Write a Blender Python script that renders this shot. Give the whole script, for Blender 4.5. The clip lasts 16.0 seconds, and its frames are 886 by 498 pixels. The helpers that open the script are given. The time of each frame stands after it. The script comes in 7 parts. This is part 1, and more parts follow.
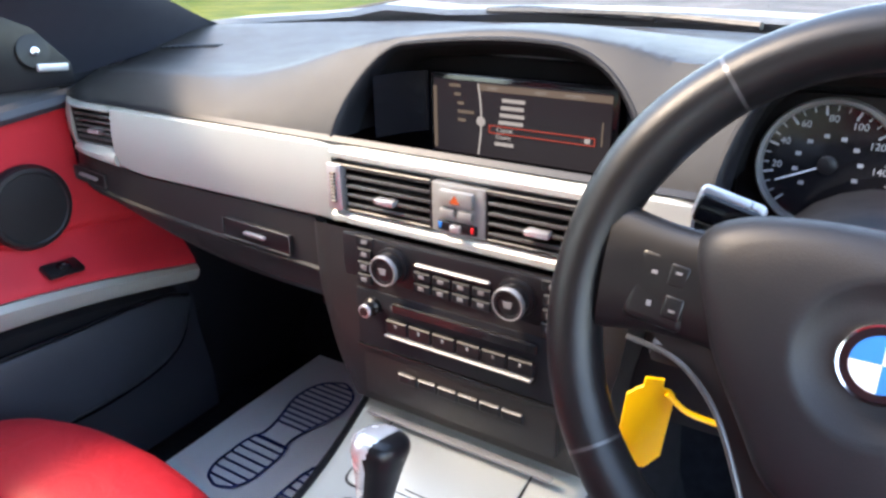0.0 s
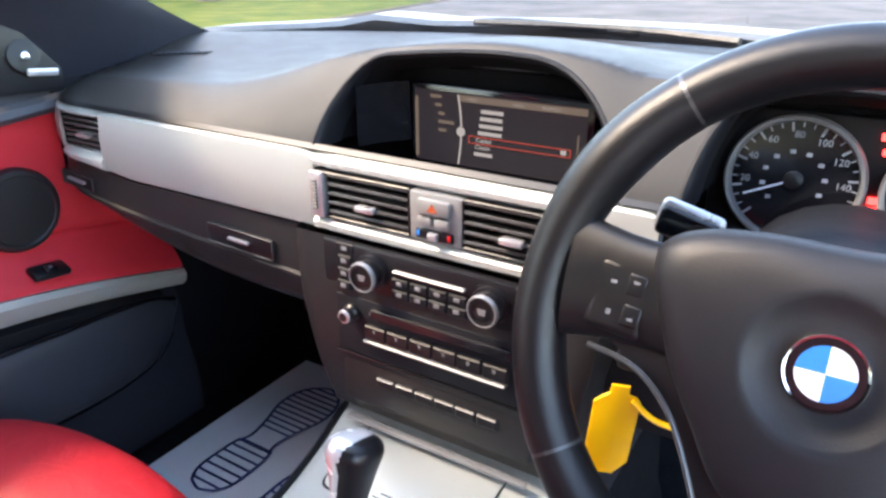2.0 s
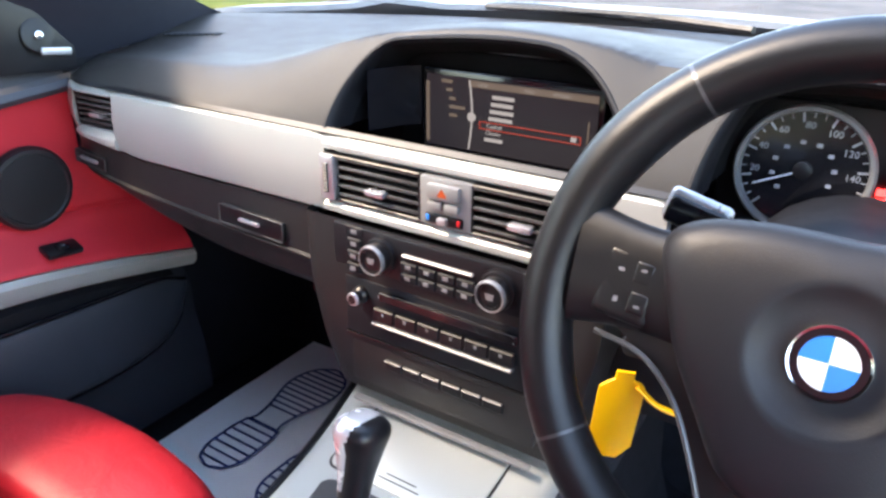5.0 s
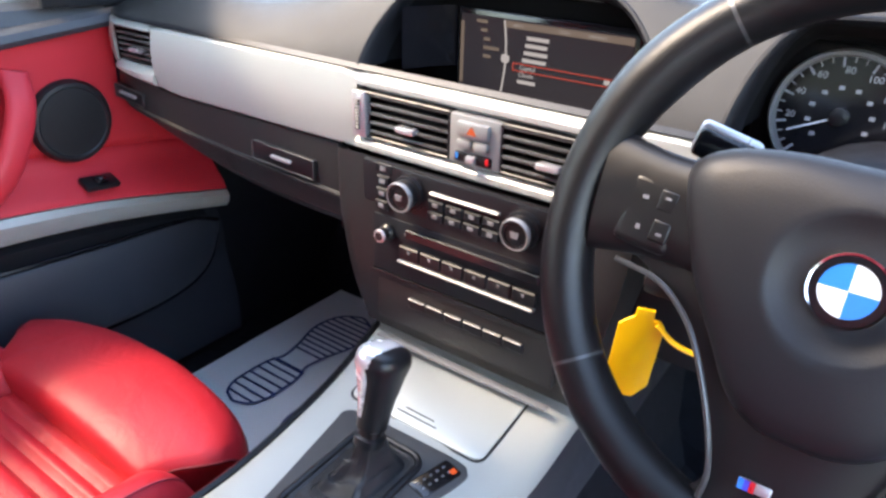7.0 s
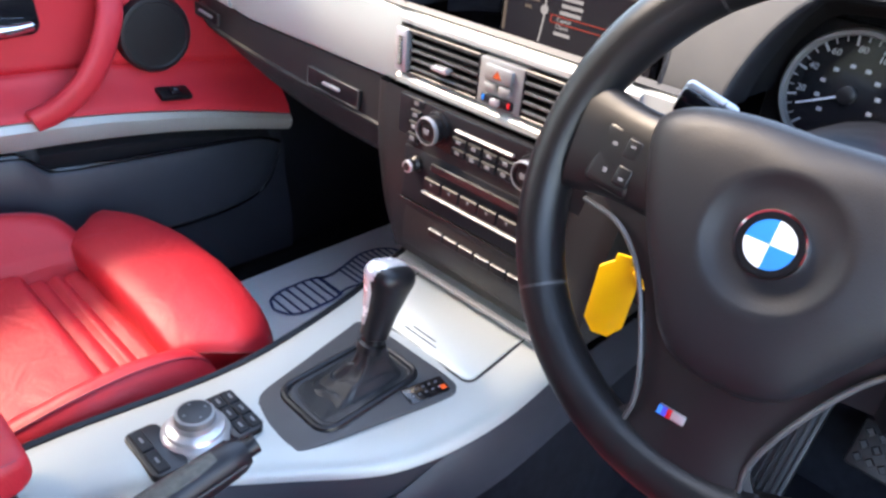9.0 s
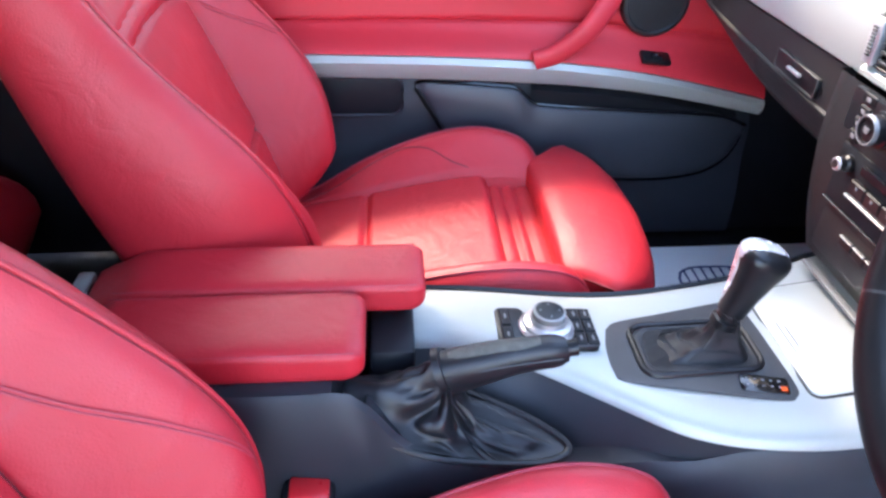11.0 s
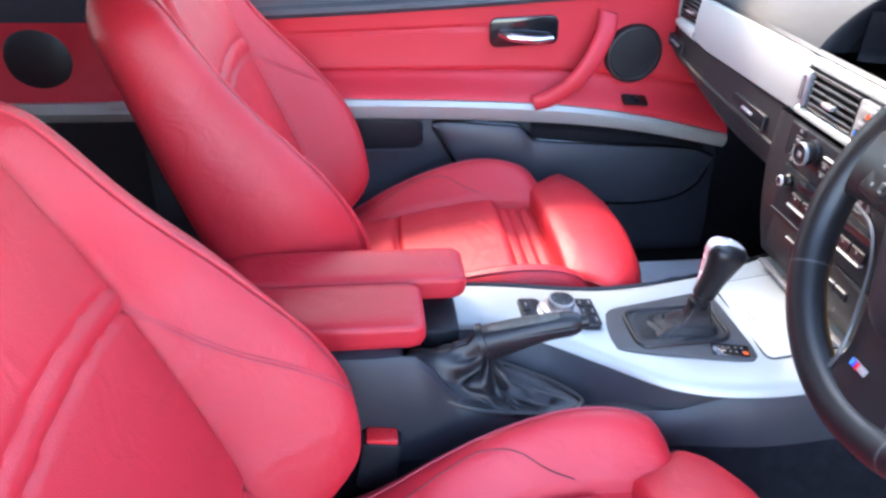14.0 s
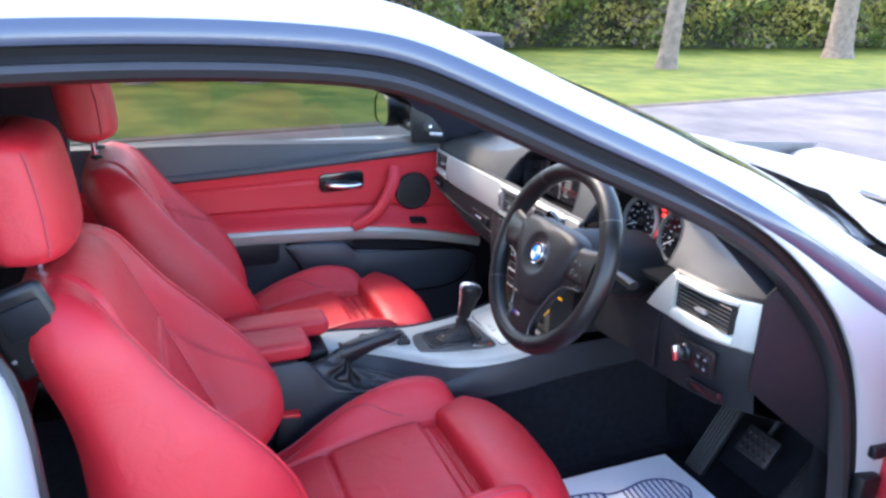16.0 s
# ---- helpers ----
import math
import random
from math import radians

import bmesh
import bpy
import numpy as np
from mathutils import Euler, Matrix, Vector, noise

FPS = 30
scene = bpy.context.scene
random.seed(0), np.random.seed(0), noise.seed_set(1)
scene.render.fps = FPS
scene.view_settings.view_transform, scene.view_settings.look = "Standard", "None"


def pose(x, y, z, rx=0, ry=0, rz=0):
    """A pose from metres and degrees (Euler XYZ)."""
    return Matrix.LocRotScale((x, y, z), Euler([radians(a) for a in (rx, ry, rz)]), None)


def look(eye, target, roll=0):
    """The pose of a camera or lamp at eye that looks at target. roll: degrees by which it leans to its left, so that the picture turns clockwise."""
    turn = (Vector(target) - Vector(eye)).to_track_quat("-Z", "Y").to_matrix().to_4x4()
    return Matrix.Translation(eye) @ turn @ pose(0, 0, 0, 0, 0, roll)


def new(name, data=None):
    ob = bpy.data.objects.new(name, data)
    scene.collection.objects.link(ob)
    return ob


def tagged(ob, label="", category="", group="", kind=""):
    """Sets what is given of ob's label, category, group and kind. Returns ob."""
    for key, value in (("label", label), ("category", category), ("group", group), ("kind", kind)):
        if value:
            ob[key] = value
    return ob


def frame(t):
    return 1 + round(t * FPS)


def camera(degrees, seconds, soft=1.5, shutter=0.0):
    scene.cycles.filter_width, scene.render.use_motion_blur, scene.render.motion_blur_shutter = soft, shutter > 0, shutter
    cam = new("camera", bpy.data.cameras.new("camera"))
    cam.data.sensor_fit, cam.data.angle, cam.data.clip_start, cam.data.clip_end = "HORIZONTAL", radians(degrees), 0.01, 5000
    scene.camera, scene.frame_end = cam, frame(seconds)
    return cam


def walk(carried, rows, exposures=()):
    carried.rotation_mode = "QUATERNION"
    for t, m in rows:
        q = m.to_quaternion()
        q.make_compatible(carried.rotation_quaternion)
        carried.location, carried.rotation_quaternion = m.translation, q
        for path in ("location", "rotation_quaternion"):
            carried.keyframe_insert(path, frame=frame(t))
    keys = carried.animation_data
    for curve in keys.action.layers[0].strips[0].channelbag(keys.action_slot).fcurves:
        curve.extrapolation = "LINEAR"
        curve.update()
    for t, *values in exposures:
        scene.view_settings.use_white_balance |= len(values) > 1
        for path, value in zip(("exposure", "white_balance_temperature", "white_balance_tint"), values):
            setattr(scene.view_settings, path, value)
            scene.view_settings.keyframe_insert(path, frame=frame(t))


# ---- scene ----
cam = camera(63.6, 16.0, soft=2.7)
PATH = [
    (0, (0.35, -0.389, 1.063), (-0.638, 1.153, 0.259), -1.2),
    (0.5, (0.368, -0.386, 1.067), (-0.617, 1.158, 0.264), -1.0),
    (1, (0.374, -0.386, 1.068), (-0.607, 1.165, 0.273), -0.7),
    (1.5, (0.376, -0.388, 1.076), (-0.6, 1.168, 0.283), -0.5),
    (2, (0.373, -0.389, 1.068), (-0.61, 1.166, 0.284), -0.3),
    (2.5, (0.372, -0.391, 1.068), (-0.614, 1.158, 0.275), -0.4),
    (3, (0.377, -0.392, 1.072), (-0.607, 1.156, 0.274), -0.3),
    (5.3, (0.374, -0.396, 1.071), (-0.623, 1.124, 0.237), 0.6),
    (5.5, (0.374, -0.4, 1.063), (-0.63, 1.112, 0.223), 0.8),
    (6, (0.394, -0.402, 1.048), (-0.621, 1.088, 0.182), 1.5),
    (6.5, (0.384, -0.41, 1.041), (-0.643, 1.05, 0.141), 1.7),
    (7, (0.389, -0.409, 1.046), (-0.646, 1.042, 0.138), 1.7),
    (7.5, (0.394, -0.409, 1.046), (-0.641, 1.037, 0.13), 2.2),
    (8, (0.402, -0.408, 1.041), (-0.635, 1.026, 0.109), 3.1),
    (8.5, (0.427, -0.405, 1.028), (-0.615, 0.996, 0.051), 5.1),
    (9, (0.482, -0.414, 1.056), (-0.667, 0.859, 0.025), 5.6),
    (9.5, (0.578, -0.419, 1.083), (-0.737, 0.655, 0.027), 4.3),
    (10, (0.611, -0.455, 1.084), (-0.858, 0.346, -0.011), 4.6),
    (12.3, (0.611, -0.229, 1.035), (-1.033, -0.676, -0.012), -1.8),
    (12.5, (0.59, -0.228, 1.057), (-1.057, -0.688, 0.02), -1.3),
    (13, (0.595, -0.243, 1.075), (-1.063, -0.666, 0.04), -1.6),
    (13.5, (0.69, -0.343, 1.103), (-0.995, -0.439, 0.03), -0.3),
    (14, (0.819, -0.468, 1.142), (-0.881, -0.267, 0.108), 1.5),
    (14.5, (0.979, -0.53, 1.17), (-0.774, -0.156, 0.283), 2.7),
    (15, (1.172, -0.613, 1.212), (-0.581, -0.032, 0.446), 3.0),
    (15.5, (1.362, -0.678, 1.216), (-0.338, 0.077, 0.481), 2.2),
    (16, (1.551, -0.684, 1.32), (-0.198, 0.034, 0.668), 1.5),
]
walk(cam, [(t, look(eye, target, roll)) for t, eye, target, roll in PATH],
     exposures=[(0, 4.03, 7350, 14), (8, 4.05, 7250, 14), (10, 4.25, 6900, 15), (12.5, 4.6, 6600, 15), (14.5, 4.45, 6600, 15), (15.5, 4.0, 6600, 15), (16, 3.72, 6500, 15)])

# ---------------- world and sun ----------------
world = bpy.data.worlds.new("sky")
scene.world = world
world.use_nodes = True
wn = world.node_tree.nodes
sky = wn.new("ShaderNodeTexSky")
sky.sky_type = "NISHITA"
sky.sun_disc = False
SUN_EL, SUN_AZ = radians(50), radians(242)   # azimuth from +y towards +x
sky.sun_elevation, sky.sun_rotation = SUN_EL, SUN_AZ
sky.air_density, sky.dust_density = 1.0, 1.0
world.node_tree.links.new(sky.outputs[0], wn["Background"].inputs[0])
wn["Background"].inputs[1].default_value = 0.15
sun_data = bpy.data.lights.new("sun", "SUN")
sun_data.energy, sun_data.angle, sun_data.color = 0.45, radians(8.0), (1.0, 0.84, 0.66)
sun = new("sun", sun_data)
sd = Vector((math.sin(SUN_AZ) * math.cos(SUN_EL), math.cos(SUN_AZ) * math.cos(SUN_EL), math.sin(SUN_EL)))
sun.matrix_world = look(sd * 30, (0, 0, 0))


# ---------------- materials ----------------
def mat(name, color, rough=0.5, metal=0.0, var=0.08, scale=6.0, bump=0.0, bscale=400.0, spec=0.5, coat=0.0, kind="noise", tint=None, rvar=0.1, wrinkle=0.0, contrast=0.0):
    m = bpy.data.materials.new(name)
    m.use_nodes = True
    nt = m.node_tree
    N, L = nt.nodes, nt.links
    b = N["Principled BSDF"]
    b.inputs["Metallic"].default_value = metal
    b.inputs["Specular IOR Level"].default_value = spec
    b.inputs["Coat Weight"].default_value = coat
    b.inputs["Coat Roughness"].default_value = 0.08
    tc = N.new("ShaderNodeTexCoord")
    n1 = N.new("ShaderNodeTexNoise")
    n1.inputs["Scale"].default_value = scale
    n1.inputs["Detail"].default_value = 5
    L.new(tc.outputs["Object"], n1.inputs["Vector"])
    ramp = N.new("ShaderNodeMix")
    ramp.data_type = "RGBA"
    c = Vector(color)
    c2 = Vector(tint) if tint else c * (1 - 2.2 * var)
    ramp.inputs["A"].default_value = (*(c * (1 + var)), 1)
    ramp.inputs["B"].default_value = (*c2, 1)
    if contrast:
        cr = N.new("ShaderNodeMapRange")
        cr.inputs["From Min"].default_value, cr.inputs["From Max"].default_value = 0.5 - contrast, 0.5 + contrast
        L.new(n1.outputs["Fac"], cr.inputs["Value"])
        L.new(cr.outputs["Result"], ramp.inputs["Factor"])
    else:
        L.new(n1.outputs["Fac"], ramp.inputs["Factor"])
    L.new(ramp.outputs["Result"], b.inputs["Base Color"])
    mr = N.new("ShaderNodeMapRange")
    mr.inputs["To Min"].default_value = max(0.02, rough - rvar)
    mr.inputs["To Max"].default_value = min(1, rough + rvar)
    n2 = N.new("ShaderNodeTexNoise")
    n2.inputs["Scale"].default_value = scale * 5
    n2.inputs["Detail"].default_value = 6
    L.new(tc.outputs["Object"], n2.inputs["Vector"])
    L.new(n2.outputs["Fac"], mr.inputs["Value"])
    L.new(mr.outputs["Result"], b.inputs["Roughness"])
    if bump:
        bp = N.new("ShaderNodeBump")
        bp.inputs["Strength"].default_value = bump
        bp.inputs["Distance"].default_value = 0.001
        if kind == "grain":
            t3 = N.new("ShaderNodeTexVoronoi")
            t3.feature = "DISTANCE_TO_EDGE"
            t3.inputs["Scale"].default_value = bscale
            out = t3.outputs["Distance"]
        else:
            t3 = N.new("ShaderNodeTexNoise")
            t3.inputs["Scale"].default_value = bscale
            t3.inputs["Detail"].default_value = 4
            out = t3.outputs["Fac"]
        L.new(tc.outputs["Object"], t3.inputs["Vector"])
        L.new(out, bp.inputs["Height"])
        L.new(bp.outputs["Normal"], b.inputs["Normal"])
        if wrinkle:
            n4, b4 = N.new("ShaderNodeTexNoise"), N.new("ShaderNodeBump")
            n4.inputs["Scale"].default_value, n4.inputs["Detail"].default_value, n4.inputs["Distortion"].default_value = 16.0, 3.0, 1.2
            b4.inputs["Strength"].default_value, b4.inputs["Distance"].default_value = wrinkle, 0.006
            L.new(tc.outputs["Object"], n4.inputs["Vector"])
            L.new(n4.outputs["Fac"], b4.inputs["Height"])
            L.new(b4.outputs["Normal"], bp.inputs["Normal"])
    return m


RED = mat("red_leather", (0.46, 0.016, 0.026), 0.49, var=0.10, scale=5, bump=0.35, bscale=300, kind="grain", tint=(0.36, 0.012, 0.020), spec=0.42, wrinkle=0.38)
RED_DOOR = mat("red_leatherette", (0.57, 0.026, 0.040), 0.5, var=0.08, scale=3, bump=0.3, bscale=420, kind="grain", tint=(0.48, 0.022, 0.034), spec=0.42, wrinkle=0.12)
STITCH = mat("red_thread", (0.36, 0.03, 0.05), 0.6, var=0.1, scale=900)
REDSEAM = mat("dark_red_seam", (0.16, 0.008, 0.014), 0.6, var=0.1, scale=20)
BLACK = mat("black_plastic", (0.0085, 0.0095, 0.0125), 0.52, var=0.15, scale=7, bump=0.25, bscale=900, spec=0.22)
FASCIA = mat("dark_fascia_vinyl", (0.016, 0.0155, 0.016), 0.42, var=0.12, scale=5, bump=0.3, bscale=700, kind="grain", spec=0.32)
DASHM = mat("grained_dash_vinyl", (0.030, 0.0285, 0.0265), 0.50, var=0.12, scale=5, bump=0.3, bscale=700, kind="grain", spec=0.32)
BLACKSAT = mat("black_satin", (0.007, 0.007, 0.0085), 0.36, var=0.15, scale=10, spec=0.36)
GLOSS = mat("gloss_black", (0.008, 0.008, 0.01), 0.12, var=0.1, scale=10, rvar=0.04)
WHEELM = mat("black_wheel_leather", (0.005, 0.005, 0.006), 0.37, var=0.1, scale=12, rvar=0.04, bump=0.18, bscale=700, kind="grain", spec=0.40)
ALU = mat("satin_aluminium_trim", (0.405, 0.420, 0.392), 0.42, metal=0.35, var=0.04, scale=3, bump=0.05, bscale=600)
CHROME = mat("chrome", (0.80, 0.80, 0.82), 0.10, metal=1.0, var=0.03, scale=9, rvar=0.04)
SILVER = mat("silver_plastic", (0.55, 0.55, 0.56), 0.30, metal=0.7, var=0.05, scale=9)
BOOT = mat("soft_black_leather", (0.0105, 0.0105, 0.013), 0.44, var=0.2, scale=10, spec=0.42, bump=0.3, bscale=420, kind="grain")
CONSOLE = mat("slate_grained_plastic", (0.0165, 0.0185, 0.0245), 0.50, var=0.1, scale=6, bump=0.3, bscale=600, kind="grain", spec=0.4)
CARPET = mat("charcoal_carpet", (0.011, 0.0122, 0.0165), 0.95, var=0.35, scale=60, bump=0.9, bscale=1500, spec=0.1)
PAPER = mat("white_paper", (0.78, 0.78, 0.80), 0.7, var=0.03, scale=4, bump=0.1, bscale=90)
BLUEINK = mat("blue_ink", (0.015, 0.035, 0.16), 0.6, var=0.1, scale=30)
PAINT = mat("white_car_paint", (0.285, 0.294, 0.304), 0.36, var=0.015, scale=2, coat=0.12, rvar=0.04, spec=0.35)
RUBBER = mat("black_rubber", (0.011, 0.011, 0.013), 0.48, var=0.2, scale=15, spec=0.55)
LINER = mat("anthracite_headliner", (0.020, 0.021, 0.027), 0.85, var=0.1, scale=40, bump=0.4, bscale=1200)
PILLAR = mat("dark_pillar_trim", (0.014, 0.0175, 0.028), 0.55, var=0.1, scale=10, bump=0.3, bscale=900)
BLUE = mat("badge_blue", (0.02, 0.20, 0.60), 0.2, var=0.02, scale=5, coat=0.6)
WHITE = mat("badge_white", (0.8, 0.8, 0.82), 0.25, var=0.02, scale=5, coat=0.6)
YELLOW = mat("yellow_plastic", (0.90, 0.50, 0.0), 0.45, var=0.06, scale=30)
PRINT = mat("pale_print", (0.16, 0.16, 0.17), 0.5, var=0.05, scale=50)
REDPLASTIC = mat("red_plastic", (0.55, 0.015, 0.02), 0.3, var=0.05, scale=30)
DARKBLUE = mat("violet_blue_ink", (0.05, 0.05, 0.45), 0.4, var=0.05, scale=30)


def glow(name, color, strength):
    m = bpy.data.materials.new(name)
    m.use_nodes = True
    b = m.node_tree.nodes["Principled BSDF"]
    b.inputs["Base Color"].default_value = (0.01, 0.01, 0.01, 1)
    b.inputs["Roughness"].default_value = 0.22
    b.inputs["Specular IOR Level"].default_value = 0.12
    b.inputs["Emission Color"].default_value = (*color, 1)
    b.inputs["Emission Strength"].default_value = strength
    return m


def glass(name, tint=(1, 1, 1), gloss=0.06):
    m = bpy.data.materials.new(name)
    m.use_nodes = True
    N, L = m.node_tree.nodes, m.node_tree.links
    N.remove(N["Principled BSDF"])
    tr, gl, mx, fr = N.new("ShaderNodeBsdfTransparent"), N.new("ShaderNodeBsdfGlossy"), N.new("ShaderNodeMixShader"), N.new("ShaderNodeLayerWeight")
    tr.inputs[0].default_value = (*tint, 1)
    gl.inputs["Roughness"].default_value = 0.02
    fr.inputs[0].default_value = 0.5
    pw, ma = N.new("ShaderNodeMath"), N.new("ShaderNodeMath")
    pw.operation, pw.inputs[1].default_value = "POWER", 3.8
    ma.operation, ma.inputs[1].default_value, ma.inputs[2].default_value = "MULTIPLY_ADD", 0.75, gloss
    L.new(fr.outputs["Facing"], pw.inputs[0])
    L.new(pw.outputs[0], ma.inputs[0])
    L.new(ma.outputs[0], mx.inputs[0])
    L.new(tr.outputs[0], mx.inputs[1])
    L.new(gl.outputs[0], mx.inputs[2])
    L.new(mx.outputs[0], N["Material Output"].inputs[0])
    return m


SIDEGLASS = glass("green_tinted_glass", (0.42, 0.46, 0.43))
DARKGLASS = glass("tinted_glass", (0.06, 0.065, 0.065))
GLASS = glass("window_glass", (0.72, 0.76, 0.75))
SCREEN = glow("display_dark", (0.012, 0.010, 0.013), 0.12)
SCR_TEXT = glow("display_text", (0.62, 0.60, 0.62), 0.045)
SCR_DIM = glow("display_dim", (0.30, 0.24, 0.20), 0.035)
SCR_RED = glow("display_red", (0.45, 0.06, 0.04), 0.07)
LAMP_RED = glow("warning_red", (1.0, 0.03, 0.03), 0.8)
LAMP_ORANGE = glow("orange_lamp", (1.0, 0.15, 0.03), 0.05)


# ---------------- mesh helpers ----------------
def thing(name, at, label, category, group="", kind=""):
    ob = new(name)
    ob.empty_display_size = 0.05
    ob.location = at
    return tagged(ob, label, category, group, kind)


def part(name, bm, material, parent=None, label="", smooth=True, angle=35):
    """Links a bmesh, in world coordinates, as one mesh object under a thing or a part."""
    me = bpy.data.meshes.new(name)
    bmesh.ops.recalc_face_normals(bm, faces=bm.faces)
    bm.to_mesh(me)
    bm.free()
    me.materials.append(material)
    if smooth:
        me.shade_smooth()
        me.set_sharp_from_angle(angle=radians(angle))
    ob = new(name, me)
    if parent:
        ob.parent = parent
        if parent.type == "EMPTY":
            ob.matrix_parent_inverse = Matrix.Translation(-Vector(parent.location))
    return tagged(ob, label)


def surf(P, cu=False, cv=False, cap=False, thick=0.0):
    """A mesh from rows of points; cu closes the columns, cv the rows, cap shuts the first and last row."""
    bm = bmesh.new()
    R, C = len(P), len(P[0])
    V = [[bm.verts.new(p) for p in row] for row in P]
    for r in range(R if cv else R - 1):
        for c in range(C if cu else C - 1):
            a, b, d, e = V[r][c], V[r][(c + 1) % C], V[(r + 1) % R][(c + 1) % C], V[(r + 1) % R][c]
            bm.faces.new((a, b, d, e))
    if cap:
        bm.faces.new(V[0][::-1])
        bm.faces.new(V[-1])
    if thick:
        bmesh.ops.recalc_face_normals(bm, faces=bm.faces)
        bmesh.ops.solidify(bm, geom=bm.faces[:], thickness=thick)
    return bm


def rbox(cx, cy, cz, sx, sy, sz, r=0.004, seg=2, rot=(0, 0, 0), m=None):
    bm = bmesh.new()
    bmesh.ops.create_cube(bm, size=1)
    bm.transform(Matrix.Diagonal((sx, sy, sz, 1)))
    r = min(r, 0.49 * min(sx, sy, sz))
    if r > 0:
        bmesh.ops.bevel(bm, geom=bm.edges[:], offset=r, segments=seg, affect="EDGES", profile=0.5)
    bm.transform(pose(cx, cy, cz, *rot))
    if m:
        bm.transform(m)
    return bm


def prism(outline, h, r=0.0, seg=2, m=None):
    """A plate from an outline in x and y, h thick downward from z = 0, its upper rim rounded by r."""
    bm = bmesh.new()
    top = bm.faces.new([bm.verts.new((x, y, 0)) for x, y in outline])
    ex = bmesh.ops.extrude_face_region(bm, geom=[top])
    vs = [v for v in ex["geom"] if isinstance(v, bmesh.types.BMVert)]
    bmesh.ops.translate(bm, verts=vs, vec=(0, 0, -h))
    if r:
        bm.edges.ensure_lookup_table()
        rim = [e for e in bm.edges if all(abs(v.co.z) < 1e-6 for v in e.verts)]
        bmesh.ops.bevel(bm, geom=rim, offset=r, segments=seg, affect="EDGES", profile=0.5)
    if m:
        bm.transform(m)
    return bm


def lathe(profile, seg=32, m=None):
    """Turned about z from (radius, height) pairs."""
    P = [[(max(r, 1e-5) * math.cos(a), max(r, 1e-5) * math.sin(a), z) for a in np.linspace(0, 2 * math.pi, seg, endpoint=False)] for r, z in profile]
    bm = surf(P, cu=True, cap=True)
    if m:
        bm.transform(m)
    return bm


def smooth_path(pts, n=40):
    """A soft curve through a few points."""
    p = [Vector(q) for q in pts]
    p = [2 * p[0] - p[1], *p, 2 * p[-1] - p[-2]]
    out = []
    k = len(p) - 3
    for i in range(n + 1):
        t = i / n * k
        j = min(int(t), k - 1)
        u = t - j
        a, b, c, d = p[j : j + 4]
        out.append(0.5 * ((2 * b) + (c - a) * u + (2 * a - 5 * b + 4 * c - d) * u * u + (3 * b - a - 3 * c + d) * u ** 3))
    return out


def tube(path, radius, seg=10, flat=1.0, closed=False, up=(0, 0, 1)):
    """A round or flattened tube along points; radius a number or a function of 0 to 1."""
    P = []
    n = len(path)
    for i, q in enumerate(path):
        a = path[(i - 1) % n] if closed or i else path[0]
        b = path[(i + 1) % n] if closed or i < n - 1 else path[-1]
        d = (Vector(b) - Vector(a)).normalized()
        s = d.cross(Vector(up))
        s = s.normalized() if s.length > 1e-4 else Vector((1, 0, 0))
        w = s.cross(d)
        r = radius(i / (n - 1)) if callable(radius) else radius
        P.append([Vector(q) + s * (r * math.cos(t)) + w * (r * flat * math.sin(t)) for t in np.linspace(0, 2 * math.pi, seg, endpoint=False)])
    return surf(P, cu=True, cv=closed, cap=not closed)


def ss(a, b, x):
    t = min(1, max(0, (x - a) / (b - a)))
    return t * t * (3 - 2 * t)


def rrect(w, h, r, n=5, cx=0, cy=0):
    pts = []
    for sx, sy, a0 in ((1, 1, 0), (-1, 1, 90), (-1, -1, 180), (1, -1, 270)):
        for k in range(n + 1):
            a = radians(a0 + 90 * k / n)
            pts.append((cx + sx * (w / 2 - r) + r * math.cos(a), cy + sy * (h / 2 - r) + r * math.sin(a)))
    return pts


def interp(x, xs, ys):
    """Soft interpolation through knots."""
    if x <= xs[0]:
        return ys[0]
    for i in range(len(xs) - 1):
        if x <= xs[i + 1]:
            t = (x - xs[i]) / (xs[i + 1] - xs[i])
            h = xs[i + 1] - xs[i]
            m0 = (ys[i + 1] - ys[i - 1]) / (xs[i + 1] - xs[i - 1]) if i else (ys[1] - ys[0]) / h
            m1 = (ys[i + 2] - ys[i]) / (xs[i + 2] - xs[i]) if i + 2 < len(xs) else (ys[i + 1] - ys[i]) / h
            return (2 * t ** 3 - 3 * t * t + 1) * ys[i] + (t ** 3 - 2 * t * t + t) * h * m0 + (3 * t * t - 2 * t ** 3) * ys[i + 1] + (t ** 3 - t * t) * h * m1
    return ys[-1]


def front(x, y, z, lean=0):
    """Local plate axes (x right, y up, z towards the rear of the car) set at a point of the dash."""
    return Matrix.Translation((x, y, z)) @ Matrix.Rotation(radians(90 - lean), 4, "X")


# ---------------- ground and surroundings ----------------
def asphalt_mat():
    return mat("worn_asphalt", (0.120, 0.092, 0.078), 0.80, var=0.1, scale=1.1, contrast=0.22, bump=0.8, bscale=60, tint=(0.042, 0.032, 0.026))


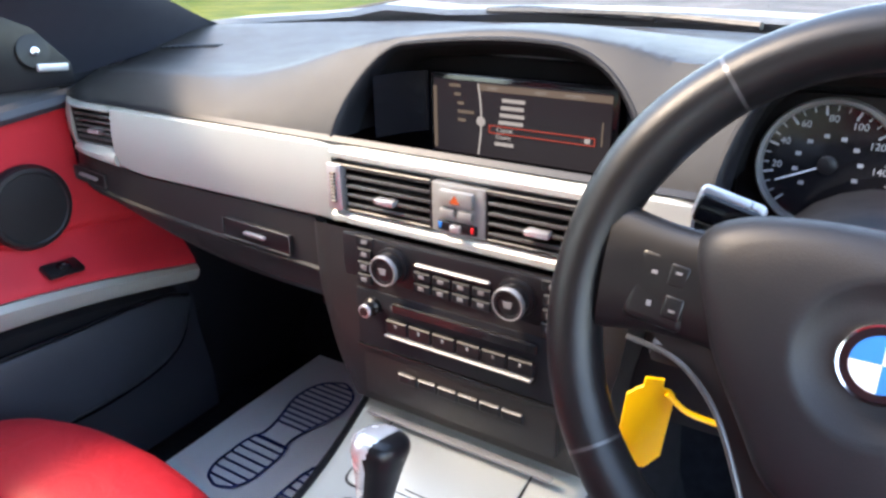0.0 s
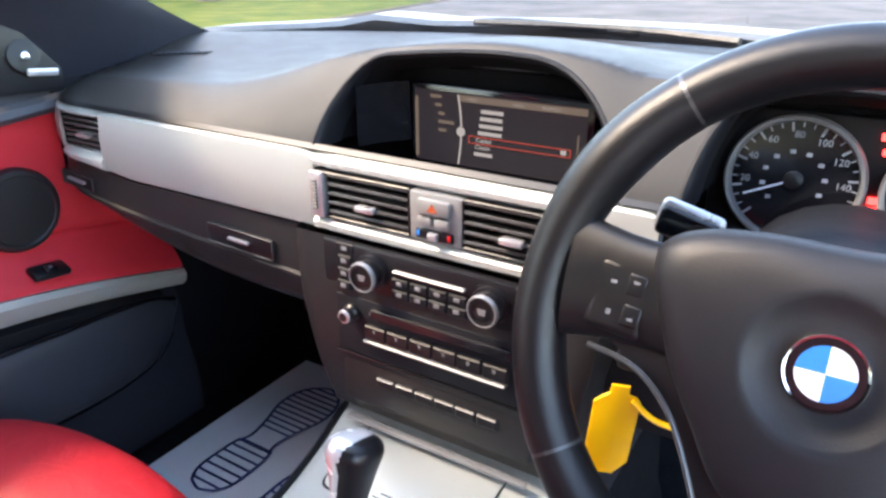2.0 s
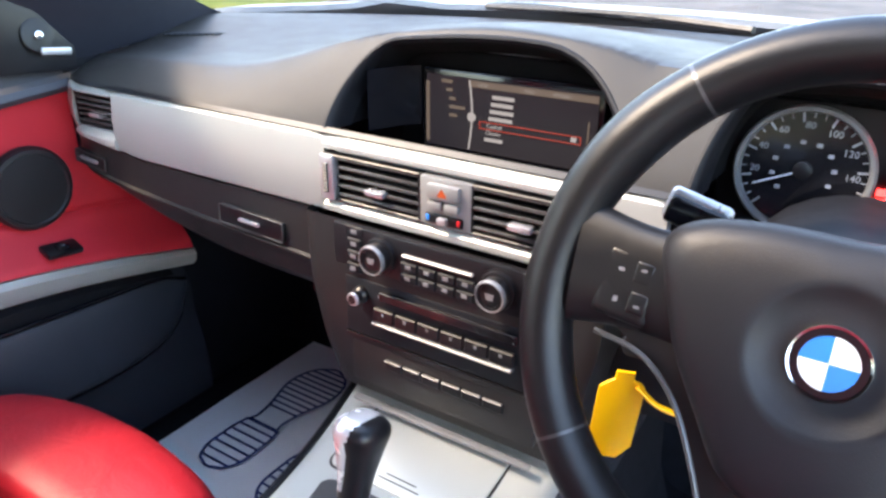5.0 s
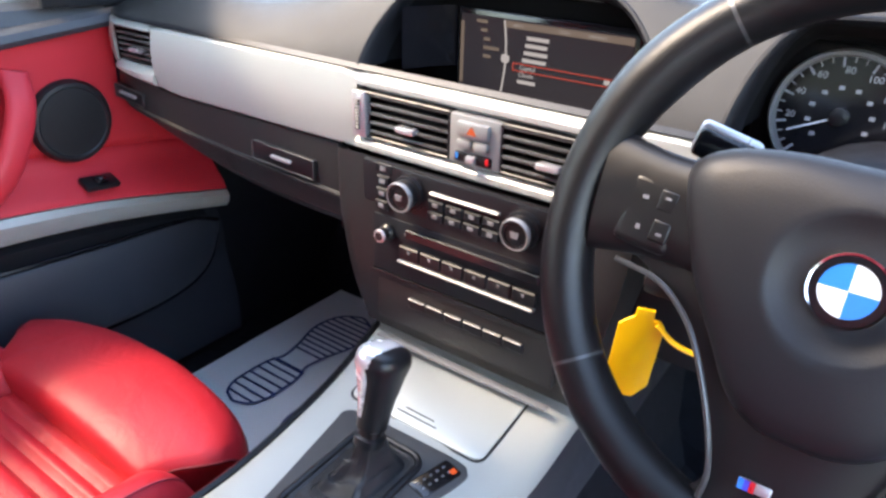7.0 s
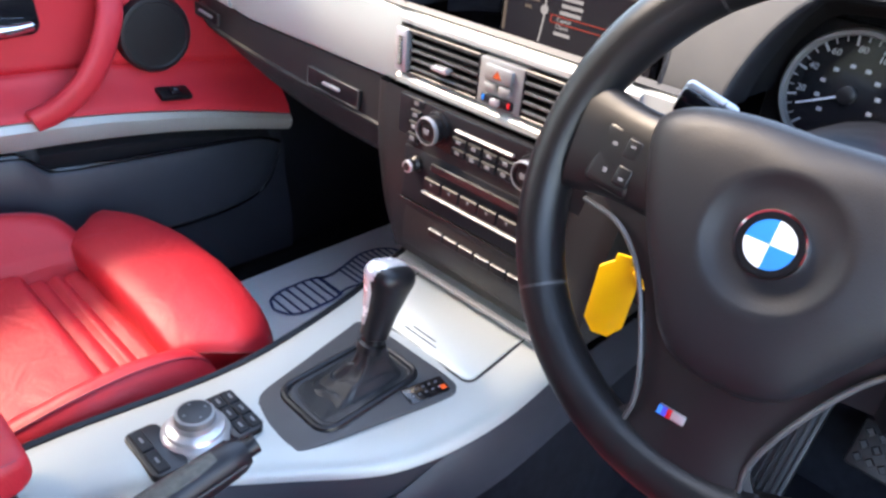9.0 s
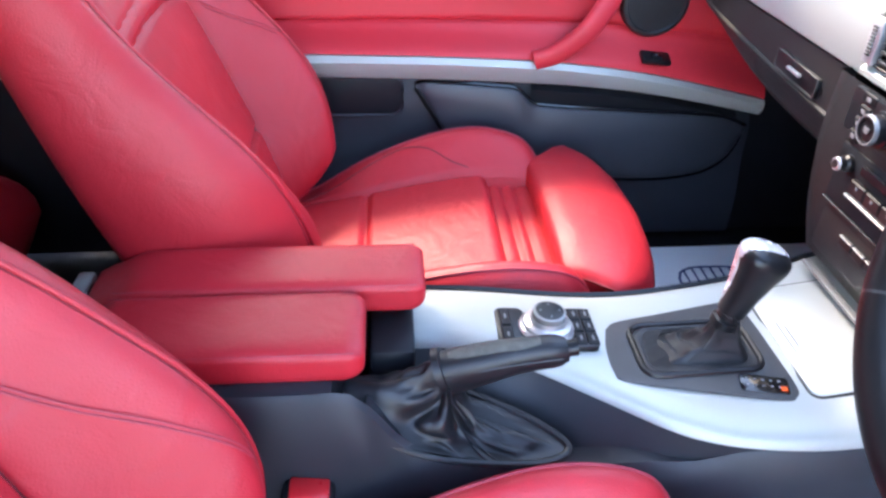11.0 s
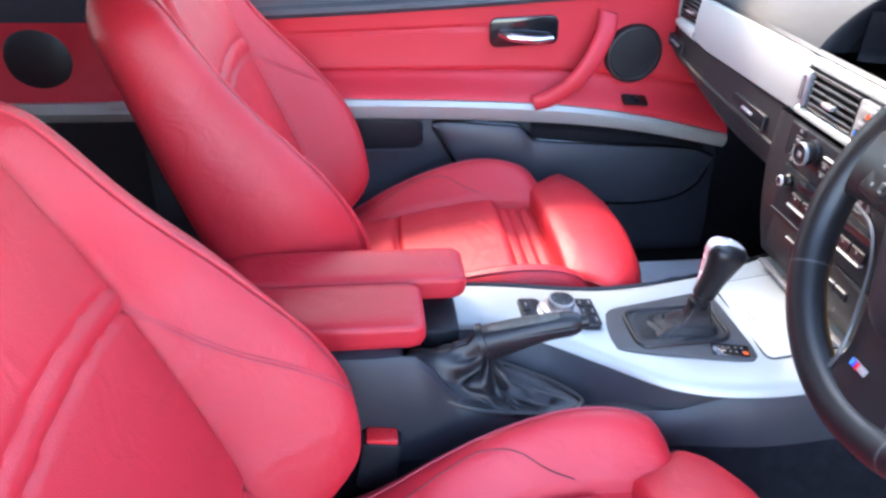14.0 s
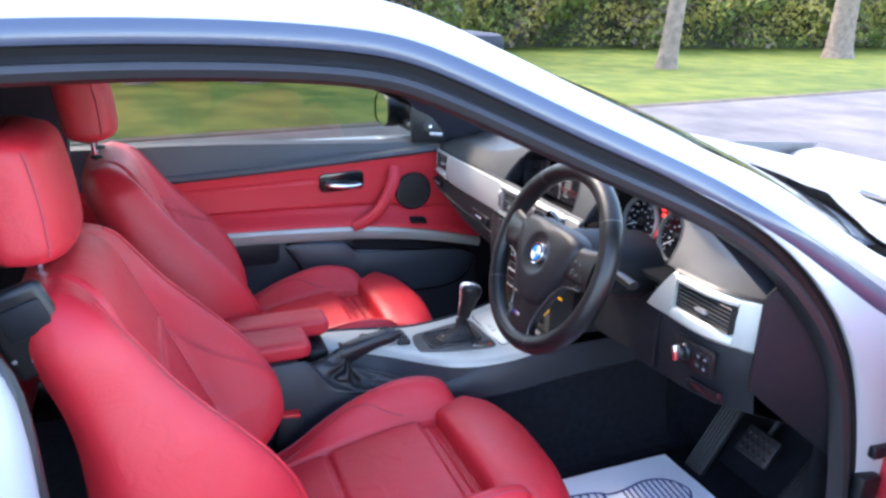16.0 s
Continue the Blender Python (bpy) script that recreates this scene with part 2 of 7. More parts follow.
ASPHALT = asphalt_mat()
GRASSM = mat("mown_grass", (0.118, 0.120, 0.020), 0.9, var=0.1, scale=1.6, contrast=0.14, bump=1.0, bscale=40, tint=(0.060, 0.086, 0.013), spec=0.1)
BARK = mat("grey_bark", (0.17, 0.125, 0.092), 0.9, var=0.2, scale=7, contrast=0.2, bump=1.0, bscale=25, tint=(0.10, 0.08, 0.06))
LEAF = mat("leaves", (0.13, 0.17, 0.035), 0.6, var=0.5, scale=1.2, tint=(0.05, 0.075, 0.018))
LEAF_Y = mat("pale_leaves", (0.38, 0.33, 0.09), 0.6, var=0.4, scale=1.2, tint=(0.07, 0.09, 0.02))

for leafy in (LEAF, LEAF_Y):
    nt = leafy.node_tree
    tl, mx = nt.nodes.new("ShaderNodeBsdfTranslucent"), nt.nodes.new("ShaderNodeMixShader")
    pr = nt.nodes["Principled BSDF"]
    nt.links.new(pr.inputs["Base Color"].links[0].from_socket, tl.inputs[0])
    mx.inputs[0].default_value = 0.5
    nt.links.new(pr.outputs[0], mx.inputs[1])
    nt.links.new(tl.outputs[0], mx.inputs[2])
    nt.links.new(mx.outputs[0], nt.nodes["Material Output"].inputs[0])

bm = bmesh.new()
bm.faces.new([bm.verts.new(p) for p in ((-6.0 + 0.155 * 120, -120, 0), (120, -120, 0), (120, 160, 0), (-6.0 - 0.155 * 160, 160, 0))])
tagged(part("road", bm, ASPHALT), "grey patched asphalt of the parking area", "road", kind="structure")
P = []
for i in range(60):
    d = (i / 59) ** 2 * 150
    P.append([(-6.0 - 0.155 * y - d, y, 0.03 + 0.10 * noise.noise((d * 0.2, y * 0.2, 0)) * min(1, d * 0.3)) for y in np.linspace(-120, 160, 120)])
tagged(part("ground", surf(P), GRASSM), "sunlit mown grass verge beyond the asphalt", "grass", kind="structure")
KERB = mat("earthy_edging", (0.13, 0.095, 0.062), 0.9, var=0.3, scale=3, bump=0.6, bscale=80)
tagged(part("pavement_edge", rbox(0, 0, 0.0, 0.22, 220, 0.07, 0.03, m=Matrix.Translation((-6.0 - 0.155 * 20, 20, -0.01)) @ Matrix.Rotation(math.atan(0.155), 4, "Z")), KERB), "earthy edging between asphalt and grass", "kerb", kind="structure")

rng = random.Random(4)


def tree(x, y, r, h, label, crown_r=2.6):
    t = thing("tree", (x, y, 0), label, "tree", "trees on the verge")
    P = []
    for k in range(16):
        f = k / 15
        z = f * h - 0.1
        rr = r * (1 + 0.35 * math.exp(-f * h * 3.5)) * (1 - 0.45 * f)
        ox, oy = 0.12 * math.sin(f * 3 + x), 0.10 * math.cos(f * 2.2 + y)
        P.append([(x + ox + rr * (1 + 0.12 * noise.noise((a * 1.3, f * 3, x))) * math.cos(a), y + oy + rr * (1 + 0.12 * noise.noise((a * 1.3, f * 3, y))) * math.sin(a), z) for a in np.linspace(0, 2 * math.pi, 14, endpoint=False)])
    part("trunk", surf(P, cu=True, cap=True), BARK, t)
    for k in range(5):
        a = k * 1.3 + x
        z0 = h * (0.55 + 0.09 * k)
        q = [(x, y, z0), (x + 0.7 * math.cos(a), y + 0.7 * math.sin(a), z0 + 0.8), (x + 1.9 * math.cos(a), y + 1.9 * math.sin(a), z0 + 1.5)]
        part("limb", tube(smooth_path(q, 8), lambda f: r * 0.35 * (1 - 0.75 * f), 7), BARK, t)
    part("crown", leaves(1400, lambda: crown_point(x, y, h + 0.6, crown_r), 0.16), LEAF_Y, t)
    return t


def crown_point(x, y, z, r):
    while True:
        p = Vector((rng.uniform(-1, 1), rng.uniform(-1, 1), rng.uniform(-0.75, 1)))
        if 0.25 < p.length < 0.8 + 0.35 * noise.noise(p * 2.3 + Vector((x, y, 0))):
            return Vector((x, y, z)) + p * r


def leaves(n, where, size):
    bm = bmesh.new()
    for _ in range(n):
        c = where()
        m = Euler((rng.uniform(-1.2, 1.2), rng.uniform(-1.2, 1.2), rng.uniform(0, 6.3))).to_matrix()
        s = size * rng.uniform(0.6, 1.4)
        bm.faces.new([bm.verts.new(c + m @ Vector(v) * s) for v in ((-0.5, 0, 0), (0, -0.28, 0.08), (0.6, 0, 0), (0, 0.28, 0.08))])
    return bm


tree(-12.1, 10.3, 0.21, 5.2, "slender grey-barked tree on the grass verge")
tree(-14.6, 18.6, 0.38, 6.0, "stout brown-barked tree on the grass verge")
tree(-17.5, 6.6, 0.17, 5.5, "thin pale tree before the hedge")
tree(-10.6, -0.9, 0.17, 5.0, "grey-barked tree beside the shaded hedge")
tree(-11.2, 0.15, 0.14, 5.0, "narrow grey-barked tree beside the shaded hedge")
tree(-10.4, 0.75, 0.17, 5.2, "grey-barked tree beside the shaded hedge")
tree(-10.9, -2.4, 0.15, 5.0, "grey-barked tree beside the shaded hedge")


def hedge_point(dry=False, pale=False):
    y = rng.uniform(-14, 46)
    base = -12.2 if y < 3 else -12.2 - 6.0 * ss(3, 9, y)
    d = rng.uniform(0, 2.4)
    z = rng.uniform(0.02, 1) ** 0.8 * (3.0 + 1.5 * noise.noise((y * 0.35, 3, 0)) + 1.0 * noise.noise((y * 1.1, 9, 0)))
    if not dry and y < 4.5 + 2 * noise.noise((z, d, 2)):
        return hedge_point(dry, pale)
    if dry and y > 5 and noise.noise((y * 0.45, z * 0.4, 6)) < 0.18:
        return hedge_point(dry)
    if not dry and (noise.noise((y * 0.55, z * 0.7, 3)) + 0.12 * rng.uniform(-1, 1) > 0.02) != pale:
        return hedge_point(dry, pale)
    return Vector((base - d + 1.5 * noise.noise((y * 0.6, z * 0.6, 1)) + 0.5 * noise.noise((y * 2.1, z * 2.1, 2)) + 0.2 * z, y, z))


hedge = thing("hedge", (-15, 10, 0), "dense mixed green hedge of loose leafy shrubs", "hedge", kind="stuff")
part("foliage", leaves(21000, hedge_point, 0.19), LEAF, hedge)
part("dry_twigs", leaves(16000, lambda: hedge_point(True), 0.17), mat("dry_twigs", (0.12, 0.085, 0.060), 0.9, var=0.4, scale=2, tint=(0.035, 0.032, 0.022)), hedge, "brown twigs and dry leaves")
part("pale_foliage", leaves(14000, lambda: hedge_point(False, True), 0.17), LEAF_Y, hedge, "yellowish green sunlit leaves")
# dark sheet behind the leaves: the hedge's inner shade is put into its colour
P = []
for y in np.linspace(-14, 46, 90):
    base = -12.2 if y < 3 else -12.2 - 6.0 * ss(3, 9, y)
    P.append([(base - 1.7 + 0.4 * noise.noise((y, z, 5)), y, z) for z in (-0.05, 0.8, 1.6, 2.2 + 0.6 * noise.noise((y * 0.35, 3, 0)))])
part("shade_backing", surf(P, thick=0.3), mat("hedge_shade", (0.03, 0.035, 0.015), 0.95, var=0.4, scale=3), hedge)
for k in range(12):
    y = -12 + k * 1.45 + rng.uniform(-0.4, 0.4)
    base = -12.2 if y < 3 else -12.2 - 6.0 * ss(3, 9, y)
    part("stem", tube(smooth_path([(base - 0.2, y, 0), (base - 0.3, y + rng.uniform(-0.2, 0.2), 0.8), (base - 0.5, y + rng.uniform(-0.5, 0.5), 1.9)], 6), 0.03, 6), BARK, hedge)


# ---------------- car shell ----------------
car = thing("car", (0, -0.4, 0), "white two-door coupe parked on asphalt, one door open", "car")
# door-opening rail of the driver's side: along roof edge, windscreen pillar and hinge pillar
RAIL = [(0.610, -1.55, 1.10), (0.606, -1.15, 1.195), (0.604, -0.84, 1.221), (0.603, -0.60, 1.224), (0.609, -0.42, 1.214), (0.619, -0.344, 1.195), (0.649, -0.217, 1.140),
        (0.688, -0.064, 1.069), (0.737, 0.148, 0.980), (0.764, 0.266, 0.870), (0.770, 0.370, 0.743), (0.775, 0.420, 0.593), (0.780, 0.455, 0.431), (0.782, 0.465, 0.24)]
rail = smooth_path(RAIL, 70)
for _ in range(14):
    rail = [rail[0]] + [(rail[i - 1] + 2 * rail[i] + rail[i + 1]) / 4 for i in range(1, 70)] + [rail[70]]


def rail_frame(side):
    """Points of the opening with the direction outward from the opening, in the plane of the car's side."""
    out = []
    for i, p in enumerate(rail):
        d = (rail[min(i + 1, len(rail) - 1)] - rail[max(i - 1, 0)]).normalized()
        n = Vector((0, d.z, -d.y)).normalized()
        if n.z < 0 and i < 45:
            n = -n
        if n.y < 0 and i >= 45:
            n = -n
        out.append((Vector((p.x * side, p.y, p.z)), n))
    return out


def rail_strip(side, offs, i0=0, i1=None):
    """A strip along the opening. offs: pairs of (outward in the side's plane, sideways)."""
    return [[p + n * a + Vector((side * b, 0, 0)) for a, b in offs] for p, n in rail_frame(side)[i0:i1]]


def run_on(rows, stations, side):
    """Rows of a strip, led on in one sweep through further stations."""
    k = len(rows)
    tail = [[Vector((side * x, y, z)) for x, y, z in r] for r in stations]
    cols = [smooth_path([rows[k - 7][j], rows[k - 1][j], *[r[j] for r in tail]], 8 * (len(tail) + 1)) for j in range(len(tail[0]))]
    more = [list(c) for c in zip(*cols)]
    return rows[: k - 7] + more


# shut face: the white paint's shadow and sky tint are put into this colour
SHUT = mat("shaded_shut_face", (0.030, 0.041, 0.072), 0.34, var=0.03, coat=0.5)
for side in (1, -1):
    part("door_seal", surf(rail_strip(side, [(0.0, -0.012), (-0.002, 0.004), (0.004, 0.018), (0.014, 0.022), (0.022, 0.014), (0.024, 0.0)])), RUBBER, car, "black rubber door seal")
    part("door_flange", surf(rail_strip(side, [(0.022, 0.004), (0.030, -0.004), (0.040, 0.002), (0.044, 0.012)])), RUBBER, car)
    k0 = max(i for i, (p, n) in enumerate(rail_frame(side)) if p.y < 0.085)
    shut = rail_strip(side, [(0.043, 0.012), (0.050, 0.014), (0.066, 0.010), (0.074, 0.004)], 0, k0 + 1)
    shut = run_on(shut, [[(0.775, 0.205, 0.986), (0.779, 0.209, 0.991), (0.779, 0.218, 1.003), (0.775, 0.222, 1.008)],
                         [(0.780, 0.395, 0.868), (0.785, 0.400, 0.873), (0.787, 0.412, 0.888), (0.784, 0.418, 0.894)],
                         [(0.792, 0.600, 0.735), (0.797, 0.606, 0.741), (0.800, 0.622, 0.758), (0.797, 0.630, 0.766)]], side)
    part("pillar_frame", surf(shut), SHUT, car, "glossy shut face, its shade put into the dark blue colour")
    P = rail_strip(side, [(0.072, 0.006), (0.082, -0.003), (0.094, -0.018), (0.106, -0.042), (0.114, -0.075), (0.116, -0.085), (0.117, -0.086)], 0, k0 + 1)
    P = run_on(P, [[(0.777, 0.220, 1.007), (0.774, 0.228, 1.016), (0.757, 0.244, 1.030), (0.728, 0.256, 1.041), (0.696, 0.264, 1.046), (0.672, 0.268, 1.040), (0.655, 0.270, 1.026)],
                   [(0.786, 0.416, 0.893), (0.788, 0.424, 0.902), (0.776, 0.442, 0.919), (0.756, 0.458, 0.926), (0.732, 0.470, 0.924), (0.712, 0.478, 0.914), (0.700, 0.482, 0.900)],
                   [(0.799, 0.628, 0.765), (0.806, 0.632, 0.790), (0.806, 0.640, 0.822), (0.800, 0.650, 0.846), (0.788, 0.658, 0.858), (0.776, 0.662, 0.860), (0.766, 0.664, 0.852)]], side)
    part("roof_rail", surf(P), PAINT, car, "white painted roof rail and windscreen pillar")
    # hinge face: a long wedge between the seal and the shut face, then the flat of the pillar
    edge = smooth_path([shut[j][0] for j in range(k0 - 1, len(shut), 4)] + [ (side * 0.792, 0.640, 0.52), (side * 0.785, 0.640, 0.22)], 40)
    P = []
    for k in range(41):
        f = k / 40
        i = min(69.0, k0 + (70 - k0) * f)
        (p, n), (p2, n2) = rail_frame(side)[int(i)], rail_frame(side)[min(70, int(i) + 1)]
        a = (p + n * 0.043).lerp(p2 + n2 * 0.043, i % 1) + Vector((side * 0.012, 0, 0))
        P.append([a.lerp(edge[k], t) + Vector((side * 0.012 * math.sin(t * math.pi) * ss(0, 0.3, f), 0, 0)) for t in np.linspace(0, 1, 8)])
    part("hinge_pillar", surf(P), PAINT, car, "white painted hinge pillar")
    # windscreen pillar lining between the door seal and the glass
    P = []
    for k in range(22):
        f = k / 21
        rear = smooth_path([(0.735, 0.235, 0.872), (0.690, 0.10, 1.010), (0.640, -0.05, 1.115), (0.600, -0.26, 1.205)], 21)[k]
        fore = smooth_path([(0.690, 0.535, 0.918), (0.665, 0.42, 0.965), (0.615, 0.10, 1.125), (0.545, -0.16, 1.245)], 21)[k]
        row = []
        for t in np.linspace(0, 1, 9):
            p = rear.lerp(fore, t) + Vector((-0.022 * math.sin(t * math.pi), 0, 0.006 * math.sin(t * math.pi)))
            row.append((side * p.x, p.y, p.z))
        P.append(row)
    part("pillar_trim", surf(P), PILLAR, car, "dark blue-black pillar lining")
    P = [[(side * x, y, min(z, 0.86 - 0.12 * ss(0.50, 0.62, y))) for z, x in ((0.86, 0.728), (0.84, 0.729), (0.80, 0.73), (0.6, 0.73), (0.4, 0.725), (0.18, 0.72))] for y in np.linspace(0.36 if side < 0 else 0.44, 0.80, 16)]
    part("kick_panel", surf(P), BLACK, car)
    part("roof_edge_lining", surf(rail_strip(side, [(-0.002, -0.012), (0.004, -0.03), (0.03, -0.055), (0.06, -0.07)], 0, 36)), LINER, car)

# roof skin and headliner
for name, dz, m_, lab in (("roof", 0.0, PAINT, "white painted roof skin"), ("headliner", -0.035, LINER, "anthracite headliner")):
    P = []
    for y in np.linspace(-1.75, -0.27 if dz else -0.16, 26):
        zc = 1.355 - 0.20 * ss(-0.75, 0.4, y) ** 1.3 - 0.10 * ss(-0.9, -1.8, y)
        row = []
        for u in np.linspace(-1, 1, 25):
            ze = 0.085 * abs(u) ** 2.6
            row.append((u * (0.535 if dz else 0.555), y + (0.10 * (1 - u * u) - 0.10) * (1 if y > -0.2 else 0), zc - ze + dz))
        P.append(row)
    part(name, surf(P), m_, car, lab)
part("windscreen_header", rbox(0, -0.20, 1.262, 1.05, 0.07, 0.03, 0.012), LINER, car)


def screen_base(x):
    return 0.74 - 0.24 * (abs(x) / 0.68) ** 2.2


# windscreen
P = []
for v in np.linspace(0, 1, 14):
    row = []
    for u in np.linspace(-1, 1, 25):
        a = Vector((u * 0.70, screen_base(u * 0.68) + 0.03, 0.925 - 0.02 * u * u))
        b = Vector((u * 0.55, -0.17 - 0.09 * u * u, 1.285 - 0.055 * u * u))
        row.append(a.lerp(b, v) + Vector((0, 0, 0.02 * math.sin(v * math.pi))))
    P.append(row)
ws = part("windscreen", surf(P), GLASS, car, "clear windscreen")
ws.visible_shadow = False
# black frit and cowl
P = [[(x, screen_base(x) - 0.015, 0.922), (x, screen_base(x) + 0.015, 0.926), (x, screen_base(x) + 0.030, 0.920), (x, screen_base(x) + 0.050, 0.912), (x, screen_base(x) + 0.075, 0.902), (x, screen_base(x) + 0.100, 0.895)] for x in np.linspace(-0.68, 0.68, 48)]
part("cowl", surf(P), BLACK, car, "black wiper cowl")
# bonnet and wings
P = []
for u in np.linspace(-1, 1, 33):
    row = []
    for v in np.linspace(0, 1, 24):
        x = u * (0.80 - 0.06 * v)
        y0 = screen_base(min(0.68, abs(x))) + 0.040
        y = y0 + (1.95 - y0) * v
        z = 0.950 - 0.012 * math.exp(-20 * v) - 0.25 * v ** 1.2 - 0.020 * abs(u) ** 2.2 - 0.050 * abs(u) ** 40 - 0.04 * v * abs(u) ** 3 + 0.012 * math.exp(-((abs(u) - 0.55) / 0.06) ** 2)
        row.append((x, y, z))
    P.append(row)
part("bonnet", surf(P, thick=-0.01), PAINT, car, "white painted bonnet")
for side in (1, -1):
    P = []
    for y in np.linspace(0.56, 2.1, 24):
        P.append([(side * (0.79 + 0.0 * y), y, 0.86 - 0.06 * (y - 0.5)), (side * 0.835, y, 0.80 - 0.05 * (y - 0.5)), (side * 0.865, y, 0.70), (side * 0.87, y, 0.55), (side * 0.85, y, 0.35)])
    part("wing", surf(P), PAINT, car, "white painted front wing")
    part("rear_quarter", surf([[(side * 0.70, y, 0.93), (side * 0.80, y, 0.90), (side * 0.87, y, 0.75), (side * 0.88, y, 0.55), (side * 0.85, y, 0.25)] for y in np.linspace(-0.98 if side > 0 else -1.1, -2.5, 20)]), PAINT, car, "white painted rear quarter")
    part("sill", rbox(side * 0.79, -0.2, 0.25, 0.07, 1.6, 0.11, 0.02), PAINT, car)
for x in (-0.32, 0.30):
    part("wiper_arm", tube(smooth_path([(x, 0.765, 0.938), (x + 0.12, 0.770, 0.944), (x + 0.34, 0.735, 0.942)], 10), 0.007, 8), BLACKSAT, car)
    part("wiper_blade", tube(smooth_path([(x + 0.05, 0.735, 0.944), (x + 0.3, 0.740, 0.946), (x + 0.5, 0.675, 0.944)], 10), 0.006, 6), RUBBER, car)
# rear window, rear bulkhead and boot
P = [[(u * 0.56, -1.70 - 0.55 * v, 1.22 - 0.28 * v - 0.06 * u * u) for u in np.linspace(-1, 1, 15)] for v in np.linspace(0, 1, 8)]
part("rear_window", surf(P), DARKGLASS, car)
part("parcel_shelf", rbox(0, -2.05, 0.90, 1.30, 0.55, 0.03, 0.01), LINER, car)
part("boot_lid", rbox(0, -2.45, 0.86, 1.50, 0.50, 0.12, 0.04), PAINT, car)
# floor, tunnel, firewall
tagged(part("floor", rbox(0, -0.55, 0.165, 1.46, 2.6, 0.05, 0.01), CARPET, car), "charcoal carpet floor")
P = [[(x, y, 0.19 + 0.23 * math.exp(-(x / 0.13) ** 4)) for x in np.linspace(-0.3, 0.3, 31)] for y in np.linspace(-1.3, 0.75, 30)]
part("tunnel", surf(P), CARPET, car)
part("firewall", surf([[(x, 0.72 + 0.06 * ss(0.2, 0.55, z), z) for x in np.linspace(-0.73, 0.73, 10)] for z in np.linspace(0.18, 0.82, 8)] ), CARPET, car)
P = [[(x, 0.62 + 0.12 * v, 0.19 + 0.17 * v ** 1.2) for x in np.linspace(-0.72, 0.72, 20)] for v in np.linspace(0, 1, 10)]
part("toe_board", surf(P), CARPET, car)

part("door_hinge", rbox(0.802, 0.500, 0.470, 0.030, 0.050, 0.060, 0.008), BLACKSAT, car, "dark door hinge")
part("door_check", rbox(0.806, 0.520, 0.550, 0.018, 0.060, 0.024, 0.005), BLACKSAT, car)

# wheels and bumpers
for side in (1, -1):
    for y in (1.36, -1.50):
        wm = Matrix.Translation((side * 0.83, y, 0.325)) @ Matrix.Rotation(radians(90), 4, "Y")
        wh = part("wheel", lathe([(0.235, -0.08), (0.235, 0.08), (0.20, 0.075), (0.20, -0.075)], 40, wm), SILVER, car, "silver alloy wheel")
        part("tyre", lathe([(0.24, -0.095), (0.30, -0.10), (0.322, -0.08), (0.325, 0.0), (0.322, 0.08), (0.30, 0.10), (0.24, 0.095)], 48, wm), RUBBER, wh, "black rubber tyre")
        for k in range(5):
            part("spoke", rbox(0.11, 0, side * 0.07, 0.20, 0.05, 0.03, 0.008, m=wm @ Matrix.Rotation(k * 2 * math.pi / 5, 4, "Z")), SILVER, wh)
        part("hub_cap", lathe([(0.04, -0.08), (0.04, 0.08), (0, 0.085)], 20, wm), SILVER, wh)
for y, nm in ((2.02, "front_bumper"), (-2.62, "rear_bumper")):
    part(nm, rbox(0, y, 0.50, 1.66, 0.26, 0.50, 0.09, 3), PAINT, car, "white painted bumper")
part("grille", rbox(0, 2.152, 0.58, 0.50, 0.02, 0.13, 0.02), BLACKSAT, car)
for side in (1, -1):
    part("headlamp", rbox(side * 0.62, 2.135, 0.66, 0.30, 0.04, 0.12, 0.03), GLASS, car)
    part("rear_lamp", rbox(side * 0.64, -2.745, 0.66, 0.30, 0.03, 0.14, 0.02), REDPLASTIC, car)


# ---------------- dashboard ----------------
FLOCK = mat("black_flock", (0.006, 0.006, 0.007), 0.9, var=0.2, scale=30, spec=0.15)
dash = thing("dashboard", (0, 0.3, 0.75), "black grained dashboard with satin aluminium trim and hooded display", "dashboard")
TX = [-0.72, -0.60, -0.45, -0.36, -0.28, -0.20, -0.10, 0.02, 0.12, 0.19, 0.28, 0.37, 0.45, 0.53, 0.60, 0.66, 0.75]
TZ = [0.880, 0.892, 0.898, 0.905, 0.922, 0.946, 0.966, 0.976, 0.969, 0.958, 0.966, 0.968, 0.949, 0.920, 0.898, 0.891, 0.887]
OPEN = [(-0.174, 0.178, 0.060, 0.11), (0.236, 0.526, 0.05, 0.05)]
ZB = 0.858


def ztop(x):
    return interp(x, TX, TZ)


def lip(x):
    """Front edge of the dash top: its depth and height, raised over the two hooded openings."""
    for a, b, rl, rr in OPEN:
        if a < x < b:
            e = min((x - a) / rl, (b - x) / rr)
            f = 1.0 if e >= 1 else math.sqrt(max(0, 1 - (1 - e) ** 2))
            return 0.93 * f
    return 0.0


def dash_y(x):
    """The dash face, straight across and drawn forward at its ends."""
    return 0.200 + 0.05 * max(0, (abs(x) - 0.62) / 0.13) ** 2


def dash_point(x, f):
    """A point of the upper dash, f from 0 (above the trim) through the rounded shoulder to the windscreen."""
    y0, zt = dash_y(x), ztop(x)
    w = 0.058 + 0.012 * (zt - 0.89) / 0.08
    if f < 0.5:
        t = f / 0.5
        return Vector((x, y0 + w * t ** 1.1, ZB + (zt - ZB) * (1 - (1 - t) ** 1.15)))
    t = (f - 0.5) / 0.5
    yb = screen_base(x)
    zb = 0.928
    return Vector((x, y0 + w + (yb - y0 - w) * t, zt + (zb - zt) * ss(0.05, 0.95, t)))


